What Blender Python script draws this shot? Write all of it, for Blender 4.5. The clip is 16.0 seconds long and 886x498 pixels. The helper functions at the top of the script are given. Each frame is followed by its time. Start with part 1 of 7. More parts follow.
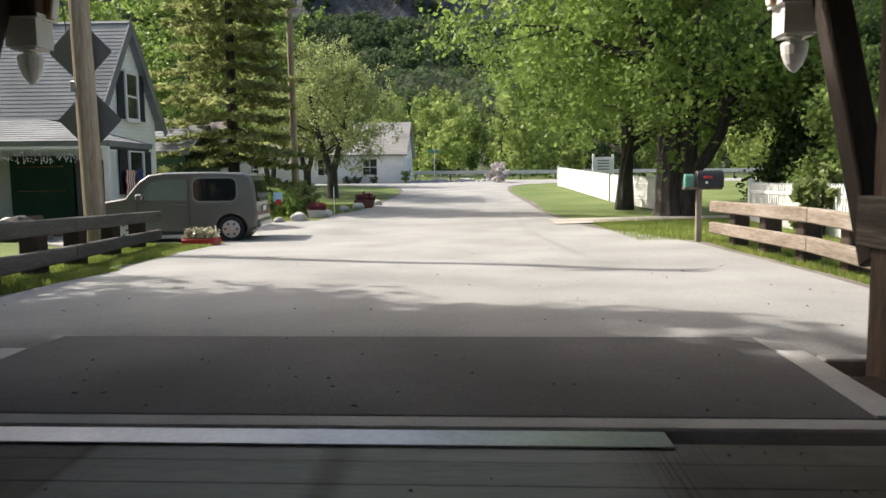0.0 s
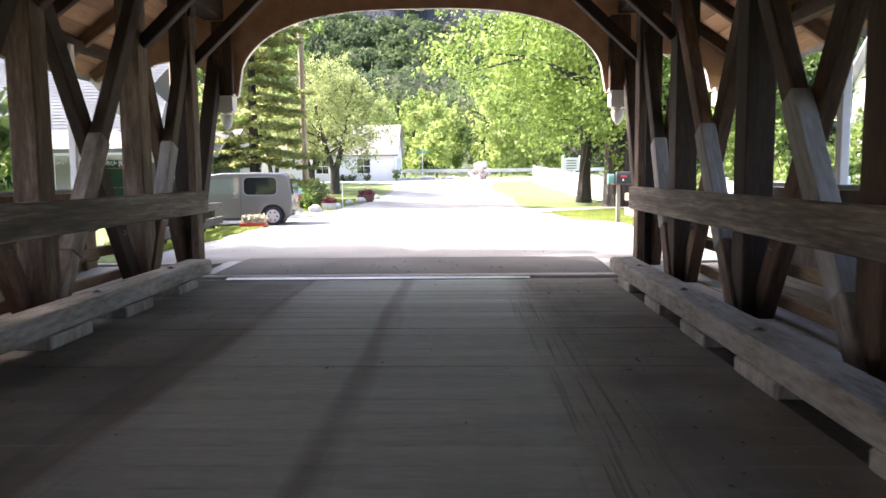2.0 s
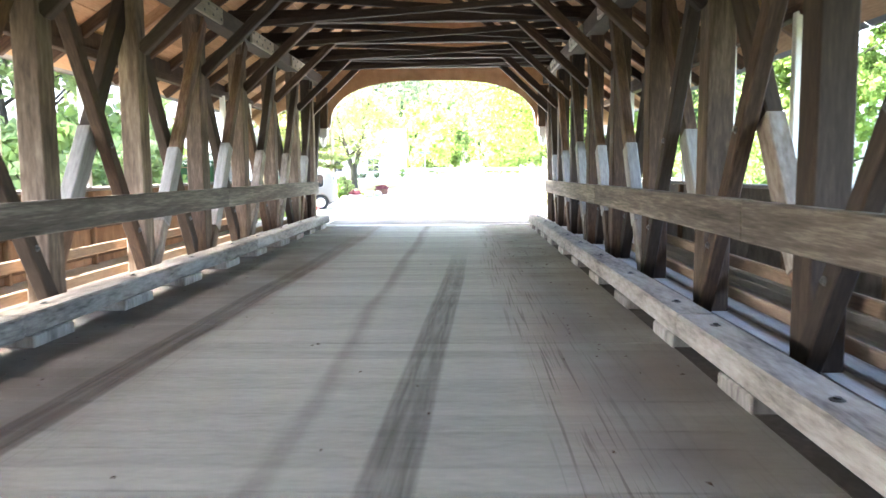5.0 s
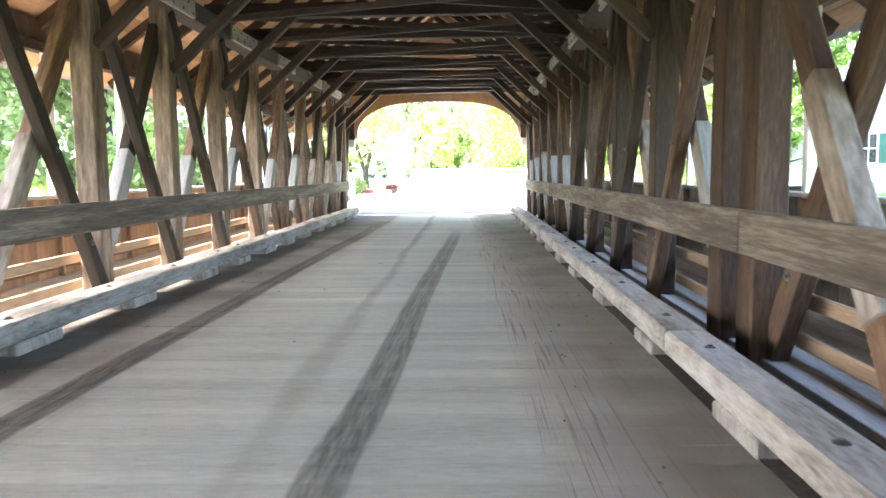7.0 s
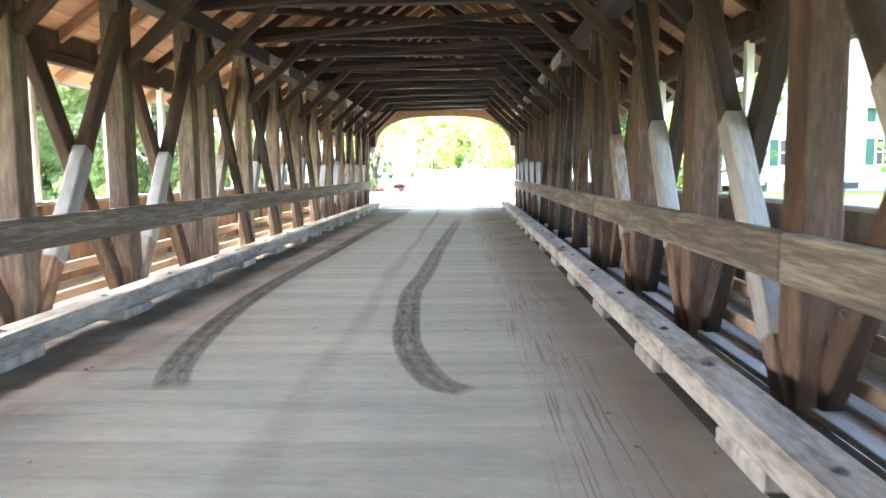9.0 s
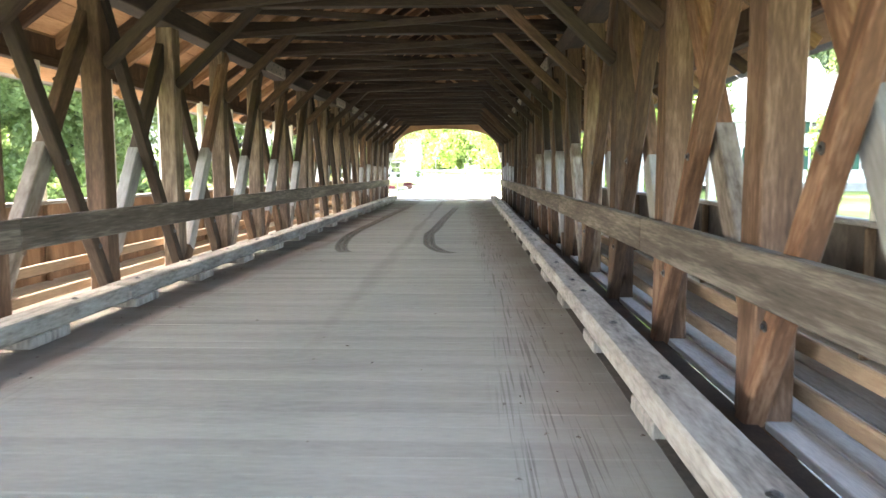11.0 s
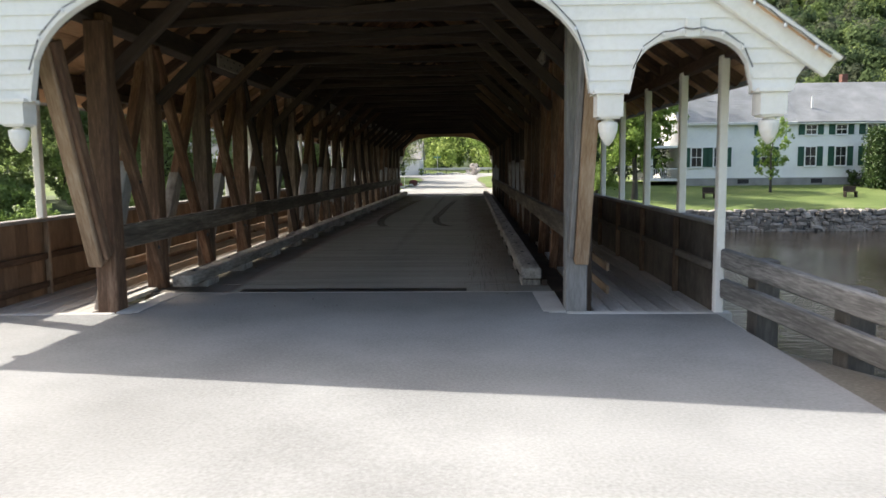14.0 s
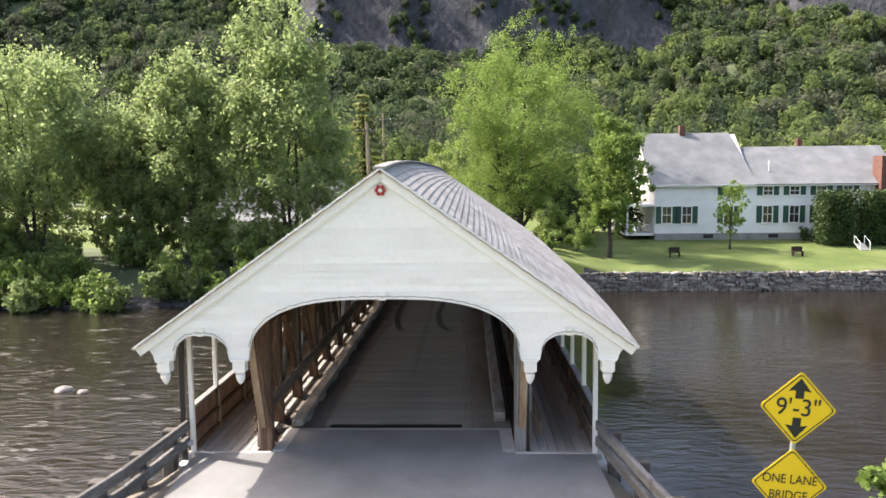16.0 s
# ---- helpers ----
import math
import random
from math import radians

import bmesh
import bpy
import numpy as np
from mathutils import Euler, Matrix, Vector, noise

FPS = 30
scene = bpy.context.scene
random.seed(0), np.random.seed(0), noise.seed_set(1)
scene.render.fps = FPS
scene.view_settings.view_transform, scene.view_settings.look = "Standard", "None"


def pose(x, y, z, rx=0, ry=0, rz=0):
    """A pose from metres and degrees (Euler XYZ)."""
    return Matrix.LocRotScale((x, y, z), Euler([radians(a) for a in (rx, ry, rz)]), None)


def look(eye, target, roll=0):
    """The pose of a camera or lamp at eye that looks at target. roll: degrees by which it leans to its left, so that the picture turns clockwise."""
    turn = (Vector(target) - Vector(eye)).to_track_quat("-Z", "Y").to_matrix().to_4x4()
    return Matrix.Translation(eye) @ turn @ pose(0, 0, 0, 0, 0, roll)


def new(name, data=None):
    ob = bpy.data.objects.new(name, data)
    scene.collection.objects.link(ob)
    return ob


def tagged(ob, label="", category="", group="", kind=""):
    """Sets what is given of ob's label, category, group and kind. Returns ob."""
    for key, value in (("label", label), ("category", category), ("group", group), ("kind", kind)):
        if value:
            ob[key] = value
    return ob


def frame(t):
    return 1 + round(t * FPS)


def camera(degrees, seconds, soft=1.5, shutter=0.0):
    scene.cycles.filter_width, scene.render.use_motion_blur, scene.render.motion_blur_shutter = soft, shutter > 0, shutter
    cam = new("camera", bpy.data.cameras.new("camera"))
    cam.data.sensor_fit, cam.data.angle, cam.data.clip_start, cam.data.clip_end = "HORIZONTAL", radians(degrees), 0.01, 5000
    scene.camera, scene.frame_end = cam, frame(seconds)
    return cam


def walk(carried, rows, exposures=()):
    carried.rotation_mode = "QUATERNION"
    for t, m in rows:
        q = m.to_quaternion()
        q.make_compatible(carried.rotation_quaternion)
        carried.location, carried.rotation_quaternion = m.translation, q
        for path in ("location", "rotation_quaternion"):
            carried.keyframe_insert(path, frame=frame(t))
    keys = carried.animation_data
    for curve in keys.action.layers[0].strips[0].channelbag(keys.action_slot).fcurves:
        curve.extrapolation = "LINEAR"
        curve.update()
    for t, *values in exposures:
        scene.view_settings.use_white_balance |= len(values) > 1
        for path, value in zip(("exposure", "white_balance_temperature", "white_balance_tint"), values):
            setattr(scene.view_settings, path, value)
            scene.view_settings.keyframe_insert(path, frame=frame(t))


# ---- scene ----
cam = camera(61.0, 16.0, shutter=0.25)
PATH = [
    (0, (0.588, 34.051, 1.181), (0.488, 36.039, 0.987), -0.5),
    (0.5, (0.569, 32.813, 1.245), (0.483, 34.801, 1.041), -0.9),
    (1, (0.623, 31.448, 1.232), (0.542, 33.437, 1.033), -0.7),
    (1.5, (0.647, 29.989, 1.257), (0.575, 31.977, 1.054), -0.8),
    (2, (0.661, 28.5, 1.242), (0.6, 30.489, 1.041), -0.6),
    (2.5, (0.658, 27.042, 1.256), (0.607, 29.03, 1.051), -0.7),
    (3, (0.688, 25.601, 1.271), (0.639, 27.59, 1.064), -0.9),
    (3.5, (0.699, 24.152, 1.259), (0.654, 26.141, 1.054), -0.7),
    (4, (0.797, 22.642, 1.267), (0.741, 24.63, 1.059), -0.5),
    (6.5, (0.886, 15.528, 1.303), (0.828, 17.517, 1.1), -0.4),
    (7, (1.012, 14.217, 1.336), (0.945, 16.206, 1.13), -0.6),
    (7.5, (1.107, 12.769, 1.35), (1.035, 14.757, 1.144), -0.4),
    (8, (1.094, 11.39, 1.379), (1.024, 13.378, 1.173), -0.2),
    (8.5, (1.025, 10.119, 1.4), (0.957, 12.107, 1.192), -0.5),
    (9, (1.043, 8.47, 1.427), (0.975, 10.458, 1.22), -0.6),
    (9.5, (1.285, 5.927, 1.446), (1.204, 7.914, 1.24), -1.1),
    (12, (1.367, -2.946, 1.482), (1.298, -0.958, 1.274), 0.4),
    (12.5, (1.437, -4.128, 1.482), (1.365, -2.141, 1.273), -0.2),
    (13, (1.495, -5.518, 1.503), (1.421, -3.531, 1.29), -0.2),
    (13.5, (1.535, -7.1, 1.484), (1.459, -5.113, 1.269), -0.2),
    (14, (1.601, -8.808, 1.736), (1.524, -6.821, 1.519), -0.6),
    (14.5, (1.599, -10.549, 2.556), (1.526, -8.561, 2.348), -0.6),
    (15, (1.626, -12.323, 3.658), (1.556, -10.335, 3.457), -0.6),
    (15.5, (1.658, -14.225, 4.861), (1.591, -12.236, 4.663), -0.5),
    (16, (1.717, -16.171, 6.082), (1.649, -14.181, 5.891), -0.6),
]

EXPOSURES = [(0.0, 0.98, 6900, 11), (1.0, 1.6, 6850, 14), (1.5, 2.2, 6800, 16), (2.0, 2.78, 6650, 21), (3.0, 3.83, 6400, 24), (4.0, 4.55, 6400, 17), (6.5, 5.15, 6450, 10), (8.0, 5.15, 6500, 10), (9.5, 5.0, 6550, 11), (11.0, 4.55, 7000, 9), (12.0, 4.2, 7250, 8), (12.5, 3.85, 7350, 8), (13.0, 3.4, 7400, 9), (13.5, 2.55, 7100, 7), (14.0, 1.42, 6900, 10), (14.5, 1.12, 6800, 13), (15.0, 1.2, 6800, 15), (15.5, 1.45, 7000, 17), (16.0, 1.58, 7050, 16)]
walk(cam, [(t, look(eye, target, roll)) for t, eye, target, roll in PATH], EXPOSURES)

# ---------------------------------------------------------------- light
SUN_TO = Vector((-2.55, 1.03, 2.72)).normalized()
world = bpy.data.worlds.new("sky")
scene.world = world
world.use_nodes = True
wn = world.node_tree
sky = wn.nodes.new("ShaderNodeTexSky")
sky.sky_type, sky.sun_disc = "NISHITA", False
sky.dust_density, sky.ozone_density = 4.0, 0.6
sky.sun_elevation = math.asin(SUN_TO.z)
sky.sun_rotation = math.atan2(SUN_TO.x, SUN_TO.y)
wn.links.new(sky.outputs[0], wn.nodes["Background"].inputs[0])
wn.nodes["Background"].inputs[1].default_value = 0.15
sun_data = bpy.data.lights.new("sun", "SUN")
sun_data.energy, sun_data.angle, sun_data.color = 3.4, radians(0.53), (1.0, 0.965, 0.91)
sun = new("sun", sun_data)
sun.matrix_world = look(SUN_TO * 60, (0, 0, 0))

# ---------------------------------------------------------------- materials


def nodes_of(name):
    m = bpy.data.materials.new(name)
    m.use_nodes = True
    return m, m.node_tree.nodes, m.node_tree.links, m.node_tree.nodes["Principled BSDF"]


def surface(name, colours, rough=0.8, big=1.0, fine=12.0, stretch=(1, 1, 1), bump=0.3, depth=0.01, vary=0.0, metal=0.0, spec=0.4, coords="Object", island=False):
    """A worn surface: a colour ramp over noise at two scales, with fine relief and a tint that differs from piece to piece."""
    m, n, l, b = nodes_of(name)
    tc = n.new("ShaderNodeTexCoord")
    mp = n.new("ShaderNodeMapping")
    mp.inputs["Scale"].default_value = stretch
    if coords == "World":
        geo = n.new("ShaderNodeNewGeometry")
        l.new(geo.outputs["Position"], mp.inputs[0])
    else:
        info0 = n.new("ShaderNodeObjectInfo")
        shift = n.new("ShaderNodeVectorMath")
        shift.operation = "MULTIPLY_ADD"
        shift.inputs[1].default_value = (7.0, 7.0, 7.0)
        add = n.new("ShaderNodeCombineXYZ")
        for k in range(3):
            l.new(info0.outputs["Random"], add.inputs[k])
        l.new(add.outputs[0], shift.inputs[0])
        l.new(tc.outputs["Object"], shift.inputs[2])
        l.new(shift.outputs[0], mp.inputs[0])
    n1 = n.new("ShaderNodeTexNoise")
    n1.inputs["Scale"].default_value, n1.inputs["Detail"].default_value = big, 4
    n2 = n.new("ShaderNodeTexNoise")
    n2.inputs["Scale"].default_value, n2.inputs["Detail"].default_value = fine, 6
    n2.inputs["Roughness"].default_value = 0.65
    l.new(mp.outputs[0], n1.inputs[0])
    l.new(mp.outputs[0], n2.inputs[0])
    mix = n.new("ShaderNodeMath")
    mix.operation = "MULTIPLY_ADD"
    mix.inputs[1].default_value = 0.5
    half = n.new("ShaderNodeMath")
    half.operation = "MULTIPLY"
    half.inputs[1].default_value = 0.5
    l.new(n2.outputs["Fac"], half.inputs[0])
    l.new(n1.outputs["Fac"], mix.inputs[0])
    l.new(half.outputs[0], mix.inputs[2])
    ramp = n.new("ShaderNodeValToRGB")
    cs = [(0.32, colours[0]), (0.5, colours[1]), (0.68, colours[2])]
    ramp.color_ramp.elements[0].position, ramp.color_ramp.elements[0].color = cs[0][0], (*cs[0][1], 1)
    ramp.color_ramp.elements[1].position, ramp.color_ramp.elements[1].color = cs[2][0], (*cs[2][1], 1)
    e = ramp.color_ramp.elements.new(cs[1][0])
    e.color = (*cs[1][1], 1)
    l.new(mix.outputs[0], ramp.inputs[0])
    out = ramp.outputs[0]
    if vary:
        if island:
            info = n.new("ShaderNodeNewGeometry")
            rnd = info.outputs["Random Per Island"]
        else:
            info = n.new("ShaderNodeObjectInfo")
            rnd = info.outputs["Random"]
        rng = n.new("ShaderNodeMapRange")
        rng.inputs["To Min"].default_value, rng.inputs["To Max"].default_value = 1 - vary, 1 + vary
        l.new(rnd, rng.inputs[0])
        hsv = n.new("ShaderNodeHueSaturation")
        l.new(rng.outputs[0], hsv.inputs["Value"])
        l.new(out, hsv.inputs["Color"])
        out = hsv.outputs[0]
    l.new(out, b.inputs["Base Color"])
    b.inputs["Roughness"].default_value, b.inputs["Metallic"].default_value = rough, metal
    b.inputs["Specular IOR Level"].default_value = spec
    if bump:
        bp = n.new("ShaderNodeBump")
        bp.inputs["Strength"].default_value, bp.inputs["Distance"].default_value = bump, depth
        l.new(mix.outputs[0], bp.inputs["Height"])
        l.new(bp.outputs[0], b.inputs["Normal"])
    return m


def leaf_material(name, dark, light, trans=0.35, spec=0.3, patch=0.9):
    """Leaves: each differs a little, and whole sprays differ more; patch is the number of sprays to a metre."""
    m, n, l, b = nodes_of(name)
    geo = n.new("ShaderNodeNewGeometry")
    nz = n.new("ShaderNodeTexNoise")
    nz.inputs["Scale"].default_value, nz.inputs["Detail"].default_value = patch, 3
    l.new(geo.outputs["Position"], nz.inputs[0])
    wide = n.new("ShaderNodeMapRange")
    wide.inputs["From Min"].default_value, wide.inputs["From Max"].default_value = 0.34, 0.66
    wide.inputs["To Max"].default_value = 0.62
    l.new(nz.outputs["Fac"], wide.inputs[0])
    both = n.new("ShaderNodeMath")
    both.operation = "MULTIPLY_ADD"
    both.inputs[1].default_value = 0.38
    l.new(geo.outputs["Random Per Island"], both.inputs[0])
    l.new(wide.outputs[0], both.inputs[2])
    ramp = n.new("ShaderNodeValToRGB")
    ramp.color_ramp.elements[0].color, ramp.color_ramp.elements[1].color = (*dark, 1), (*light, 1)
    l.new(both.outputs[0], ramp.inputs[0])
    l.new(ramp.outputs[0], b.inputs["Base Color"])
    b.inputs["Roughness"].default_value = 0.5 if spec > 0.1 else 0.9
    b.inputs["Specular IOR Level"].default_value = spec
    tr = n.new("ShaderNodeBsdfTranslucent")
    l.new(ramp.outputs[0], tr.inputs[0])
    mx = n.new("ShaderNodeMixShader")
    mx.inputs[0].default_value = trans
    l.new(b.outputs[0], mx.inputs[1])
    l.new(tr.outputs[0], mx.inputs[2])
    l.new(mx.outputs[0], n["Material Output"].inputs[0])
    return m


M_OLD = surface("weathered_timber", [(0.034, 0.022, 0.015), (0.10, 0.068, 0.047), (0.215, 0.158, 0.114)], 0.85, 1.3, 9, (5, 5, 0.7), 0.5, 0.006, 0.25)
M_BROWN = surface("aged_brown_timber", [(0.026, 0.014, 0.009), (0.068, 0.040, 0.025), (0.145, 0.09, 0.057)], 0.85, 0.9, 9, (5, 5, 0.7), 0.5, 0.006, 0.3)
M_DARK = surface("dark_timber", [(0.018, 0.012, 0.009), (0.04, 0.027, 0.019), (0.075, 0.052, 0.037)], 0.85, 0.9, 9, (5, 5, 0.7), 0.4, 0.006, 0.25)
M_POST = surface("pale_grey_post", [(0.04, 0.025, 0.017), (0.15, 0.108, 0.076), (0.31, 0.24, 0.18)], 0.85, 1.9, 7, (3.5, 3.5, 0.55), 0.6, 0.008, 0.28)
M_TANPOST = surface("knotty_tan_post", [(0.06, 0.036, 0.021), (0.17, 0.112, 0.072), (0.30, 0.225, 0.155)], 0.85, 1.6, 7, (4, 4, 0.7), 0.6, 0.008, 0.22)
M_BLEACHED = surface("bleached_brace_foot", [(0.07, 0.048, 0.036), (0.22, 0.185, 0.155), (0.36, 0.335, 0.305)], 0.85, 2.2, 7, (3, 3, 0.9), 0.6, 0.008, 0.2)
M_REDWOOD = surface("reddish_rough_timber", [(0.055, 0.03, 0.019), (0.14, 0.079, 0.048), (0.30, 0.19, 0.125)], 0.85, 1.4, 9, (5, 5, 0.7), 0.5, 0.006, 0.2)
M_RUSSET = surface("russet_knotty_timber", [(0.055, 0.026, 0.014), (0.155, 0.076, 0.041), (0.33, 0.195, 0.12)], 0.85, 1.8, 9, (5, 5, 0.7), 0.6, 0.008, 0.2)
M_FRESH = surface("pale_repair_timber", [(0.15, 0.144, 0.137), (0.255, 0.247, 0.238), (0.37, 0.363, 0.352)], 0.85, 0.9, 9, (5, 5, 0.7), 0.4, 0.004, 0.12)
M_PINE = surface("tan_pine_timber", [(0.17, 0.10, 0.058), (0.32, 0.215, 0.135), (0.46, 0.36, 0.265)], 0.85, 1.3, 8, (5, 5, 0.7), 0.6, 0.008, 0.1)
M_ORANGE = surface("orange_pine_timber", [(0.17, 0.095, 0.05), (0.30, 0.18, 0.10), (0.43, 0.29, 0.18)], 0.8, 1.4, 8, (5, 5, 0.7), 0.5, 0.006, 0.2)
M_KERB = surface("grey_kerb_timber", [(0.095, 0.085, 0.078), (0.32, 0.295, 0.262), (0.48, 0.455, 0.415)], 0.85, 1.6, 9, (3, 3, 0.7), 0.5, 0.006, 0.15)
M_DECK = surface("worn_deck_plank", [(0.265, 0.285, 0.262), (0.385, 0.41, 0.378), (0.50, 0.525, 0.488)], 0.8, 0.5, 10, (0.7, 5, 5), 0.35, 0.004, 0.05)


def track_dirt(m):
    """Brown dust along the kerbs and between the wheel tracks, in streaks along the road."""
    n, l = m.node_tree.nodes, m.node_tree.links
    b = n["Principled BSDF"]
    old = b.inputs["Base Color"].links[0].from_socket
    geo = n.new("ShaderNodeNewGeometry")
    sep = n.new("ShaderNodeSeparateXYZ")
    l.new(geo.outputs["Position"], sep.inputs[0])
    mp = n.new("ShaderNodeMapping")
    mp.inputs["Scale"].default_value = (1.6, 0.16, 1)
    l.new(geo.outputs["Position"], mp.inputs[0])
    nz = n.new("ShaderNodeTexNoise")
    nz.inputs["Scale"].default_value, nz.inputs["Detail"].default_value = 2.2, 6
    l.new(mp.outputs[0], nz.inputs[0])
    wob = n.new("ShaderNodeMath")
    wob.operation = "MULTIPLY_ADD"
    wob.inputs[1].default_value, wob.inputs[2].default_value = 0.4, -0.2
    l.new(nz.outputs["Fac"], wob.inputs[0])
    xs_ = n.new("ShaderNodeMath")
    xs_.operation = "ADD"
    widen = n.new("ShaderNodeMapRange")
    widen.inputs["From Min"].default_value, widen.inputs["From Max"].default_value = 9.0, 31.0
    widen.inputs["To Min"].default_value, widen.inputs["To Max"].default_value = 1.0, 1.36
    l.new(sep.outputs[1], widen.inputs[0])
    widen_left = n.new("ShaderNodeMapRange")
    widen_left.inputs["From Min"].default_value, widen_left.inputs["From Max"].default_value = 9.0, 31.0
    widen_left.inputs["To Min"].default_value, widen_left.inputs["To Max"].default_value = 1.0, 1.7
    l.new(sep.outputs[1], widen_left.inputs[0])
    halves = []
    for pick, factor in (("MAXIMUM", widen), ("MINIMUM", widen_left)):
        side_of = n.new("ShaderNodeMath")
        side_of.operation = pick
        side_of.inputs[1].default_value = 0.0
        l.new(sep.outputs[0], side_of.inputs[0])
        scaled = n.new("ShaderNodeMath")
        scaled.operation = "MULTIPLY"
        l.new(side_of.outputs[0], scaled.inputs[0])
        l.new(factor.outputs[0], scaled.inputs[1])
        halves.append(scaled)
    spread_x = n.new("ShaderNodeMath")
    spread_x.operation = "ADD"
    l.new(halves[0].outputs[0], spread_x.inputs[0])
    l.new(halves[1].outputs[0], spread_x.inputs[1])
    l.new(spread_x.outputs[0], xs_.inputs[0])
    l.new(wob.outputs[0], xs_.inputs[1])
    ramp = n.new("ShaderNodeValToRGB")
    ramp.color_ramp.elements[0].position, ramp.color_ramp.elements[0].color = 0.0, (0.9, 0.9, 0.9, 1)
    ramp.color_ramp.elements[1].position, ramp.color_ramp.elements[1].color = 1.0, (0.95, 0.95, 0.95, 1)
    for p, c in ((0.02, 0.95), (0.08, 0.9), (0.1, 1.0), (0.13, 0.45), (0.2, 0.2), (0.34, 0.1), (0.46, 0.05), (0.484, 0.5), (0.5, 0.5), (0.53, 0.03), (0.80, 0.03), (0.855, 0.55), (0.90, 0.85), (0.98, 1.0)):
        e = ramp.color_ramp.elements.new(p)
        e.color = (c, c, c, 1)
    rng = n.new("ShaderNodeMapRange")
    rng.inputs["From Min"].default_value, rng.inputs["From Max"].default_value = -2.4, 2.4
    l.new(xs_.outputs[0], rng.inputs[0])
    l.new(rng.outputs[0], ramp.inputs[0])
    mul = n.new("ShaderNodeMath")
    mul.operation = "MULTIPLY"
    l.new(ramp.outputs[0], mul.inputs[0])
    st = n.new("ShaderNodeTexNoise")
    st.inputs["Scale"].default_value, st.inputs["Detail"].default_value = 1.1, 8
    l.new(geo.outputs["Position"], st.inputs[0])
    sr = n.new("ShaderNodeMapRange")
    sr.inputs["From Min"].default_value, sr.inputs["From Max"].default_value = 0.32, 0.62
    l.new(st.outputs["Fac"], sr.inputs[0])
    sr.inputs["To Min"].default_value = 0.66
    l.new(sr.outputs[0], mul.inputs[1])
    # towards the near end all planks take on some of the dust colour
    near_end = n.new("ShaderNodeMapRange")
    near_end.inputs["From Min"].default_value, near_end.inputs["From Max"].default_value = 9.5, 2.5
    near_end.inputs["To Max"].default_value = 0.34
    l.new(sep.outputs[1], near_end.inputs[0])
    # the ridge of mud between the wheels is thick only towards the village
    off_line = n.new("ShaderNodeMath")
    off_line.operation = "ABSOLUTE"
    l.new(xs_.outputs[0], off_line.inputs[0])
    on_line = n.new("ShaderNodeMapRange")
    on_line.inputs["From Min"].default_value, on_line.inputs["From Max"].default_value = 0.35, 0.6
    l.new(off_line.outputs[0], on_line.inputs[0])
    far_end = n.new("ShaderNodeMapRange")
    far_end.inputs["From Min"].default_value, far_end.inputs["From Max"].default_value = 18.0, 29.0
    far_end.inputs["To Min"].default_value = 0.5
    l.new(sep.outputs[1], far_end.inputs[0])
    either = n.new("ShaderNodeMath")
    either.operation = "MAXIMUM"
    l.new(on_line.outputs[0], either.inputs[0])
    l.new(far_end.outputs[0], either.inputs[1])
    held = n.new("ShaderNodeMath")
    held.operation = "MULTIPLY"
    l.new(mul.outputs[0], held.inputs[0])
    l.new(either.outputs[0], held.inputs[1])
    dust = n.new("ShaderNodeMath")
    dust.operation, dust.use_clamp = "MAXIMUM", True
    l.new(held.outputs[0], dust.inputs[0])
    l.new(near_end.outputs[0], dust.inputs[1])
    mix = n.new("ShaderNodeMixRGB")
    l.new(dust.outputs[0], mix.inputs[0])
    l.new(old, mix.inputs[1])
    shade = n.new("ShaderNodeValToRGB")
    shade.color_ramp.elements[0].position, shade.color_ramp.elements[0].color = 0.0, (0.115, 0.092, 0.078, 1)
    shade.color_ramp.elements[1].position, shade.color_ramp.elements[1].color = 1.0, (0.175, 0.16, 0.142, 1)
    for p, c in ((0.07, (0.23, 0.188, 0.165)), (0.3, (0.21, 0.165, 0.14)), (0.46, (0.085, 0.062, 0.05)), (0.55, (0.085, 0.062, 0.05)), (0.7, (0.30, 0.25, 0.225)), (0.86, (0.30, 0.25, 0.225)), (0.93, (0.225, 0.20, 0.175))):
        shade.color_ramp.elements.new(p).color = (*c, 1)
    l.new(rng.outputs[0], shade.inputs[0])
    # towards the village the dust turns a darker brown
    far_dark = n.new("ShaderNodeMapRange")
    far_dark.inputs["From Min"].default_value, far_dark.inputs["From Max"].default_value = 29.0, 35.0
    far_dark.inputs["To Max"].default_value = 0.75
    l.new(sep.outputs[1], far_dark.inputs[0])
    soil = n.new("ShaderNodeMixRGB")
    l.new(far_dark.outputs[0], soil.inputs[0])
    l.new(shade.outputs[0], soil.inputs[1])
    soil.inputs[2].default_value = (0.07, 0.049, 0.037, 1)
    l.new(soil.outputs[0], mix.inputs[2])
    # long grooves worn into the planks beside the wheel track
    mp2 = n.new("ShaderNodeMapping")
    mp2.inputs["Scale"].default_value = (46, 0.75, 1)
    l.new(geo.outputs["Position"], mp2.inputs[0])
    gr_ = n.new("ShaderNodeTexNoise")
    gr_.inputs["Scale"].default_value, gr_.inputs["Detail"].default_value, gr_.inputs["Distortion"].default_value = 1.0, 6, 0.25
    l.new(mp2.outputs[0], gr_.inputs[0])
    cut = n.new("ShaderNodeMapRange")
    cut.inputs["From Min"].default_value, cut.inputs["From Max"].default_value = 0.55, 0.63
    l.new(gr_.outputs["Fac"], cut.inputs[0])
    where = n.new("ShaderNodeValToRGB")
    where.color_ramp.elements[0].color = (0.1, 0.1, 0.1, 1)
    where.color_ramp.elements[1].color = (0.1, 0.1, 0.1, 1)
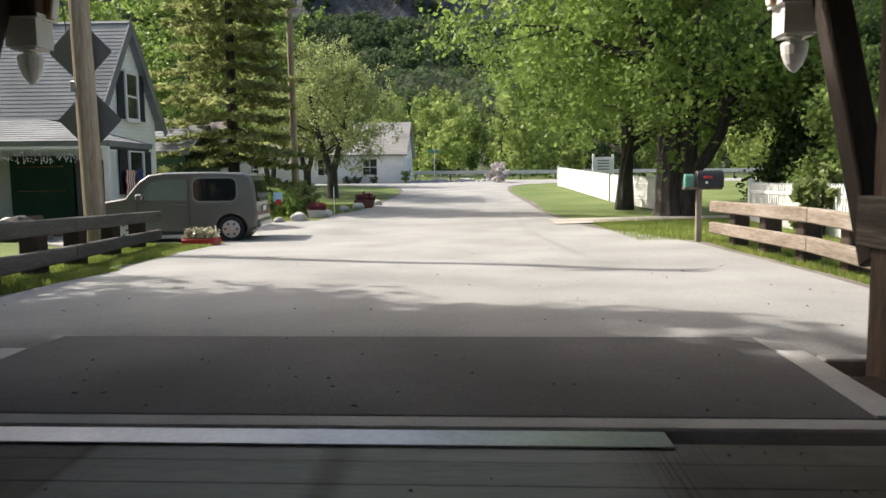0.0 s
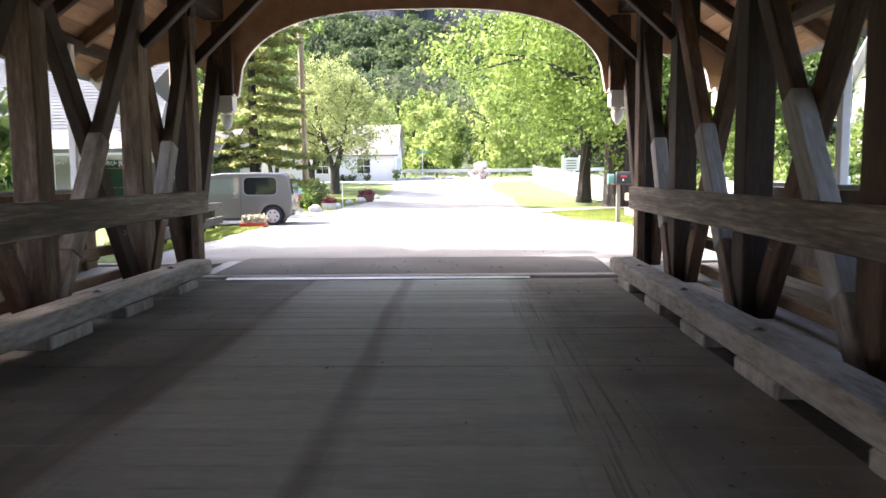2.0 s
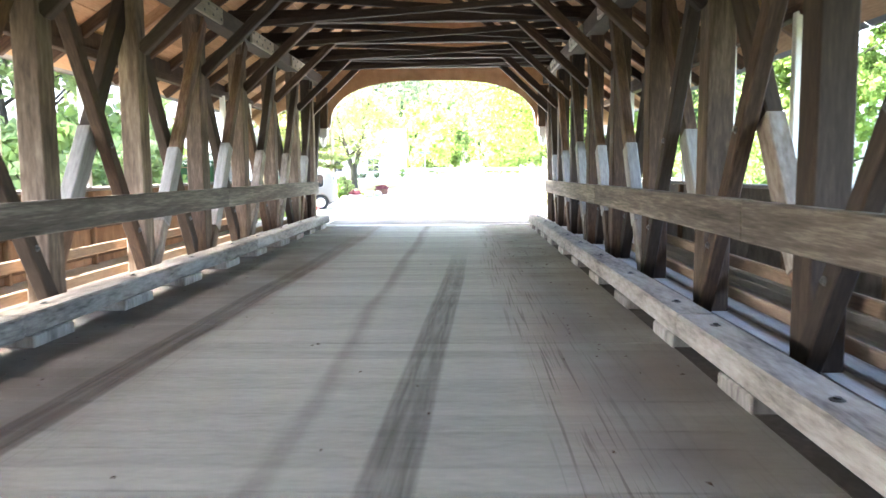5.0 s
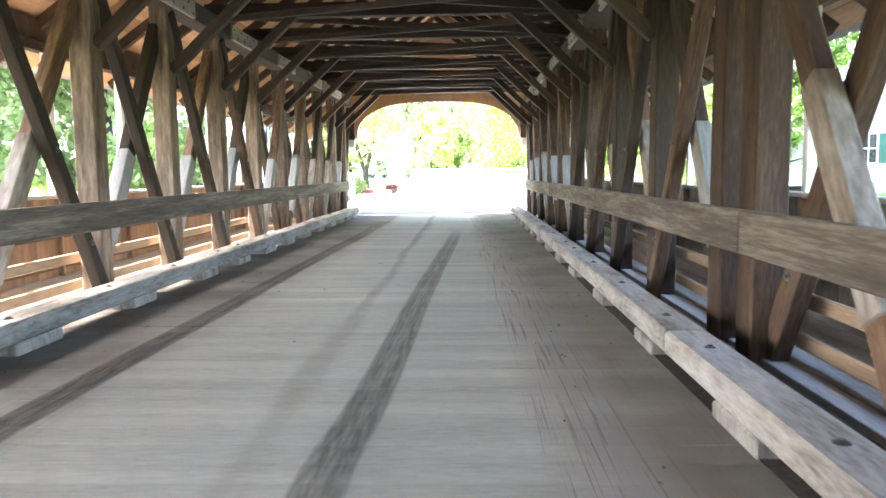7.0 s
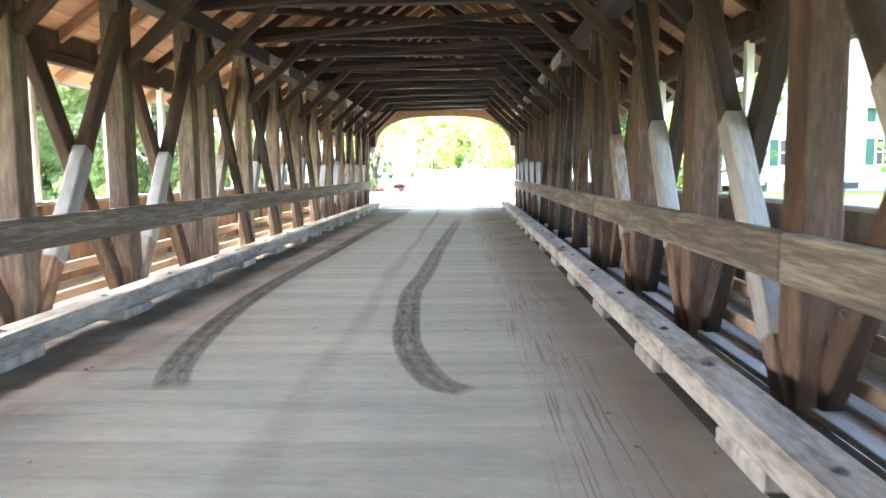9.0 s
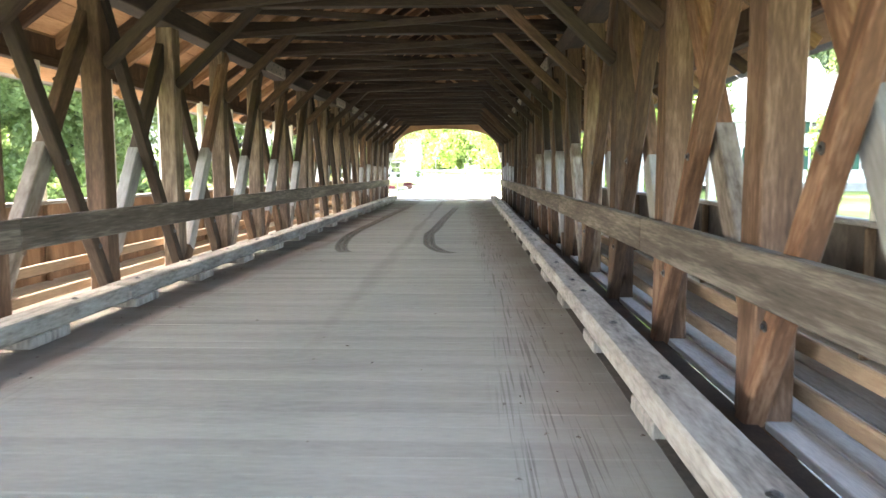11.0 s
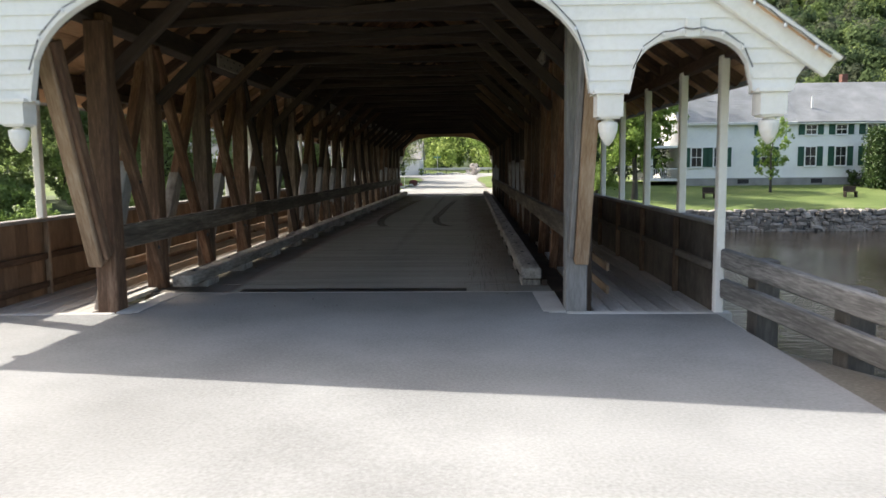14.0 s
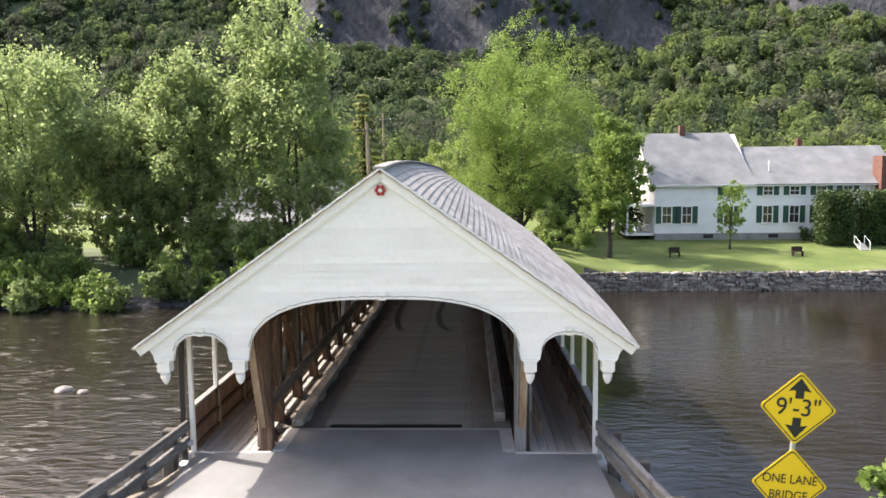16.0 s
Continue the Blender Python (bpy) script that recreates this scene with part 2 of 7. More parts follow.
    for p, c in ((0.085, 0.1), (0.12, 0.2), (0.2, 0.0), (0.80, 0.0), (0.845, 0.5), (0.90, 0.5), (0.95, 0.2)):
        where.color_ramp.elements.new(p).color = (c, c, c, 1)
    l.new(rng.outputs[0], where.inputs[0])
    mul2 = n.new("ShaderNodeMath")
    mul2.operation = "MULTIPLY"
    l.new(cut.outputs[0], mul2.inputs[0])
    l.new(where.outputs[0], mul2.inputs[1])
    mix2 = n.new("ShaderNodeMixRGB")
    l.new(mul2.outputs[0], mix2.inputs[0])
    l.new(mix.outputs[0], mix2.inputs[1])
    mix2.inputs[2].default_value = (0.075, 0.062, 0.052, 1)
    l.new(mix2.outputs[0], b.inputs["Base Color"])


track_dirt(M_DECK)


def rubber_mark():
    """Thin rubber film: densest along the middle, streaked by the tread, fading out at its ends."""
    m, n, l, b = nodes_of("skid_rubber")
    b.inputs["Base Color"].default_value = (0.10, 0.10, 0.098, 1)
    b.inputs["Roughness"].default_value = 0.75
    uv = n.new("ShaderNodeUVMap")
    uv.uv_map = "along"
    sep = n.new("ShaderNodeSeparateXYZ")
    l.new(uv.outputs[0], sep.inputs[0])
    edge = n.new("ShaderNodeValToRGB")
    edge.color_ramp.elements[0].color = (0, 0, 0, 1)
    edge.color_ramp.elements[1].color = (0, 0, 0, 1)
    for p, v in ((0.1, 0.75), (0.3, 0.95), (0.5, 0.7), (0.7, 0.95), (0.9, 0.75)):
        edge.color_ramp.elements.new(p).color = (v, v, v, 1)
    l.new(sep.outputs[0], edge.inputs[0])
    ends = n.new("ShaderNodeValToRGB")
    ends.color_ramp.elements[0].color = (0.0, 0.0, 0.0, 1)
    ends.color_ramp.elements[1].color = (0, 0, 0, 1)
    for p, v in ((0.04, 0.62), (0.3, 0.72), (0.55, 0.6), (0.88, 0.46)):
        ends.color_ramp.elements.new(p).color = (v, v, v, 1)
    l.new(sep.outputs[1], ends.inputs[0])
    mp = n.new("ShaderNodeMapping")
    mp.inputs["Scale"].default_value = (9, 55, 1)
    l.new(uv.outputs[0], mp.inputs[0])
    nz = n.new("ShaderNodeTexNoise")
    nz.inputs["Scale"].default_value, nz.inputs["Detail"].default_value = 1.0, 5
    l.new(mp.outputs[0], nz.inputs[0])
    rg = n.new("ShaderNodeMapRange")
    rg.inputs["From Min"].default_value, rg.inputs["From Max"].default_value = 0.25, 0.6
    rg.inputs["To Min"].default_value = 0.45
    l.new(nz.outputs["Fac"], rg.inputs[0])
    out = edge.outputs[0]
    for sock in (ends.outputs[0], rg.outputs[0]):
        mu = n.new("ShaderNodeMath")
        mu.operation = "MULTIPLY"
        l.new(out, mu.inputs[0])
        l.new(sock, mu.inputs[1])
        out = mu.outputs[0]
    l.new(out, b.inputs["Alpha"])
    return m


M_SKID = rubber_mark()
M_INNER = surface("inner_rail_board", [(0.18, 0.12, 0.075), (0.28, 0.195, 0.125), (0.38, 0.28, 0.19)], 0.85, 0.9, 9, (5, 5, 0.7), 0.4, 0.004, 0.2)
SKID_A = [(1.06, 13.2), (0.79, 13.5), (0.53, 14.6), (0.43, 15.9), (0.37, 17.3), (0.44, 18.8), (0.5, 22.0), (0.62, 26.0), (0.71, 28.6), (0.77, 31.5)]
SKID_B = [(-0.93, 13.25), (-1.14, 13.95), (-1.32, 15.2), (-1.42, 16.5), (-1.46, 18.3), (-1.44, 20.0), (-1.40, 22.0), (-1.33, 27.0), (-1.26, 29.5), (-1.25, 34.0)]
M_WALK = surface("sidewalk_plank", [(0.28, 0.266, 0.246), (0.41, 0.39, 0.362), (0.53, 0.51, 0.48)], 0.85, 0.8, 10, (5, 0.7, 5), 0.4, 0.004, 0.12)
M_GREYBOARD = surface("grey_weathered_board", [(0.09, 0.075, 0.062), (0.155, 0.132, 0.11), (0.24, 0.21, 0.18)], 0.85, 0.9, 9, (5, 5, 0.7), 0.4, 0.004, 0.15)
M_PANEL = surface("stained_wall_panel", [(0.05, 0.041, 0.034), (0.105, 0.088, 0.073), (0.185, 0.158, 0.132)], 0.85, 1.6, 7, (1.2, 1.2, 0.8), 0.3, 0.004, 0.15)
M_BOARD = surface("brown_wall_board", [(0.11, 0.068, 0.042), (0.18, 0.115, 0.072), (0.27, 0.18, 0.115)], 0.85, 0.9, 9, (5, 5, 0.7), 0.4, 0.004, 0.2)
M_ROOFBOARD = surface("pine_roof_board", [(0.40, 0.225, 0.115), (0.54, 0.33, 0.185), (0.66, 0.43, 0.26)], 0.85, 0.9, 9, (5, 0.6, 5), 0.4, 0.004, 0.2)
M_WHITE = surface("white_paint", [(0.74, 0.72, 0.665), (0.82, 0.80, 0.75), (0.865, 0.85, 0.81)], 0.55, 1.2, 16, (1, 1, 1), 0.15, 0.003, 0.04)
M_ASPHALT = surface("asphalt", [(0.17, 0.17, 0.163), (0.27, 0.27, 0.26), (0.35, 0.35, 0.338)], 0.92, 0.55, 45, (1, 1, 1), 0.4, 0.006, 0, coords="World")
M_ROADNEAR = surface("worn_approach_asphalt", [(0.148, 0.151, 0.15), (0.221, 0.226, 0.225), (0.296, 0.302, 0.302)], 0.9, 0.6, 40, (1, 1, 1), 0.4, 0.006, coords="World")
M_CONCRETE = surface("concrete", [(0.38, 0.37, 0.35), (0.48, 0.47, 0.45), (0.58, 0.57, 0.55)], 0.9, 2, 40, (1, 1, 1), 0.3, 0.004)
M_GRASS = surface("grass_ground", [(0.055, 0.085, 0.018), (0.098, 0.142, 0.032), (0.165, 0.19, 0.068)], 0.95, 0.4, 9, (1, 1, 1), 0.8, 0.06, coords="World")
M_FLOOR = surface("forest_floor", [(0.05, 0.072, 0.034), (0.068, 0.094, 0.044), (0.09, 0.115, 0.056)], 0.95, 0.3, 6, (1, 1, 1), 0.6, 0.1, coords="World")
M_DIRT = surface("gravelly_dirt", [(0.08, 0.072, 0.058), (0.14, 0.127, 0.105), (0.24, 0.22, 0.19)], 0.95, 0.8, 30, (1, 1, 1), 0.7, 0.03, coords="World")
# asphalt darkened for the roof shadow at the village end
M_APRON_SHADED = surface("dark_asphalt", [(0.07, 0.068, 0.066), (0.115, 0.112, 0.109), (0.175, 0.171, 0.167)], 0.9, 0.7, 70, (1, 1, 1), 0.5, 0.006, coords="World")
# near-black tone for the shade in the slots below the kerb
M_GAPSHADE = surface("packed_soil", [(0.03, 0.026, 0.021), (0.055, 0.047, 0.039), (0.10, 0.086, 0.07)], 0.95, 1.5, 20, (1, 1, 1), 0.6, 0.01, coords="World")
M_STEEL = surface("dark_steel", [(0.05, 0.05, 0.055), (0.09, 0.09, 0.095), (0.14, 0.14, 0.14)], 0.45, 2, 30, (1, 1, 1), 0.1, 0.002, metal=0.8)
M_SHINGLE = surface("grey_shingle", [(0.16, 0.155, 0.15), (0.24, 0.235, 0.225), (0.33, 0.32, 0.305)], 0.9, 0.8, 25, (1, 1, 1), 0.5, 0.01, 0.08)
M_GALV = surface("galvanised_steel", [(0.35, 0.36, 0.38), (0.48, 0.49, 0.5), (0.6, 0.61, 0.62)], 0.4, 2, 30, (1, 1, 1), 0.1, 0.002, metal=0.7)
M_SHINGLE_ROW = surface("shingle_courses", [(0.21, 0.21, 0.205), (0.30, 0.30, 0.293), (0.40, 0.40, 0.39)], 0.95, 0.8, 25, (1, 1, 1), 0.4, 0.006, 0.14, island=True, spec=0.1)
M_SHINGLE_LIGHT = surface("pale_grey_shingle", [(0.15, 0.16, 0.168), (0.215, 0.228, 0.238), (0.285, 0.30, 0.312)], 0.95, 0.8, 25, (1, 1, 1), 0.5, 0.01, spec=0.1)
M_SHINGLE_BROWN = surface("brown_shingle", [(0.16, 0.13, 0.11), (0.23, 0.195, 0.165), (0.31, 0.27, 0.23)], 0.9, 0.8, 25, (1, 1, 1), 0.5, 0.01)
M_GREYTRIM = surface("grey_trim", [(0.14, 0.145, 0.15), (0.19, 0.195, 0.2), (0.24, 0.245, 0.25)], 0.7, 1, 12)
M_CREAM = surface("cream_siding", [(0.5, 0.46, 0.39), (0.58, 0.54, 0.46), (0.66, 0.62, 0.54)], 0.8, 1, 12)
M_STONE_ISLAND = surface("wall_stone", [(0.09, 0.082, 0.073), (0.20, 0.183, 0.163), (0.36, 0.335, 0.305)], 0.9, 2.0, 18, (1, 1, 1), 0.6, 0.02, 0.4, island=True)
M_GREYBEAM = surface("dark_grey_beam", [(0.045, 0.041, 0.037), (0.085, 0.078, 0.07), (0.15, 0.138, 0.122)], 0.88, 0.8, 9, (5, 5, 0.6), 0.5, 0.006, 0.12)
M_PALEBEAM = surface("pale_beam", [(0.10, 0.068, 0.045), (0.21, 0.175, 0.138), (0.33, 0.298, 0.255)], 0.85, 1.1, 7, (6, 6, 0.8), 0.5, 0.006, 0.1)
M_BLEACH = surface("bleached_beam", [(0.045, 0.043, 0.041), (0.12, 0.117, 0.112), (0.30, 0.294, 0.283)], 0.85, 0.8, 9, (5, 5, 0.6), 0.5, 0.006, 0.12)
M_GUARD = surface("guard_plank", [(0.03, 0.024, 0.019), (0.105, 0.087, 0.07), (0.27, 0.235, 0.195)], 0.85, 1.3, 7, (5, 5, 0.4), 0.6, 0.008, 0.15)
M_SPLICE = surface("splice_board", [(0.22, 0.19, 0.155), (0.33, 0.29, 0.24), (0.44, 0.40, 0.34)], 0.85, 0.9, 9, (5, 5, 0.7), 0.4, 0.004, 0.1)
M_SIDING = surface("white_siding", [(0.72, 0.72, 0.71), (0.81, 0.81, 0.80), (0.86, 0.86, 0.85)], 0.6, 1.0, 14, (1, 1, 1), 0.15, 0.003, 0.03)
M_BARK = surface("bark", [(0.02, 0.018, 0.016), (0.05, 0.045, 0.04), (0.10, 0.09, 0.08)], 0.95, 2.5, 14, (3, 3, 0.6), 1.0, 0.03)
M_STONE = surface("field_stone", [(0.10, 0.09, 0.085), (0.20, 0.185, 0.17), (0.33, 0.31, 0.29)], 0.9, 2.0, 18, (1, 1, 1), 0.6, 0.02, 0.35)
M_ROCK = surface("cliff_rock", [(0.018, 0.022, 0.027), (0.05, 0.056, 0.066), (0.115, 0.122, 0.136)], 0.95, 0.06, 0.35, (1, 1, 0.45), 1.0, 6.0, coords="World")
M_GREENPAINT = surface("green_paint", [(0.012, 0.05, 0.03), (0.02, 0.075, 0.045), (0.03, 0.10, 0.06)], 0.6, 1, 14, (1, 1, 1), 0.15, 0.003)
M_LEAF_BRIGHT = leaf_material("maple_leaves", (0.095, 0.165, 0.036), (0.31, 0.425, 0.115), 0.5, 0.2)
M_LEAF_MID = leaf_material("green_leaves", (0.125, 0.20, 0.055), (0.31, 0.41, 0.135), 0.62, 0.25)
M_LEAF_SAGE = leaf_material("sage_leaves", (0.14, 0.185, 0.06), (0.38, 0.445, 0.185), 0.5, 0.3)
M_LEAF_FIR = leaf_material("spruce_needles", (0.15, 0.175, 0.065), (0.40, 0.435, 0.18), 0.6, 0.1)
M_LEAF_RIVER = leaf_material("pale_riverside_leaves", (0.20, 0.275, 0.11), (0.32, 0.405, 0.175), 0.66, 0.4)
# hill leaves: distance haze is put into these cooler, narrow colour ranges
M_WOOD_A = leaf_material("hill_maple_leaves", (0.07, 0.105, 0.048), (0.118, 0.162, 0.072), 0.5, 0.03, 0.09)
M_WOOD_B = leaf_material("hill_oak_leaves", (0.054, 0.083, 0.044), (0.09, 0.126, 0.064), 0.5, 0.03, 0.09)
M_WOOD_C = leaf_material("hill_pine_needles", (0.04, 0.06, 0.04), (0.06, 0.086, 0.055), 0.4, 0.03, 0.09)
M_WOOD_D = leaf_material("hill_bare_twigs", (0.08, 0.096, 0.062), (0.125, 0.142, 0.092), 0.45, 0.03, 0.09)
M_WOOD_E = leaf_material("hill_spring_leaves", (0.10, 0.146, 0.052), (0.165, 0.215, 0.082), 0.5, 0.03, 0.09)
M_YOUNG_A = leaf_material("young_birch_leaves", (0.19, 0.26, 0.07), (0.35, 0.425, 0.15), 0.42, 0.1, 0.25)
M_YOUNG_B = leaf_material("young_ash_leaves", (0.10, 0.15, 0.048), (0.20, 0.26, 0.09), 0.4, 0.1, 0.25)
M_YOUNG_C = leaf_material("young_spruce_needles", (0.03, 0.048, 0.026), (0.06, 0.085, 0.042), 0.2, 0.05, 0.25)
M_LEAF_DARK = leaf_material("dark_leaves", (0.02, 0.045, 0.012), (0.075, 0.12, 0.035), 0.2)

# ---------------------------------------------------------------- building helpers
MESHES = {}


def thing(name, label="", category="", group="", kind="", at=(0, 0, 0)):
    e = new(name)
    e.location = at
    e.empty_display_size = 0.2
    return tagged(e, label, category, group, kind)


def part(name, bm, material, parent=None, label=""):
    me = bpy.data.meshes.new(name)
    bm.to_mesh(me)
    bm.free()
    for m in material if isinstance(material, (list, tuple)) else [material]:
        me.materials.append(m)
    ob = new(name, me)
    ob.parent = parent
    if label:
        ob["label"] = label
    return ob


def mesh_object(name, verts, faces, material, parent=None, label="", index=None, smooth=False):
    me = bpy.data.meshes.new(name)
    me.from_pydata(verts, [], faces)
    for m in material if isinstance(material, (list, tuple)) else [material]:
        me.materials.append(m)
    if index is not None:
        me.polygons.foreach_set("material_index", index)
    if smooth:
        me.polygons.foreach_set("use_smooth", [True] * len(me.polygons))
    me.update()
    ob = new(name, me)
    ob.parent = parent
    if label:
        ob["label"] = label
    return ob


def cham_mesh(name, dx, dy, dz, material, c=0.012):
    """A box with worn (chamfered) edges about its centre; alike boxes share one mesh."""
    key = (name, round(dx, 3), round(dy, 3), round(dz, 2), material.name, c)
    if key not in MESHES:
        bm = bmesh.new()
        bmesh.ops.create_cube(bm, size=1.0, matrix=Matrix.Diagonal((dx, dy, dz, 1)))
        if c:
            bmesh.ops.bevel(bm, geom=bm.edges[:], offset=c, segments=1, affect="EDGES")
        me = bpy.data.meshes.new(name)
        bm.to_mesh(me)
        bm.free()
        me.materials.append(material)
        MESHES[key] = me
    return MESHES[key]


def box(name, x0, x1, y0, y1, z0, z1, material, parent=None, label="", c=0.012, turn=0.0):
    me = cham_mesh(name, x1 - x0, y1 - y0, z1 - z0, material, min(c, 0.3 * min(x1 - x0, y1 - y0, z1 - z0)))
    ob = new(name, me)
    ob.parent = parent
    ob.matrix_basis = pose((x0 + x1) / 2, (y0 + y1) / 2, (z0 + z1) / 2, 0, 0, turn)
    if label:
        ob["label"] = label
    return ob


def timber(name, a, b, w, d, material, parent=None, side=(1, 0, 0), label="", c=0.012):
    """A beam from a to b; w across 'side', d across the rest."""
    a, b = Vector(a), Vector(b)
    z = (b - a).normalized()
    x = Vector(side) - z * Vector(side).dot(z)
    x.normalize()
    y = z.cross(x)
    ob = new(name, cham_mesh(name, w, d, (b - a).length, material, min(c, 0.3 * min(w, d))))
    ob.parent = parent
    m = Matrix((x, y, z)).transposed().to_4x4()
    m.translation = (a + b) / 2
    ob.matrix_basis = m
    if label:
        ob["label"] = label
    return ob


def lathe(bm, profile, seg=12, at=(0, 0, 0)):
    """Turns a profile of (radius, height) round the z axis."""
    rings = []
    for r, z in profile:
        rings.append([bm.verts.new((at[0] + r * math.cos(2 * math.pi * k / seg), at[1] + r * math.sin(2 * math.pi * k / seg), at[2] + z)) for k in range(seg)])
    for p, q in zip(rings, rings[1:]):
        for k in range(seg):
            bm.faces.new((p[k], p[(k + 1) % seg], q[(k + 1) % seg], q[k]))
    bm.faces.new(rings[0][::-1])
    bm.faces.new(rings[-1])
    return bm


def tube(bm, pts, radii, seg=8):
    """A tapered limb along points."""
    rings = []
    for i, p in enumerate(pts):
        p = Vector(p)
        d = (Vector(pts[min(i + 1, len(pts) - 1)]) - Vector(pts[max(i - 1, 0)])).normalized()
        u = d.orthogonal().normalized()
        v = d.cross(u)
        rings.append([bm.verts.new(p + radii[i] * (math.cos(2 * math.pi * k / seg) * u + math.sin(2 * math.pi * k / seg) * v)) for k in range(seg)])
    for i in range(len(rings) - 1):
        p, q = rings[i], rings[i + 1]
        off = min(range(seg), key=lambda o: (q[o].co - p[0].co).length)
        for k in range(seg):
            bm.faces.new((p[k], p[(k + 1) % seg], q[(k + 1 + off) % seg], q[(k + off) % seg]))
    bm.faces.new(rings[0][::-1])
    bm.faces.new(rings[-1])
    return bm


# ---------------------------------------------------------------- ground
WATER = -2.6
DECK_N, DECK_F = 1.85, 37.35
GATE_N, GATE_F = -1.40, 39.95


def smooth(v, a, b):
    t = np.clip((v - a) / (b - a), 0, 1)
    return t * t * (3 - 2 * t)


def land(x, y):
    """Height of the ground."""
    x, y = np.asarray(x, float), np.asarray(y, float)
    far = np.interp(y, [39.5, 46, 52, 58, 70, 80, 98, 130, 160], [0, -0.2, -0.35, -0.25, 0.1, 0.4, 0.8, 1.0, 1.2])
    tilt = np.clip(0.65 - 0.06 * x, 0.3, 1.1)
    far = np.where(y < 62, far * (tilt + (1 - tilt) * smooth(y, 55, 62)), far)
    lawn = np.interp(y, [40.5, 42, 55, 75], [-1.15, -1.1, -0.05, 0.5])
    far = far + (lawn - far) * smooth(x, 7.5, 13) * (1 - smooth(y, 70, 95))
    left = np.interp(y, [30, 36, 42, 50], [-3.2, -2.2, -1.0, -0.3])
    bank = smooth(-x, 5.5, 14) * (1 - smooth(y, 46, 56))
    far = far + (left - far) * bank
    river = -3.6
    near = -0.35 * smooth(np.abs(x), 5.6, 9)
    edge_f = np.where(x > 0, 40.45, 36.5 - 4.0 * smooth(-x, 8, 25))
    edge_n = -1.3 - 1.2 * smooth(np.abs(x), 5, 9) + 0.6 * np.sin(x * 0.35) * smooth(np.abs(x), 6, 12)
    inside = smooth(np.abs(x), 4.6, 5.6)
    z = np.where(y > 20, far, near)
    wet_f = 1 - smooth(y, edge_f - np.where(x > 8, 0.35, 3.0), edge_f + np.where(x > 8, 0.0, 1.0))
    wet_n = smooth(y, edge_n - 1.5, edge_n + 1.5)
    wet = np.where(y > 20, wet_f, wet_n)
    wet_mid = np.where(y > 20, 1 - smooth(y, 38.4, 38.9), smooth(y, 0.4, 0.9))
    wet = wet * inside + wet_mid * (1 - inside)
    z = z * (1 - wet) + river * wet
    hy = np.interp(y, [130, 170, 220, 300, 420, 450, 540, 700, 950], [0, 3, 11, 32, 66, 128, 158, 235, 290])
    hs = np.interp(y, [130, 170, 220, 300, 430, 540, 700, 950], [0, 3, 12, 36, 88, 140, 235, 290])
    crag = np.clip(smooth(x, -120, -75) * (1 - smooth(x, 95, 135)) + smooth(x, 190, 215) * (1 - smooth(x, 330, 370)), 0, 1)
    rough = 7 * np.sin(x / 47 + 1.3) * np.sin(y / 61) + 4 * np.sin(x / 19 + y / 23) + crag * (3.5 * np.sin(x / 7.3 + 2 * np.sin(y / 17)) + 2.5 * np.sin(x / 4.1 + y / 9)) * smooth(y, 400, 425)
    hill = hs + (hy - hs) * crag + rough * smooth(y, 170, 330)
    side = 70 * smooth(np.abs(x), 150, 420) * smooth(y, 60, 260)
    return z + np.where(y > 130, hill, 0) + side


def axis(breaks):
    out = []
    for a, b, s in breaks:
        out += list(np.arange(a, b, s))
    return np.array(out + [breaks[-1][1]])


def sheet(name, xs, ys, zf, material, parent=None, index=None):
    X, Y = np.meshgrid(xs, ys)
    Z = zf(X, Y)
    v = np.stack([X.ravel(), Y.ravel(), Z.ravel()], 1).tolist()
    w = len(xs)
    f = [(j * w + i, j * w + i + 1, (j + 1) * w + i + 1, (j + 1) * w + i) for j in range(len(ys) - 1) for i in range(w - 1)]
    return mesh_object(name, v, f, material, parent, smooth=True)


GX = axis([(-900, -400, 60), (-400, -120, 14), (-120, -30, 4), (-30, -8, 1.0), (-8, 14, 0.4), (14, 45, 1.2), (45, 130, 5), (130, 420, 14), (420, 901, 60)])
GY = axis([(-400, -60, 60), (-60, -14, 5), (-14, 3, 0.4), (3, 30, 3), (30, 64, 0.4), (64, 130, 2), (130, 480, 6), (480, 960, 20)])
ground = sheet("ground", GX, GY, lambda x, y: land(x, y) - 0.1 * smooth(y, -0.9, -0.35) * (y < 20) * (1 - smooth(np.abs(x), 4.4, 5.2)), [M_GRASS, M_ROCK, M_FLOOR, M_DIRT])
tagged(ground, "grassy river banks rising to a wooded mountain with a grey cliff", "ground", kind="structure")
pm = []
for p in ground.data.polygons:
    c = p.center
    pm.append(1 if (p.normal.z < 0.72 and c.y > 300) or (c.z < -2.2 and c.y < 45) else 2 if c.y > 128 or (c.x < -6.5 and 20 < c.y < 46) or (c.x < -11.5 and 20 < c.y < 54) else 3 if -9 < c.y < 3 and abs(c.x) < 7.5 else 0)
ground.data.polygons.foreach_set("material_index", pm)

mw, nw, lw, bw = nodes_of("river_water")
bw.inputs["Roughness"].default_value = 0.06
bw.inputs["IOR"].default_value = 1.33
geo_w = nw.new("ShaderNodeNewGeometry")
map_w = nw.new("ShaderNodeMapping")
map_w.inputs["Scale"].default_value = (0.7, 1.7, 1)
wave = nw.new("ShaderNodeTexNoise")
wave.inputs["Scale"].default_value, wave.inputs["Detail"].default_value = 1.7, 7
wave.inputs["Distortion"].default_value = 0.6
swirl = nw.new("ShaderNodeTexNoise")
swirl.inputs["Scale"].default_value, swirl.inputs["Detail"].default_value = 0.11, 3
rough_w = nw.new("ShaderNodeMapRange")
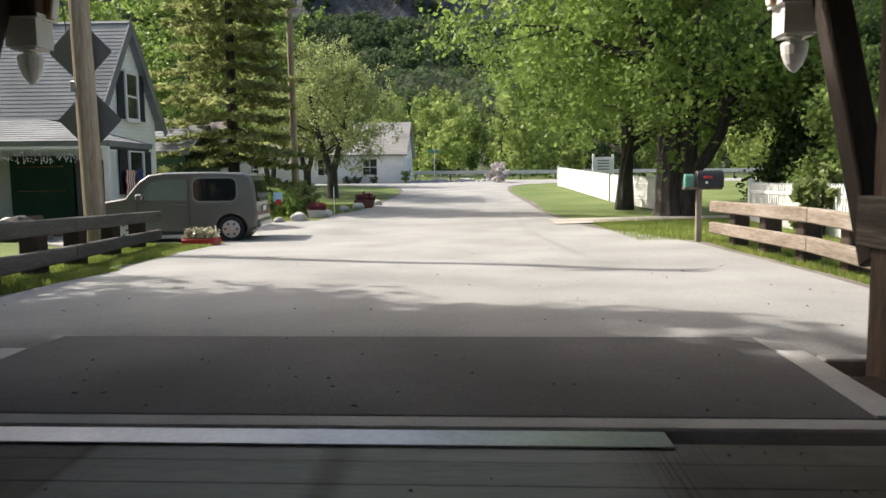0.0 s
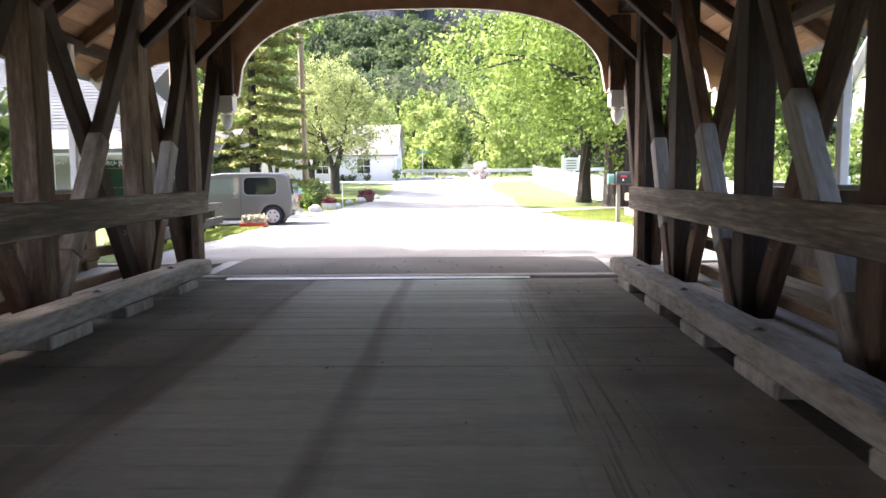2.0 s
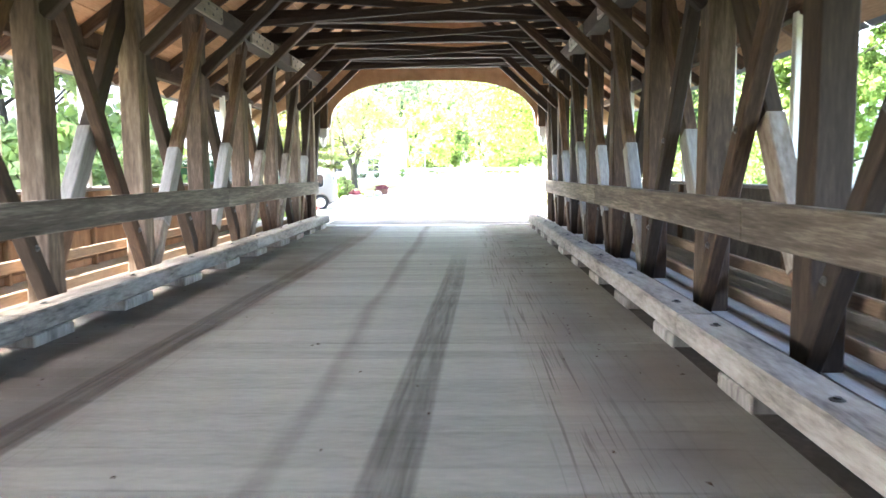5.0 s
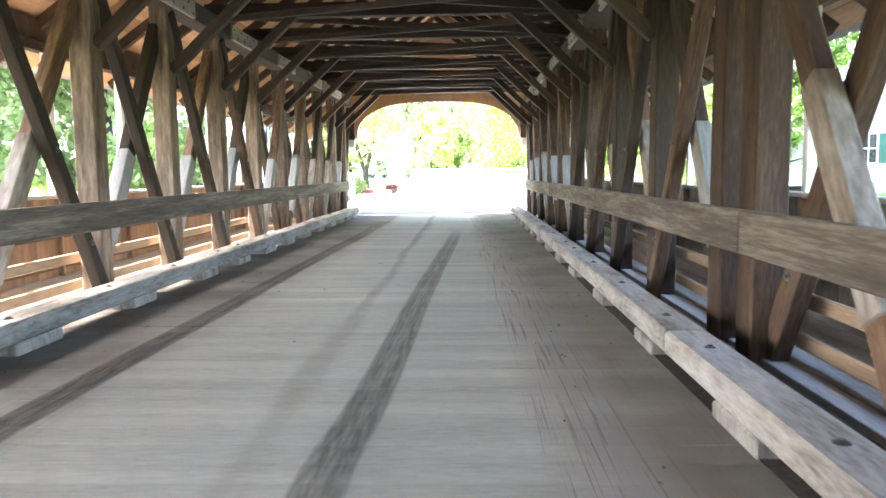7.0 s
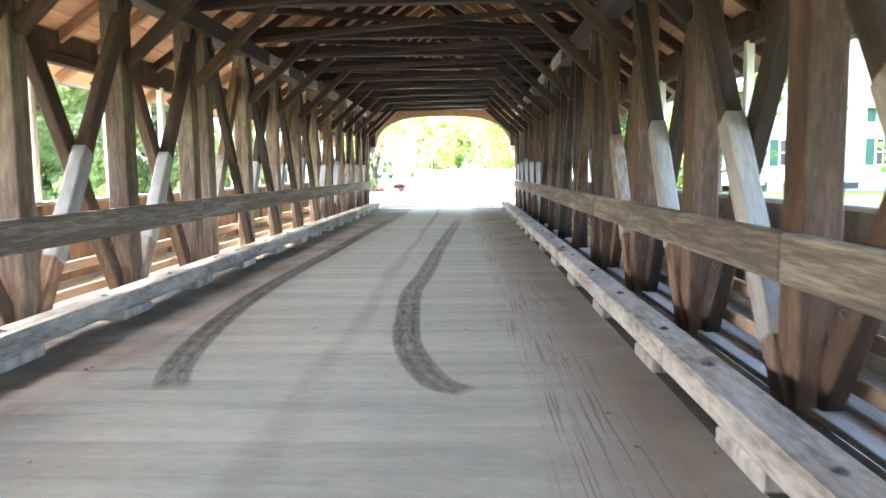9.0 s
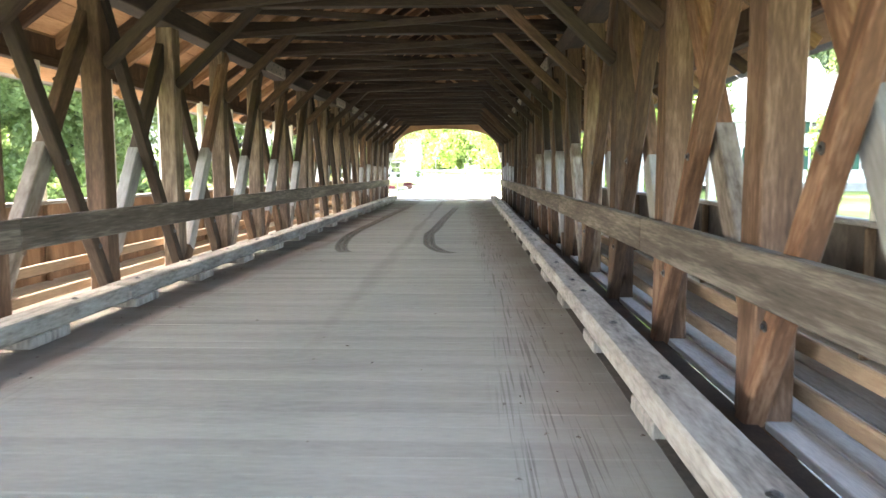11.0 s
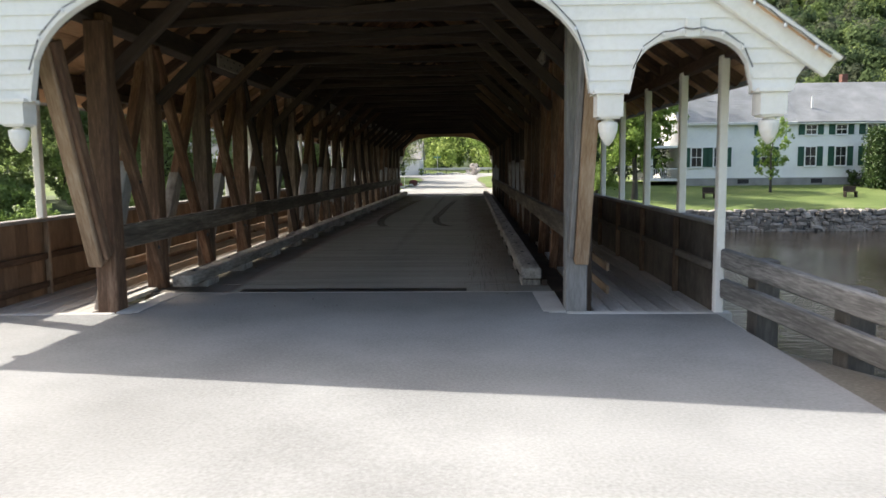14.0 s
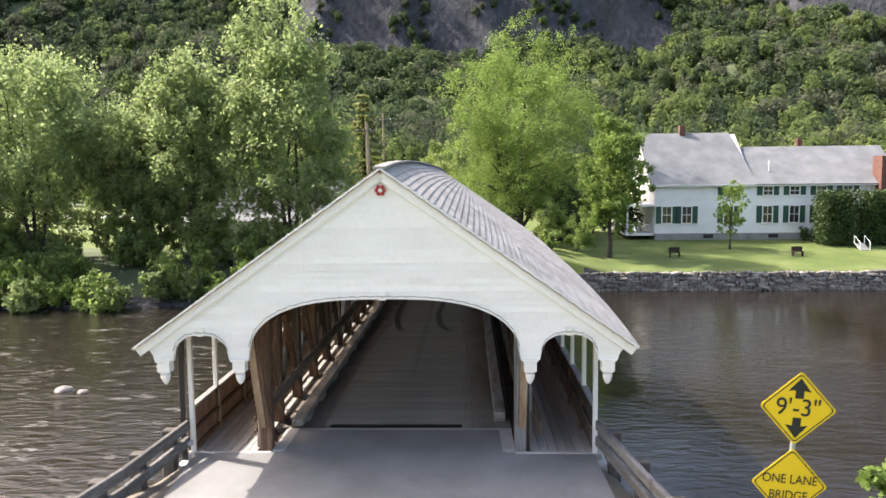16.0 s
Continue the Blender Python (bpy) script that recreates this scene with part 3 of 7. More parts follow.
rough_w.inputs["From Min"].default_value, rough_w.inputs["From Max"].default_value = 0.36, 0.66
rough_w.inputs["To Min"].default_value, rough_w.inputs["To Max"].default_value = 0.12, 0.44
bump_w = nw.new("ShaderNodeBump")
bump_w.inputs["Distance"].default_value = 0.12
sep_w = nw.new("ShaderNodeSeparateXYZ")
rapid = nw.new("ShaderNodeMapRange")
rapid.inputs["From Min"].default_value, rapid.inputs["From Max"].default_value = -2.0, -12.0
foam = nw.new("ShaderNodeTexNoise")
foam.inputs["Scale"].default_value, foam.inputs["Detail"].default_value = 0.9, 8
foam.inputs["Roughness"].default_value = 0.72
crest = nw.new("ShaderNodeMapRange")
crest.inputs["From Min"].default_value, crest.inputs["From Max"].default_value = 0.575, 0.72
crest.inputs["To Max"].default_value = 0.6
white = nw.new("ShaderNodeMath")
white.operation = "MULTIPLY"
peat = nw.new("ShaderNodeMixRGB")
peat.inputs[1].default_value, peat.inputs[2].default_value = (0.017, 0.0142, 0.011, 1), (0.5, 0.5, 0.48, 1)
lw.new(geo_w.outputs["Position"], map_w.inputs[0])
lw.new(geo_w.outputs["Position"], swirl.inputs[0])
lw.new(geo_w.outputs["Position"], sep_w.inputs[0])
lw.new(map_w.outputs[0], wave.inputs[0])
lw.new(map_w.outputs[0], foam.inputs[0])
lw.new(swirl.outputs["Fac"], rough_w.inputs[0])
swell = nw.new("ShaderNodeMath")
swell.operation = "MULTIPLY_ADD"
swell.inputs[1].default_value = 0.5
lw.new(rapid.outputs[0], swell.inputs[0])
lw.new(rough_w.outputs[0], swell.inputs[2])
lw.new(swell.outputs[0], bump_w.inputs["Strength"])
lw.new(wave.outputs[0], bump_w.inputs["Height"])
lw.new(bump_w.outputs[0], bw.inputs["Normal"])
lw.new(sep_w.outputs[0], rapid.inputs[0])
lw.new(foam.outputs["Fac"], crest.inputs[0])
lw.new(crest.outputs[0], white.inputs[0])
lw.new(rapid.outputs[0], white.inputs[1])
lw.new(white.outputs[0], peat.inputs[0])
lw.new(peat.outputs[0], bw.inputs["Base Color"])
water = mesh_object("water", [(-900, -60, WATER), (900, -60, WATER), (900, 60, WATER), (-900, 60, WATER)], [(0, 1, 2, 3)], mw)
tagged(water, "dark brown rippled river flowing under the bridge", "water", kind="structure")

# roads: rows of (y, left edge, right edge)
FAR_ROAD = [(38.0, -4.3, 4.4), (41.3, -4.35, 4.55), (44, -4.7, 4.6), (47.5, -4.85, 4.55), (51, -9.5, 3.9), (53, -12, 3.3), (56.5, -9.0, 3.0), (58.5, -5.3, 2.95), (62, -4.0, 2.75), (66, -3.7, 2.6), (71, -3.6, 2.3), (76, -3.7, 2.1), (82, -4.5, 2.3), (86, -8, 3.5), (89, -30, 7), (91, -60, 30), (97, -60, 60)]
NEAR_ROAD = [(-60, -4.3, 4.6), (-14, -4.1, 4.6), (-6, -4.0, 4.5), (-3, -4.1, 4.45), (-0.06, -4.42, 4.42)]


def road(name, rows, label, step=0.6, lift=0.02, cols=24, material=None):
    ys = np.arange(rows[0][0], rows[-1][0] + 0.01, step)
    if ys[-1] < rows[-1][0]:
        ys = np.append(ys, rows[-1][0])
    yl = [r[0] for r in rows]
    l = np.interp(ys, yl, [r[1] for r in rows])
    r = np.interp(ys, yl, [r[2] for r in rows])
    v, f = [], []
    for j, y in enumerate(ys):
        for i in range(cols + 1):
            x = l[j] + (r[j] - l[j]) * i / cols
            v.append((x, y, max(float(land(x, y)), -0.4) + lift + 0.03 * noise.noise((x * 0.4, y * 0.4, 0))* (0.5 if abs(y - 20) > 22 else 0.1)))
    w = cols + 1
    f = [(j * w + i, j * w + i + 1, (j + 1) * w + i + 1, (j + 1) * w + i) for j in range(len(ys) - 1) for i in range(cols)]
    return tagged(mesh_object(name, v, f, material or M_ASPHALT, smooth=True), label, "road", kind="structure")


road("road_shoulder", [(y, a - 0.22 - 0.1 * math.sin(y * 1.7), b + 0.28 + 0.12 * math.sin(y * 2.3)) for y, a, b in FAR_ROAD[1:14]], "sandy gravel shoulder along the village street", lift=0.008, material=M_DIRT)
road("road_village", FAR_ROAD, "pale worn asphalt street running from the bridge into the village")
road("road_approach", NEAR_ROAD, "worn grey asphalt approach leading onto the bridge", material=M_ROADNEAR)


def gz(x, y):
    return float(land(x, y))


def stand(x, y):
    return (x, y, gz(x, y))

# ---------------------------------------------------------------- covered bridge
RIDGE, EAVE_X, EAVE_Z = 6.28, 4.97, 2.78
PITCH = (RIDGE - EAVE_Z) / EAVE_X
SPAN_A = [0.42, 2.2] + [4.28 + 2.19 * k for k in range(8)]
SPAN_B = [20.28 + 2.10 * k for k in range(9)] + [38.62]
POSTS = SPAN_A + SPAN_B
bridge = thing("covered_bridge", "white-gabled wooden covered bridge with open timber trusses and two sidewalks", "bridge")
R = random.Random(4)


def rake(x):
    return RIDGE - PITCH * abs(x)


def crown_rise(y):
    """The roof swells a little above its two ends."""
    return 0.34 * (1 - math.exp(-max(min(y - GATE_N, GATE_F - y), 0.0) / 5.0))


def spread(y):
    """The swelling carries the eaves outward; 0.55 limits how far sun reaches in."""
    return 1 + 0.55 * crown_rise(y) / (PITCH * EAVE_X)


def bm_cube(bm, c, d):
    bmesh.ops.create_cube(bm, size=1.0, matrix=Matrix.Translation(c) @ Matrix.Diagonal((*d, 1)))


def truss(s):
    """One truss wall; s is -1 or 1."""
    xi = 2.96
    for span in (SPAN_A, SPAN_B):
        for k, y in enumerate(span):
            w = 0.27 + R.uniform(-0.02, 0.03)
            end = y in (POSTS[0], POSTS[-1])
            xp = xi - 0.03 if y == POSTS[0] else xi + 0.14
            # right posts get darker timbers than left, standing for their shaded inner faces
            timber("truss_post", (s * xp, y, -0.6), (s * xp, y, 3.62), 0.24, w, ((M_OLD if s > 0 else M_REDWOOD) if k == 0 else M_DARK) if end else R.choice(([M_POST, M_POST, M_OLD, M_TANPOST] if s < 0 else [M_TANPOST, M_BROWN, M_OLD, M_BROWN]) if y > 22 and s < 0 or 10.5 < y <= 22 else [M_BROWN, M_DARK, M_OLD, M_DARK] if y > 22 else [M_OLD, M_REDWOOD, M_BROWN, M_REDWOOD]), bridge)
        for y0, y1 in zip(span, span[1:]):
            if y1 - y0 < 1.2:
                continue
            # the brace that falls towards the middle of the span lies in front; the other, behind it, has its lower half renewed in pale timber
            mid = (span[0] + span[-1]) / 2
            first_half = (y0 + y1) / 2 < mid
            xm, xc = (xi + 0.21, xi + 0.04) if first_half else (xi + 0.05, xi + 0.21)
            wm, wc = (0.21, 0.15) if first_half else (0.19, 0.21)
            pa, pb = Vector((s * xm, y1 + 0.10, 3.5)), Vector((s * (xm if y0 > POSTS[0] else xm - 0.11), y0 + (0.32 if y0 == POSTS[0] and s > 0 else -0.20), -0.35))
            m = pb.lerp(pa, 0.53 + R.uniform(-0.05, 0.03))
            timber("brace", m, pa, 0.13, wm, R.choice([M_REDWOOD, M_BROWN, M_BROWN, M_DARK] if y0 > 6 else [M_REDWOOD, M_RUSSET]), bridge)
            lo = pb.lerp(pa, 0.25 + R.uniform(-0.08, 0.05))
            timber("brace_foot", pb, lo, 0.13, wm, R.choice([M_OLD, M_BLEACHED, M_BLEACHED, M_REDWOOD]), bridge)
            timber("brace_splint", lo - (lo - pb) * 0.03, m + (m - pb) * 0.03, 0.15, wm + 0.02, R.choice([M_FRESH, M_FRESH, M_FRESH, M_BLEACHED]), bridge, label="pale repaired length of brace")
            pa, pb = Vector((s * xc, y0 + 0.0, 3.5)), Vector((s * xc, y1 + 0.12, -0.35))
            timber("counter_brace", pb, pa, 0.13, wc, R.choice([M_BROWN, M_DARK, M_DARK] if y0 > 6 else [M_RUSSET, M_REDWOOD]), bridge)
            # bolts through the crossing and the foot
            for u, zz in ((0.5, 0.0), (0.24, 0.05)):
                c_ = pb.lerp(pa, u)
                bm = bmesh.new()
                lathe(bm, [(0.032, 0), (0.032, 0.006), (0.016, 0.008), (0.016, 0.022)], 8)
                bo = part("brace_bolt", bm, M_STEEL, bridge)
                bo.matrix_basis = Matrix.Translation((s * (xc - 0.065), c_.y, c_.z + zz)) @ Euler((0, radians(-90 * s), 0)).to_matrix().to_4x4()
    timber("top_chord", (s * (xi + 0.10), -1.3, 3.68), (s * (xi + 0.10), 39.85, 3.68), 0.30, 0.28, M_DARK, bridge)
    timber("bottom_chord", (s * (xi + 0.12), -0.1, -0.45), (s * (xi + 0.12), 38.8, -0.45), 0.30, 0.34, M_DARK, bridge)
    # guard rail in lengths
    cuts = [0.44, 6.6, 12.9, 19.4, 25.2, 31.4, 38.72]
    for a, b in zip(cuts, cuts[1:]):
        dz = R.uniform(-0.012, 0.012)
        timber("guard_rail", (s * 2.905, a + 0.004, 0.895 + dz), (s * 2.905, b - 0.004, 0.895 + dz), 0.10, 0.30, M_GUARD, bridge, label="grey weathered guard plank")
    # kerb timber on blocks
    cuts = [2.0 if s > 0 else 1.45, 7.6, 13.4, 19.2, 24.9, 31.0, 37.17]
    for a, b in zip(cuts, cuts[1:]):
        dz = R.uniform(-0.006, 0.006)
        timber("kerb_timber", (s * 2.458, a + 0.006, 0.183 + dz), (s * 2.458, b - 0.006, 0.183 + dz), 0.285, 0.165, M_KERB, bridge, c=0.02)
        for yb in np.arange(a + 0.5, b, 1.6):
            bm = bmesh.new()
            lathe(bm, [(0.036, 0), (0.036, 0.005), (0.018, 0.007), (0.018, 0.016)], 8, (s * 2.46, float(yb), 0.266 + dz))
            part("bolt", bm, M_STEEL, bridge)
    # dark strip stands for shade between the right kerb blocks
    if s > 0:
        box("kerb_dirt", 2.34, 2.60, 2.1, 37.1, 0.002, 0.008, M_GAPSHADE, bridge, "dark strip painting the shade in the gaps under the kerb")
    y = 15.62 - 1.97 * 6
    box("kerb_block", *sorted((s * 2.319, s * 2.597)), 2.1, 2.6, 0.0, 0.098, M_KERB, bridge)
    while y < 37.1:
        box("kerb_block", *sorted((s * 2.319, s * 2.597)), y, min(y + R.uniform(0.52, 0.64), 37.15), 0.0, 0.098, M_KERB, bridge)
        y += 1.97 if y < 23 else 1.5 if y < 31 else 1.22
    # added board that stops light entering the right kerb gaps from behind
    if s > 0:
        box("kerb_backing", 2.61, 2.70, 2.1, 37.1, 0.0, 0.09, M_DARK, bridge, "added dark board blocking light behind the kerb blocks")
    # bolted splice boards on the top chord
    for y in (5.4, 16.2, 24.4, 27.6, 30.7, 33.8, 36.9):
        sp = timber("splice_board", (s * (xi - 0.075), y - 0.75, 3.66), (s * (xi - 0.075), y + 0.75, 3.66), 0.05, 0.24, M_SPLICE, bridge, label="pale bolted splice board")
        for j in range(8):
            bm = bmesh.new()
            bm_cube(bm, (0.0, 0, 0), (0.012, 0.035, 0.035))
            bo = part("splice_bolt", bm, M_STEEL, sp)
            bo.location = (-0.03 if s > 0 else 0.03, (0.06 if j % 2 else -0.06), -0.65 + j * 0.185)
    # knee braces to the portal overhangs
    for y0, d in ((POSTS[0], -1), (POSTS[-1], 1)):
        timber("portal_brace", (s * (2.87 if d < 0 else 3.07), y0 + d * (0.45 if d < 0 else 0.20), 0.62), (s * (2.87 if d < 0 else 3.07), y0 + d * 1.34, 3.10), 0.16 if d < 0 else 0.19, 0.19, M_PINE if d < 0 else M_DARK, bridge, label="rough pine portal brace")
        if d < 0:
            timber("brace_cheek", (s * 2.757, y0 - 0.42, 0.70), (s * 2.757, y0 - 1.30, 3.10), 0.06, 0.17, M_FRESH if s > 0 else M_REDWOOD, bridge, label="pale plank nailed along the portal brace")
        for j, mat in enumerate(((M_FRESH, M_OLD, M_FRESH) if s > 0 else (M_REDWOOD, M_OLD, M_REDWOOD)) if d < 0 else (M_DARK, M_BROWN, M_DARK)):
            if (d > 0 and j < 2) or (d < 0 and j):
                continue
            if d < 0:
                timber("portal_post", (s * 2.835, y0 - 0.24, -0.3), (s * 2.835, y0 - 0.20, 3.5), 0.255, 0.24, mat, bridge)
                continue
            timber("portal_post", (s * 2.95, y0 - 0.12, -0.3), (s * 2.95, y0 - 0.12, 3.3), 0.097, 0.24, M_OLD, bridge)

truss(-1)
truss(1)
for s in (-1, 1):
    # added filler; the right one is near-black for the shade in the gap
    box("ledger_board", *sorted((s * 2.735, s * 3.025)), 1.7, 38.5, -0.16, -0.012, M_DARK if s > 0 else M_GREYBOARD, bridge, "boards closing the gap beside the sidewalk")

    for k in range(3):
        box("bearing_block", *sorted((s * 2.74, s * (3.02 - 0.02 * k))), 0.62 + 0.03 * k, 1.5 - 0.05 * k, -0.40 + 0.115 * k, -0.295 + 0.115 * k, M_DARK, bridge, "dark stacked bearing timber", c=0.02)

# tie beams, knee braces, lateral bracing and rafters
for k, y in enumerate(POSTS):
    if k == 10:
        continue
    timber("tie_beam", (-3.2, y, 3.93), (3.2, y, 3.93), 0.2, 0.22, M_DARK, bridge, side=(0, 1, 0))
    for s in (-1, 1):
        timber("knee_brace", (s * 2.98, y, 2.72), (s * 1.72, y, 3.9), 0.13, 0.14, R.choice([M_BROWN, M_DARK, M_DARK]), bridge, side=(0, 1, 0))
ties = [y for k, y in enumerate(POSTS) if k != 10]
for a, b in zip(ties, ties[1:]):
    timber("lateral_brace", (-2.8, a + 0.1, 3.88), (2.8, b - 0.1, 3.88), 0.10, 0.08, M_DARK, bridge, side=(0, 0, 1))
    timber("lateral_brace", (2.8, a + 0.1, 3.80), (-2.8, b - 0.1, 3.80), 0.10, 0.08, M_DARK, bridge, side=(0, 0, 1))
y = -1.2
while y < 39.8:
    for s in (-1, 1):
        timber("rafter", (s * 4.86 * spread(y), y, rake(4.86 * spread(y)) - 0.16 + crown_rise(y)), (0, y, rake(0) - 0.16 + crown_rise(y)), 0.1, 0.16, M_ORANGE if R.random() < 0.5 else M_BROWN, bridge, side=(0, 1, 0))
    y += 1.05
for s in (-1, 1):
    timber("wall_plate", (s * 4.5, GATE_N, 2.98), (s * 4.5, GATE_F, 2.98), 0.14, 0.14, M_BROWN, bridge)
    # added boards that shut out daylight between the plate and the raised roof
    ys_ = [GATE_N + 0.1] + [GATE_N + 2.4 * k for k in range(1, 17)] + [GATE_F - 0.1]
    for ya, yb in zip(ys_, ys_[1:]):
        v = [(s * x, y, z) for y in (ya + 0.003, yb - 0.003) for x, z in ((4.47, 3.052), (4.53, 3.052), (4.53, rake(4.53) - 0.075 + crown_rise(y)), (4.47, rake(4.53) - 0.075 + crown_rise(y)))]
        mesh_object("frieze_board", v, [(0, 1, 2, 3), (7, 6, 5, 4), (0, 4, 5, 1), (1, 5, 6, 2), (2, 6, 7, 3), (3, 7, 4, 0)], M_BROWN, bridge, "added brown board keeping light out between wall and roof")

# roof boards below, shingles above
ROOF_YS = [GATE_N - 0.12] + [GATE_N + 1.2 * k for k in range(1, 35)] + [GATE_F + 0.3]
for s in (-1, 1):
    n = 22
    for i in range(n):
        x0, x1 = s * EAVE_X * i / n, s * EAVE_X * (i + 1) / n - s * 0.012
        v, f = [], []
        for k, yy in enumerate(ROOF_YS):
            up = crown_rise(yy) - 0.07
            xa, xb = x0 * spread(yy), x1 * spread(yy)
            v += [(xa, yy, rake(xa) + up), (xb, yy, rake(xb) + up), (xb, yy, rake(xb) + up + 0.03), (xa, yy, rake(xa) + up + 0.03)]
            if k:
                o = 4 * k
                f += [(o + a - 4, o + (a + 1) % 4 - 4, o + (a + 1) % 4, o + a) for a in range(4)]
        f += [(3, 2, 1, 0), (len(v) - 4, len(v) - 3, len(v) - 2, len(v) - 1)]
        mesh_object("roof_board", v, f, M_ROOFBOARD, bridge)
    # shingle courses: each overlaps the next
    rows = 40
    v, f = [], []
    for i in range(rows):
        x0, x1 = s * (5.05 * i / rows), s * (5.05 * (i + 1) / rows + 0.03)
        yy = GATE_N - 0.15
        while yy < GATE_F + 0.33:
            ye = min(yy + R.uniform(0.7, 1.1), GATE_F + 0.33)
            up = R.uniform(0, 0.006)
            o = len(v)
            ca, cb = crown_rise(yy), crown_rise(ye)
            ka, kb = spread(yy), spread(ye)
            v += [(x * k_, y_, rake(x * k_) + dz + c_) for x, k_, y_, dz, c_ in (
                (x0, ka, yy + 0.006, -0.012, ca), (x1, ka, yy + 0.006, 0.004 + up, ca), (x1, kb, ye - 0.006, 0.004 + up, cb), (x0, kb, ye - 0.006, -0.012, cb),
                (x1, ka, yy + 0.006, -0.018, ca), (x1, kb, ye - 0.006, -0.018, cb))]
            f += [(o, o + 1, o + 2, o + 3), (o + 1, o + 4, o + 5, o + 2)]
            yy = ye
    tagged(mesh_object("roof_shingle", v, f, M_SHINGLE_ROW, bridge), "weathered grey shingle courses", kind="stuff")
for ya, yb in zip(ROOF_YS, ROOF_YS[1:]):
    timber("ridge_cap", (0, ya - 0.02, RIDGE - 0.005 + crown_rise(ya)), (0, yb + 0.02, RIDGE - 0.005 + crown_rise(yb)), 0.26, 0.06, M_SHINGLE, bridge)


def arch_low(x):
    """Lower edge of the gable front at x."""
    a = abs(x)
    if a < 2.74:
        return 2.42 + 1.25 * (1 - (a / 2.74) ** 2.9) ** (1 / 2.4)
    if a < 3.12:
        return 2.42
    if a < 4.28:
        u = abs(a - 3.70) / 0.58
        return 2.42 + 0.53 * (1 - u ** 2.6) ** (1 / 2.2)
    if a < 4.66:
        return 2.42
    return min(2.42 + 0.28 * ((a - 4.66) / 0.16) ** 0.5, 2.70) if a < 4.82 else 2.70


def gable(yf, d):
    """A boarded gable front at yf that faces d along y."""
    front = thing("gable_front", "white clapboard gable front with scalloped arches and pendants")
    front.parent = bridge
    rows = np.arange(2.40, RIDGE + 0.02, 0.142)
    xs = np.unique(np.round(np.concatenate([np.arange(-4.85, 4.851, 0.05), [-2.74, 2.74, -3.12, 3.12, -4.28, 4.28, -4.66, 4.66]]), 3))
    for z0 in rows:
        z1 = z0 + 0.146
        runs, run = [], []
        for x0, x1 in zip(xs, xs[1:]):
            q = []
            for x in (x0 + 1e-4, x1 - 1e-4):
                q.append((x, max(z0, arch_low(x)), min(z1, rake(x) - 0.09)))
            if q[0][2] <= q[0][1] + 1e-4 and q[1][2] <= q[1][1] + 1e-4:
                if run:
                    runs.append(run)
                run = []
            else:
                run += q if not run else [q[1]]
        if run:
            runs.append(run)
        for run in runs:
            v, f = [], []
            for k, (x, lo, hi) in enumerate(run):
                hi = max(hi, lo + 1e-4)
                for z, out in ((lo, 1), (hi, 1), (hi, 0), (lo, 0)):
                    v.append((x, yf + d * (0.015 * (z1 - z) / 0.146 + 0.004) if out else yf - d * 0.02, z))
            for k in range(len(run) - 1):
                o = 4 * k
                f += [(o + a, o + (a + 1) % 4, o + 4 + (a + 1) % 4, o + 4 + a) for a in range(4)]
            e = 4 * (len(run) - 1)
            f += [(3, 2, 1, 0), (e, e + 1, e + 2, e + 3)]
            mesh_object("clapboard", v, f, M_WHITE, front)
    # brown sheathing inside
    v, f = [], []
    for x in xs:
        xx = min(max(x, -4.84), 4.84)
        v += [(xx, yf - d * 0.045, arch_low(xx * 0.9999)), (xx, yf - d * 0.045, rake(xx) - 0.09), (xx, yf - d * 0.07, arch_low(xx * 0.9999)), (xx, yf - d * 0.07, rake(xx) - 0.09)]
    for k in range(len(xs) - 1):
        o = 4 * k
        f += [(o, o + 4, o + 5, o + 1), (o + 2, o + 3, o + 7, o + 6), (o, o + 2, o + 6, o + 4)]
    mesh_object("inner_sheathing", v, f, M_ROOFBOARD, front, "bare pine boards inside the gable")
    # trim along the rakes, soffit edge along the arches
    for s in (-1, 1):
        timber("rake_trim", (0, yf + d * 0.05, RIDGE - 0.14), (s * 4.99, yf + d * 0.05, rake(4.99) - 0.14), 0.06, 0.22, M_WHITE, front, side=(0, 1, 0))
        timber("rake_edge", (0, yf + d * 0.10, RIDGE - 0.03), (s * 5.05, yf + d * 0.10, rake(5.05) - 0.03), 0.09, 0.05, M_WHITE, front, side=(0, 1, 0))
        for xc in (2.93, 4.47):
            bm = bmesh.new()
            bmesh.ops.create_cube(bm, size=1, matrix=Matrix.Translation((s * xc, yf - d * 0.05, 2.31)) @ Matrix.Diagonal((0.25, 0.23, 0.22, 1)))
            bmesh.ops.create_cube(bm, size=1, matrix=Matrix.Translation((s * xc, yf - d * 0.05, 2.43)) @ Matrix.Diagonal((0.31, 0.28, 0.035, 1)))
            bmesh.ops.create_cube(bm, size=1, matrix=Matrix.Translation((s * xc, yf - d * 0.05, 2.195)) @ Matrix.Diagonal((0.20, 0.19, 0.03, 1)))
            blk = part("pendant", bm, M_WHITE, front)
            bm = bmesh.new()
            lathe(bm, [(0.055, 0.27), (0.055, 0.235), (0.092, 0.22), (0.097, 0.195), (0.088, 0.13), (0.062, 0.06), (0.03, 0.015), (0.01, 0.0)][::-1], 16, (s * xc, yf - d * 0.05, 1.925))
            part("finial", bm, M_WHITE, blk)
        # inner lining of the portal beside the road
        box("portal_jamb", *sorted((s * 2.78, s * 3.08)), *sorted((yf - d * 0.20, yf - d * 0.03)), 2.42, 3.5, M_BROWN, front)
    xs2 = np.arange(-2.74, 2.741, 0.0685)
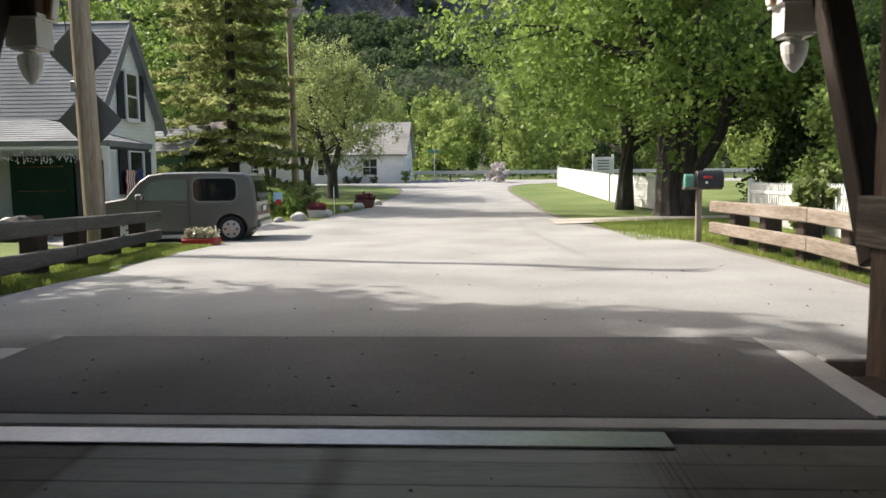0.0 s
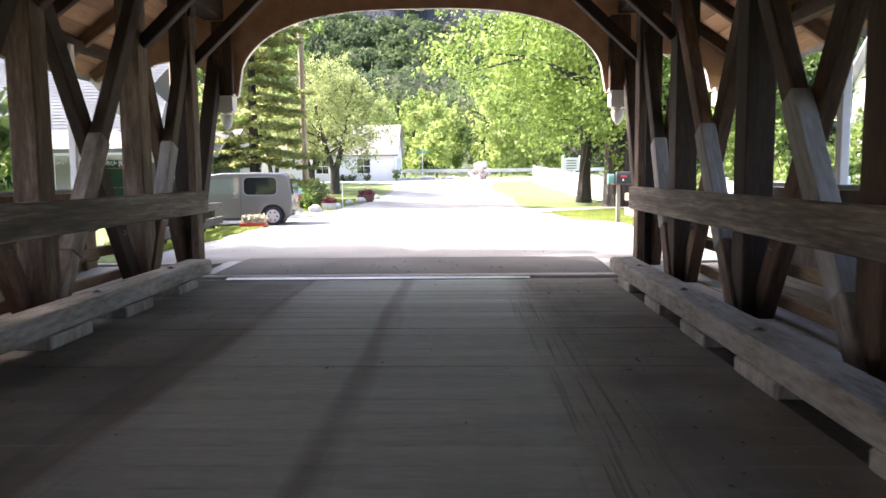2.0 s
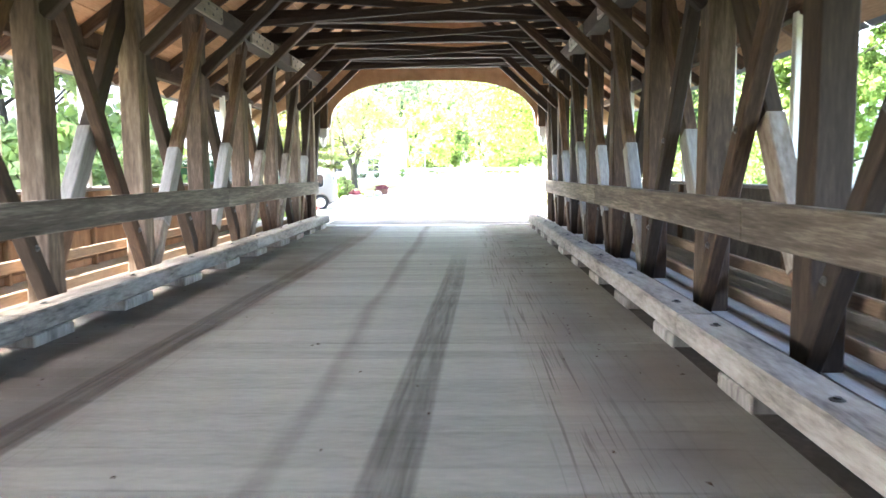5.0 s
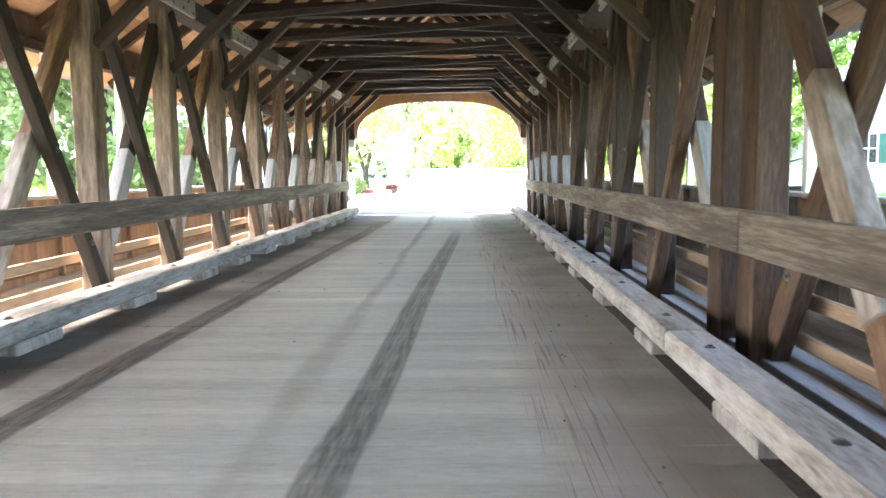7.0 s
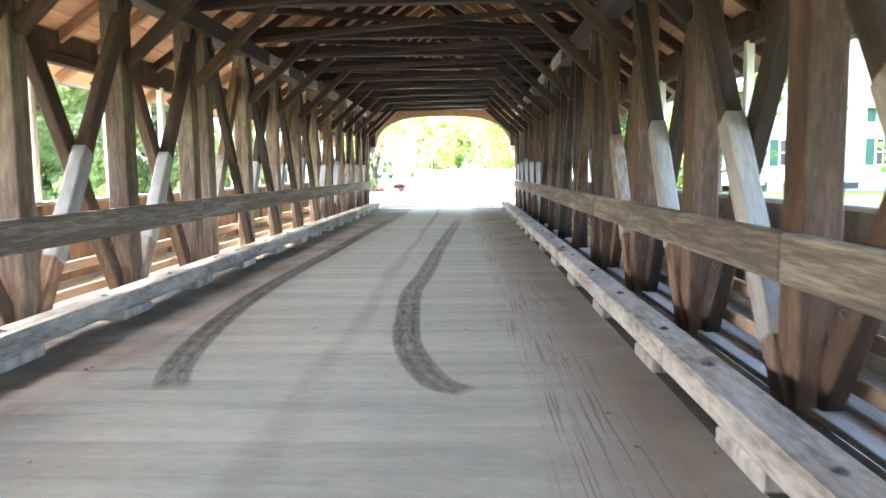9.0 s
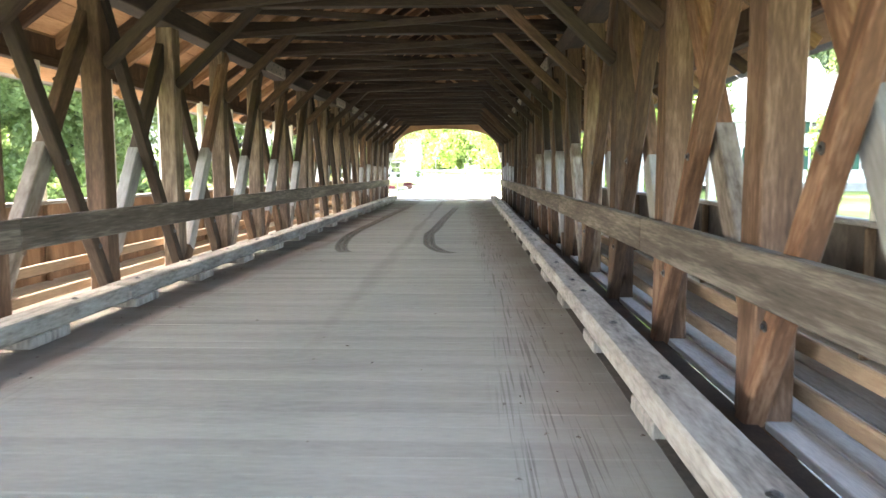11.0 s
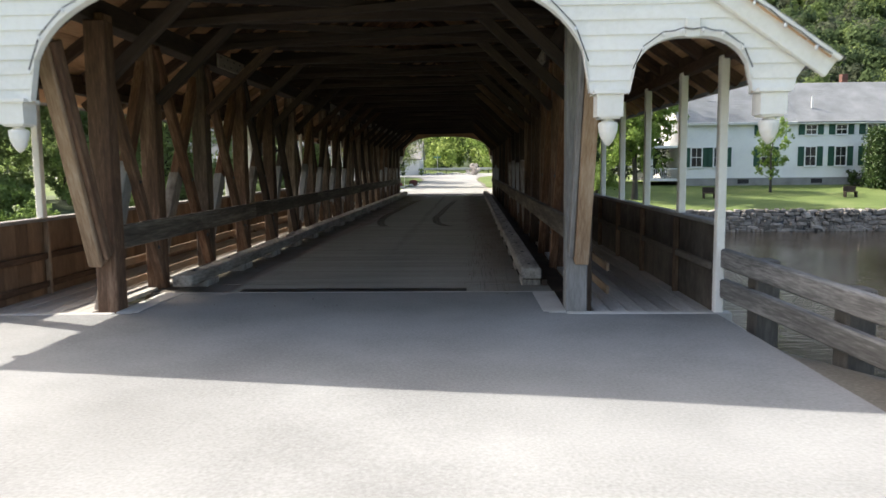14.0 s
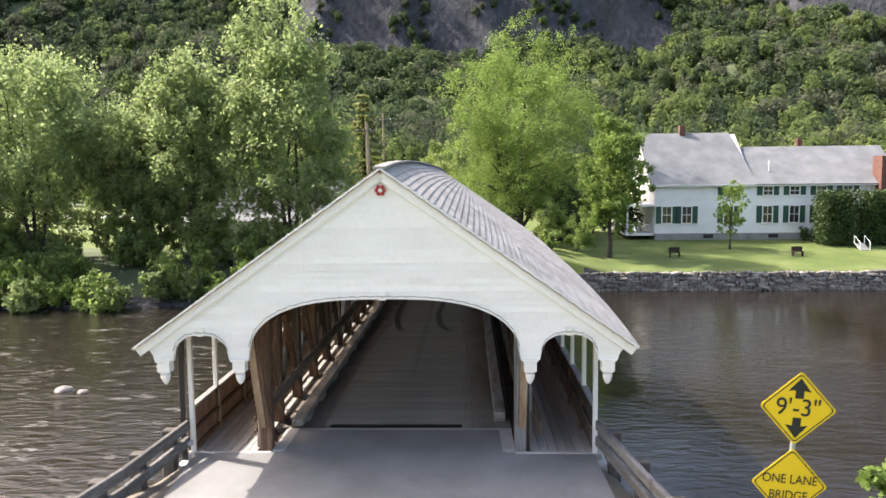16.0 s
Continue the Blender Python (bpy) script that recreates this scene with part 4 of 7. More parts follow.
    for xs3 in (xs2, np.arange(3.12, 4.281, 0.058), -np.arange(3.12, 4.281, 0.058)):
        v, f = [], []
        for x in xs3:
            z = arch_low(x * 0.99999)
            v += [(x, yf + d * 0.03, z), (x, yf + d * 0.03, z + 0.045), (x, yf - d * 0.06, z + 0.045), (x, yf - d * 0.06, z - 0.012)]
        for i in range(len(xs3) - 1):
            o = 4 * i
            f += [(o + a, o + (a + 1) % 4, o + 4 + (a + 1) % 4, o + 4 + a) for a in range(4)]
        mesh_object("arch_trim", v, f, M_WHITE, front)
    for x in (0, 3.7, -3.7):
        box("keystone", x - 0.07, x + 0.07, *sorted((yf + d * 0.02, yf + d * 0.05)), arch_low(x) - 0.02, arch_low(x) + 0.16, M_WHITE, front)
    return front


gable(GATE_N, -1)
gable(GATE_F, 1)

# sidewalks
for s in (-1, 1):
    walk_side = thing("sidewalk", "grey plank sidewalk with brown boarded parapet and white posts")
    walk_side.parent = bridge
    for i in range(7):
        x0 = 3.065 + i * 0.205
        for a, b in zip([0.0, 9.5, 19.8, 29.9], [9.5, 19.8, 29.9, 38.7]):
            box("walk_plank", *sorted((s * x0, s * (x0 + 0.191))), a + 0.004, b - 0.004, -0.05, 0.0 + R.uniform(-0.004, 0.004), M_WALK, walk_side, c=0.006)
    timber("parapet_cap", (s * 4.46, 0.0, 1.06), (s * 4.46, 38.7, 1.06), 0.16, 0.05, M_FRESH, walk_side, label="pale cap board")
    timber("parapet_rail", (s * 4.40, 0.05, 0.55), (s * 4.40, 38.65, 0.55), 0.05, 0.09, M_BROWN if s < 0 else M_GREYBOARD, walk_side)
    if s < 0:
        timber("parapet_rail", (s * 4.40, 0.05, 0.15), (s * 4.40, 38.65, 0.15), 0.05, 0.09, M_BROWN, walk_side)
    for z in (0.12, 0.42):
        timber("inner_rail", (s * 3.36, 0.95, z), (s * 3.36, 38.0, z), 0.045, 0.11, M_INNER, walk_side, label="brown inner rail board")
    y = 0.02
    wide = 0.29 if s < 0 else 1.01
    while y < 38.6:
        box("parapet_board", *sorted((s * 4.44, s * 4.465)), y, min(y + wide - 0.003, 38.7), -0.12, 1.03, M_BOARD if s < 0 else M_PANEL, walk_side, c=0.004)
        y += wide
    for k in range(20):
        y = -0.12 + (k and 1.62 + (k - 1) * 2.04)
        box("walk_post", *sorted((s * 4.40, s * 4.50)), y, y + 0.11, 1.03 if k else -0.1, 2.95, M_WHITE, walk_side)
        if k:
            box("walk_stud", *sorted((s * 4.35, s * 4.43)), y + 0.02, y + 0.065, 0, 1.03, M_TANPOST, walk_side)

# deck
deck = thing("bridge_deck", "worn grey cross planks of the roadway with dark tyre marks")
deck.parent = bridge
y, i = DECK_N - 0.24, 0
while y < DECK_F - 0.05:
    w = 0.238
    z = R.uniform(-0.002, 0.002)
    gap = R.choice([0.004, 0.007, 0.011, 0.014] if y > 30 else [0.002, 0.003, 0.004, 0.008])
    box("deck_plank", -2.72, 2.72, y, min(y + w - gap, DECK_F), -0.08, z, M_DECK, deck, c=0.001)
    y += w
for ya, yb, name in ((1.42, DECK_N - 0.25, "end_dam"), (DECK_F + 0.09, 37.6, "end_dam")):
    box(name, -2.72, 2.72, ya, yb, -0.1, 0.0205 if ya > 20 else 0.003, M_CONCRETE, deck, "pale concrete end sill")
box("steel_plate", -1.70, 1.52, 1.61, 1.85, 0.004, 0.012, M_STEEL, deck, "dark steel joint plate", c=0.002)
box("steel_plate", -2.2, 1.42, 37.23, 37.425, 0.004, 0.012, M_GALV, deck, "bright steel joint plate", c=0.002)

# added sheet so that no light from below shows between the planks
box("subfloor", -2.7, 2.7, 1.45, 37.5, -0.16, -0.105, M_DARK, deck, "added dark sheet blocking light from below the roadway planks")

# tyre marks lying on the planks


def tyre_mark(path, width, label):
    v, f = [], []
    pts = [Vector((x, y, 0)) for x, y in path]
    fine = []
    for i in range(len(pts) - 1):
        p0, p1, p2, p3 = pts[max(i - 1, 0)], pts[i], pts[i + 1], pts[min(i + 2, len(pts) - 1)]
        for k in range(10):
            t = k / 10
            fine.append(0.5 * ((2 * p1) + (p2 - p0) * t + (2 * p0 - 5 * p1 + 4 * p2 - p3) * t * t + (3 * p1 - p0 - 3 * p2 + p3) * t ** 3))
    fine.append(pts[-1])
    for i, p in enumerate(fine):
        d = (fine[min(i + 1, len(fine) - 1)] - fine[max(i - 1, 0)]).normalized()
        n = Vector((-d.y, d.x, 0))
        for u in (-0.5, -0.25, 0, 0.25, 0.5):
            v.append(tuple(p + n * width * u + Vector((0, 0, 0.006))))
    for i in range(len(fine) - 1):
        for k in range(4):
            f.append((5 * i + k, 5 * i + k + 1, 5 * i + 6 + k, 5 * i + 5 + k))
    ob = mesh_object("tyre_mark", v, f, M_SKID, deck, label)
    uv = ob.data.uv_layers.new(name="along")
    for lp in ob.data.loops:
        i, k = divmod(lp.vertex_index, 5)
        uv.data[lp.index].uv = (k / 4, i / (len(fine) - 1))
    return ob


tyre_mark(SKID_A, 0.27, "dark curved rubber skid mark")
tyre_mark(SKID_B, 0.27, "dark curved rubber skid mark")

# abutments and centre pier
for a, b in ((-0.6, 1.41), (38.01, 39.2)):
    box("abutment", -4.7, 4.7, a, b, -4.0, -0.12, M_CONCRETE, None, c=0.03).name = "abutment"
for ob in [o for o in bpy.data.objects if o.name.startswith("abutment")]:
    tagged(ob, "grey concrete bridge abutment", "abutment", "bridge abutments", "structure")
pier = box("pier", -4.6, 4.6, 18.9, 21.0, -4.0, -0.65, M_STONE, None, c=0.08)
tagged(pier, "stone centre pier standing in the river", "pier", kind="structure")
# concrete wedges beside the asphalt and edge strips under the sidewalks
for s in (-1, 1):
    for (ya, yb, xa, xb) in ((1.42, 0.0, 2.42, 2.72), (37.62, 38.97, 2.46, 2.64)):
        v = [(s * xa, ya, 0.03), (s * xb, ya, 0.03), (s * (2.705 if ya < 20 else 2.69), yb, 0.03), (s * (2.44 if ya < 20 else 2.515), yb, 0.03)]
        w = [(p[0], p[1], -0.15) for p in v]
        tagged(mesh_object("concrete_wing", v + w, [(0, 1, 2, 3), (0, 4, 5, 1), (1, 5, 6, 2), (2, 6, 7, 3), (3, 7, 4, 0)], M_CONCRETE), "pale concrete kerb wing at the bridge end", "kerb", kind="structure")
    for ya, yb in ((-0.14, -0.01), (38.72, 38.86)):
        tagged(box("concrete_sill", *sorted((s * 2.71, s * 4.6)), ya, yb, -0.15, 0.03, M_CONCRETE), "narrow concrete sill at the sidewalk end", "sill", kind="structure")
# the far apron carries the roof's shadow in its colour, up to its edge
for ya, yb in ((-0.2, 1.41), (37.604, 39.4)):
    tagged(sheet("road_apron", np.linspace(-2.5, 2.5, 9), np.linspace(ya, yb, 4), lambda x, y: 0 * x + 0.022, M_APRON_SHADED if ya > 20 else M_ROADNEAR), "asphalt apron at the bridge end", "road", kind="structure")

# ---------------------------------------------------------------- houses
mg, ng, lg, bg = nodes_of("window_glass")
bg.inputs["Base Color"].default_value = (0.85, 0.88, 0.88, 1)
bg.inputs["Roughness"].default_value = 0.03
bg.inputs["Transmission Weight"].default_value = 1.0
bg.inputs["IOR"].default_value = 1.45
M_GLASS = mg
M_ROOM = surface("dark_room", [(0.02, 0.022, 0.025), (0.035, 0.036, 0.04), (0.05, 0.05, 0.055)], 0.9, 2, 8)
M_CURTAIN = surface("pale_curtain", [(0.4, 0.4, 0.38), (0.5, 0.5, 0.48), (0.6, 0.6, 0.58)], 0.9, 2, 8)
M_BLACKPAINT = surface("black_shutter_paint", [(0.012, 0.014, 0.018), (0.02, 0.022, 0.027), (0.03, 0.033, 0.04)], 0.6, 2, 14)
M_TRIM = surface("white_trim", [(0.66, 0.66, 0.65), (0.76, 0.76, 0.75), (0.82, 0.82, 0.81)], 0.5, 2, 14, bump=0.1, depth=0.002)
M_BRICK = surface("red_brick", [(0.085, 0.042, 0.034), (0.125, 0.06, 0.047), (0.18, 0.09, 0.072)], 0.9, 3, 14, vary=0.2)
M_FOUND = surface("grey_foundation", [(0.18, 0.18, 0.175), (0.26, 0.26, 0.255), (0.34, 0.34, 0.33)], 0.9, 1.5, 20)


def frame_at(x, y, z, turn):
    return pose(x, y, z, 0, 0, turn)


def bm_box(bm, cx, cy, cz, dx, dy, dz):
    bmesh.ops.create_cube(bm, size=1.0, matrix=Matrix.Translation((cx, cy, cz)) @ Matrix.Diagonal((dx, dy, dz, 1)))


def window(parent, m, w, h, shutters=None, cols=2, rows=2, curtain=False, sill=True):
    """A window in its own frame: local x along the wall, y out of the wall (towards -y), z up from the sill."""
    bm = bmesh.new()
    t = 0.09
    rings = []
    for yy in (-0.10, 0.01):
        for ww, lo, hi in ((w / 2 + t, -t, h + t), (w / 2, 0, h)):
            rings.append([bm.verts.new(c) for c in ((-ww, yy, lo), (ww, yy, lo), (ww, yy, hi), (-ww, yy, hi))])
    fo, fi, bo, bi = rings
    for k in range(4):
        q = (k + 1) % 4
        for r1, r2 in ((fo, fi), (fi, bi), (bi, bo), (bo, fo)):
            bm.faces.new((r1[k], r1[q], r2[q], r2[k]))
    win = part("window", bm, M_TRIM, parent)
    win.matrix_basis = m
    bars = [(0, h / 2, w, 0.055)] + [(-w / 2 + w * i / cols, h / 2, 0.03, h) for i in range(1, cols)] + [(0, h * j / (2 * rows), w, 0.025) for j in range(1, rows * 2) if j != rows]
    for cx, cz, dx, dz in bars:
        bm = bmesh.new()
        bm_box(bm, cx, -0.066, cz, dx, 0.03 if dx > dz else 0.026, dz)
        part("sash_bar", bm, M_TRIM, win)
    if sill:
        bm = bmesh.new()
        bm_box(bm, 0, -0.08, -t - 0.022, w + 2 * t + 0.08, 0.15, 0.04)
        part("sill", bm, M_TRIM, win)
    bm = bmesh.new()
    bm_box(bm, 0, -0.054, h / 2, w, 0.006, h)
    pane = part("pane", bm, M_GLASS, win)
    pane.visible_shadow = False
    bm = bmesh.new()
    bm_box(bm, 0, -0.043, h / 2, w, 0.008, h)
    part("blind" if curtain else "dark_interior", bm, M_CURTAIN if curtain else M_ROOM, win)
    if shutters:
        sw = w * 0.6
        for s in (-1, 1):
            bm = bmesh.new()
            cx = s * (w / 2 + t + sw / 2 + 0.02)
            k = int(h / 0.07)
            line = [(-0.02, -0.05), (-0.07, -0.05), (-0.07, 0.04)]
            for i in range(k):
                lo = 0.04 + (h - 0.08) * i / k
                line += [(-0.066, lo), (-0.048, lo + (h - 0.08) / k)]
            line += [(-0.07, h - 0.04), (-0.07, h + 0.05), (-0.02, h + 0.05)]
            ends = [[bm.verts.new((cx + e * sw / 2, yy, zz)) for yy, zz in line] for e in (-1, 1)]
            n_ = len(line)
            for i in range(n_):
                bm.faces.new((ends[0][i], ends[0][(i + 1) % n_], ends[1][(i + 1) % n_], ends[1][i]))
            bm.faces.new(ends[0][::-1])
            bm.faces.new(ends[1])
            part("shutter", bm, shutters, win)
    return win


def lap_wall(parent, m, length, z0, top, exposure=0.115, material=None, name="siding"):
    """Lapped boards on a wall, local x along the wall, facing -y; top(x) gives the upper edge."""
    v, f = [], []
    zmax = max(top(u * length / 40) for u in range(41))
    z = z0
    n = 24
    while z < zmax:
        z1 = z + exposure
        for i in range(n):
            xa, xb = length * i / n, length * (i + 1) / n
            ha, hb = min(z1, top(xa)), min(z1, top(xb))
            if ha <= z and hb <= z:
                continue
            ha, hb = max(ha, z), max(hb, z)
            o = len(v)
            v += [(xa, -0.034, z), (xb, -0.034, z), (xb, -0.006, hb), (xa, -0.006, ha), (xa, 0.0, z), (xb, 0.0, z)]
            f += [(o, o + 1, o + 2, o + 3), (o + 4, o + 5, o + 1, o)]
        z = z1
    ob = mesh_object(name, v, f, material or M_SIDING, parent)
    ob.matrix_basis = m
    tagged(ob, kind="stuff")
    return ob


def shingle_roof(parent, p0, p1, p2, p3, rows, material, name="roof", thick=0.14):
    """A pitched roof side: p0-p1 along the eave, p3-p2 along the ridge, in overlapping courses on a slab."""
    p0, p1, p2, p3 = map(Vector, (p0, p1, p2, p3))
    nrm = (p1 - p0).cross(p3 - p0).normalized()
    if nrm.z < 0:
        nrm = -nrm
    v, f = [], []
    for i in range(rows):
        a, b = i / rows, (i + 1.12) / rows
        q = [p0.lerp(p3, a) + nrm * 0.018, p1.lerp(p2, a) + nrm * 0.018, p1.lerp(p2, min(b, 1)) + nrm * 0.006, p0.lerp(p3, min(b, 1)) + nrm * 0.006]
        q += [q[0] - nrm * 0.016, q[1] - nrm * 0.016]
        o = len(v)
        v += [tuple(c) for c in q]
        f += [(o, o + 1, o + 2, o + 3), (o, o + 4, o + 5, o + 1)]
    o = len(v)
    v += [tuple(c) for c in (p0, p1, p2, p3)] + [tuple(c - nrm * thick) for c in (p0, p1, p2, p3)]
    f += [(o, o + 1, o + 2, o + 3), (o + 7, o + 6, o + 5, o + 4), (o, o + 4, o + 5, o + 1), (o + 1, o + 5, o + 6, o + 2), (o + 2, o + 6, o + 7, o + 3), (o + 3, o + 7, o + 4, o)]
    return tagged(mesh_object(name, v, f, material, parent), kind="stuff")


def prism(parent, name, x0, x1, y0, y1, z0, ze, zr, along, material):
    """A house body with gable ends; the ridge runs along 'x' or 'y'."""
    if along == "x":
        ym = (y0 + y1) / 2
        sec = [(y0, z0), (y1, z0), (y1, ze), (ym, zr), (y0, ze)]
        v = [(x0, a, b) for a, b in sec] + [(x1, a, b) for a, b in sec]
    else:
        xm = (x0 + x1) / 2
        sec = [(x0, z0), (x1, z0), (x1, ze), (xm, zr), (x0, ze)]
        v = [(a, y0, b) for a, b in sec] + [(a, y1, b) for a, b in sec]
    f = [(4, 3, 2, 1, 0), (5, 6, 7, 8, 9)] + [(i, (i + 1) % 5, 5 + (i + 1) % 5, 5 + i) for i in range(5)]
    return mesh_object(name, v, f, material, parent)


# grey-roofed house beside the bridge road
ha = thing("house", "white clapboard house with grey roof and green-doored porch", "house")
prism(ha, "wall", -26, -10.4, 55.4, 59.2, -0.6, 3.1, 5.85, "x", M_SIDING)
lap_wall(ha, frame_at(-10.4, 55.4, 0, 90), 3.8, -0.4, lambda u: 3.1 + 2.75 * (1 - abs(u - 1.9) / 1.9), 0.13)
lap_wall(ha, frame_at(-26, 55.4, 0, 0), 15.6, -0.4, lambda u: 3.1, 0.13)
shingle_roof(ha, (-26.3, 55.1, 2.85), (-10.18, 55.1, 2.85), (-10.18, 57.3, 6.02), (-26.3, 57.3, 6.02), 26, M_SHINGLE_LIGHT)
shingle_roof(ha, (-10.18, 59.5, 2.85), (-26.3, 59.5, 2.85), (-26.3, 57.3, 6.02), (-10.18, 57.3, 6.02), 26, M_SHINGLE_LIGHT)
for sy in (-1, 1):
    timber("rake_board", (-10.15, 57.3, 5.86), (-10.15, 57.3 + sy * 2.27, 2.66), 0.05, 0.26, M_GREYTRIM, ha, side=(1, 0, 0))
window(ha, frame_at(-10.37, 57.45, 3.05, 90), 0.72, 1.35, M_BLACKPAINT, 1, 1)
window(ha, frame_at(-10.37, 57.55, 0.75, 90), 0.9, 1.25, M_BLACKPAINT, 1, 1)
# porch along the front, hipped at its end, with green doors
shingle_roof(ha, (-26, 52.9, 2.14), (-8.85, 52.9, 2.14), (-12.2, 55.45, 2.98), (-26, 55.45, 2.98), 12, M_SHINGLE_LIGHT, "porch_roof")
shingle_roof(ha, (-8.85, 52.9, 2.14), (-8.85, 55.5, 2.14), (-12.0, 55.5, 2.95), (-12.2, 55.45, 2.96), 12, M_SHINGLE_LIGHT, "porch_roof")
timber("porch_beam", (-26, 53.0, 2.03), (-8.9, 53.0, 2.03), 0.12, 0.19, M_TRIM, ha, side=(0, 1, 0))
timber("porch_beam", (-8.96, 53.08, 2.03), (-8.96, 55.38, 2.03), 0.12, 0.17, M_BLACKPAINT, ha, side=(1, 0, 0))
for x in (-8.97, -9.22, -12.95, -16.6, -20.2, -24.0):
    box("porch_post", x - 0.07, x + 0.07, 52.95, 53.09, -0.5, 1.95, M_TRIM, ha)
bm = bmesh.new()
bm_box(bm, 0, 0, 1.0, 0.9, 0.06, 2.05)
for cz in (0.45, 1.0, 1.55):
    bm_box(bm, 0, -0.035, cz, 0.66, 0.02, 0.38)
dr = part("door", bm, M_GREYTRIM, ha, "grey panelled porch door")
dr.matrix_basis = frame_at(-10.68, 55.34, -0.3, 0)
for x in (-12.05, -15.2, -18.4):
    bm = bmesh.new()
    bm_box(bm, x, 55.34, 0.72, 1.95, 0.06, 2.25)
    for k in range(4):
        bm_box(bm, x, 55.30, -0.12 + 0.55 * k + 0.05, 1.85, 0.03, 0.04)
    part("garage_door", bm, M_GREENPAINT, ha, "dark green panelled door")
    for z in (1.52, 0.82):
        box("door_batten", x - 0.75, x + 0.65, 55.25, 55.28, z, z + 0.035, M_INNER, ha)
# icicle lights under the porch eave
bm = bmesh.new()
rr = random.Random(8)
for i in range(420):
    x = -20 + 11.0 * i / 420
    dz = rr.uniform(0, 0.34)
    bm_box(bm, x, 52.92 + rr.uniform(-0.02, 0.02), 1.92 - dz, 0.022, 0.022, 0.03)
    if i % 3 == 0:
        bm_box(bm, x, 52.92, 1.92 - dz / 2, 0.008, 0.008, dz + 0.02)
tagged(part("icicle_light", bm, M_TRIM, ha, "string of white icicle lights"), kind="stuff")
# flower box under the gable window
bm = bmesh.new()
bm_box(bm, 0, -0.13, -0.18, 1.1, 0.2, 0.18)
fb = part("flower_box", bm, M_BRICK, ha, "dark red window box with flowers")
fb.matrix_basis = frame_at(-10.37, 57.55, 0.75, 90)
# low green shed behind
shed = thing("shed", "small green boarded shed with a low pitched roof", "shed")
prism(shed, "wall", -14.5, -10.9, 63.0, 67.0, -0.4, 2.3, 3.2, "x", M_GREENPAINT)
shingle_roof(shed, (-14.8, 62.7, 2.2), (-10.6, 62.7, 2.2), (-10.6, 65.0, 3.35), (-14.8, 65.0, 3.35), 9, M_SHINGLE_LIGHT)
shingle_roof(shed, (-10.6, 67.3, 2.2), (-14.8, 67.3, 2.2), (-14.8, 65.0, 3.35), (-10.6, 65.0, 3.35), 9, M_SHINGLE_LIGHT)
# long low house behind the spruce
hd = thing("house", "low cream house with a weathered brown roof behind the spruce", "house")
prism(hd, "wall", -24, -13.2, 72, 79, 0.0, 2.6, 4.4, "x", M_CREAM)
shingle_roof(hd, (-24.3, 71.6, 2.42), (-12.9, 71.6, 2.42), (-12.9, 75.5, 4.5), (-24.3, 75.5, 4.5), 14, M_SHINGLE_BROWN)
shingle_roof(hd, (-12.9, 79.4, 2.42), (-24.3, 79.4, 2.42), (-24.3, 75.5, 4.5), (-12.9, 75.5, 4.5), 14, M_SHINGLE_BROWN)
window(hd, frame_at(-14.6, 71.97, 1.0, 0), 0.9, 1.1)

# white cape house at the junction
hb = thing("house", "white cape house with grey roof at the road junction", "house")
zb = 0.55
prism(hb, "wall", -15.5, -5.2, 91.0, 98.0, zb - 0.5, zb + 2.45, zb + 4.75, "x", M_SIDING)
lap_wall(hb, frame_at(-15.5, 91.0, 0, 0), 10.3, zb, lambda u: zb + 2.45, 0.14)
lap_wall(hb, frame_at(-5.2, 91.0, 0, 90), 7.0, zb, lambda u: zb + 2.45 + 2.3 * (1 - abs(u - 3.5) / 3.5), 0.14)
shingle_roof(hb, (-15.8, 90.6, zb + 2.25), (-4.9, 90.6, zb + 2.25), (-4.9, 94.5, zb + 4.9), (-15.8, 94.5, zb + 4.9), 20, M_SHINGLE)
shingle_roof(hb, (-4.9, 98.4, zb + 2.25), (-15.8, 98.4, zb + 2.25), (-15.8, 94.5, zb + 4.9), (-4.9, 94.5, zb + 4.9), 20, M_SHINGLE)
window(hb, frame_at(-7.75, 90.97, zb + 0.75, 0), 1.05, 1.15, None, 2, 1)
window(hb, frame_at(-11.2, 90.97, zb + 0.75, 0), 1.0, 1.15, None, 2, 1)
for yy in (93.2, 95.6):
    window(hb, frame_at(-5.17, yy, zb + 0.7, 90), 0.55, 1.25, None, 1, 1)
for yy in (93.9, 95.1):
    window(hb, frame_at(-5.17, yy, zb + 2.75, 90), 0.5, 0.95, None, 1, 1)
prism(hb, "porch_wall", -21.5, -15.5, 90.0, 96.0, zb - 0.5, zb + 2.1, zb + 3.3, "x", M_SIDING)
shingle_roof(hb, (-21.8, 89.6, zb + 1.95), (-15.4, 89.6, zb + 1.95), (-15.4, 93.0, zb + 3.4), (-21.8, 93.0, zb + 3.4), 12, M_SHINGLE)
for x in (-16.4, -17.5, -18.6):
    window(hb, frame_at(x, 89.97, zb + 0.7, 0), 0.8, 1.05, None, 2, 1)

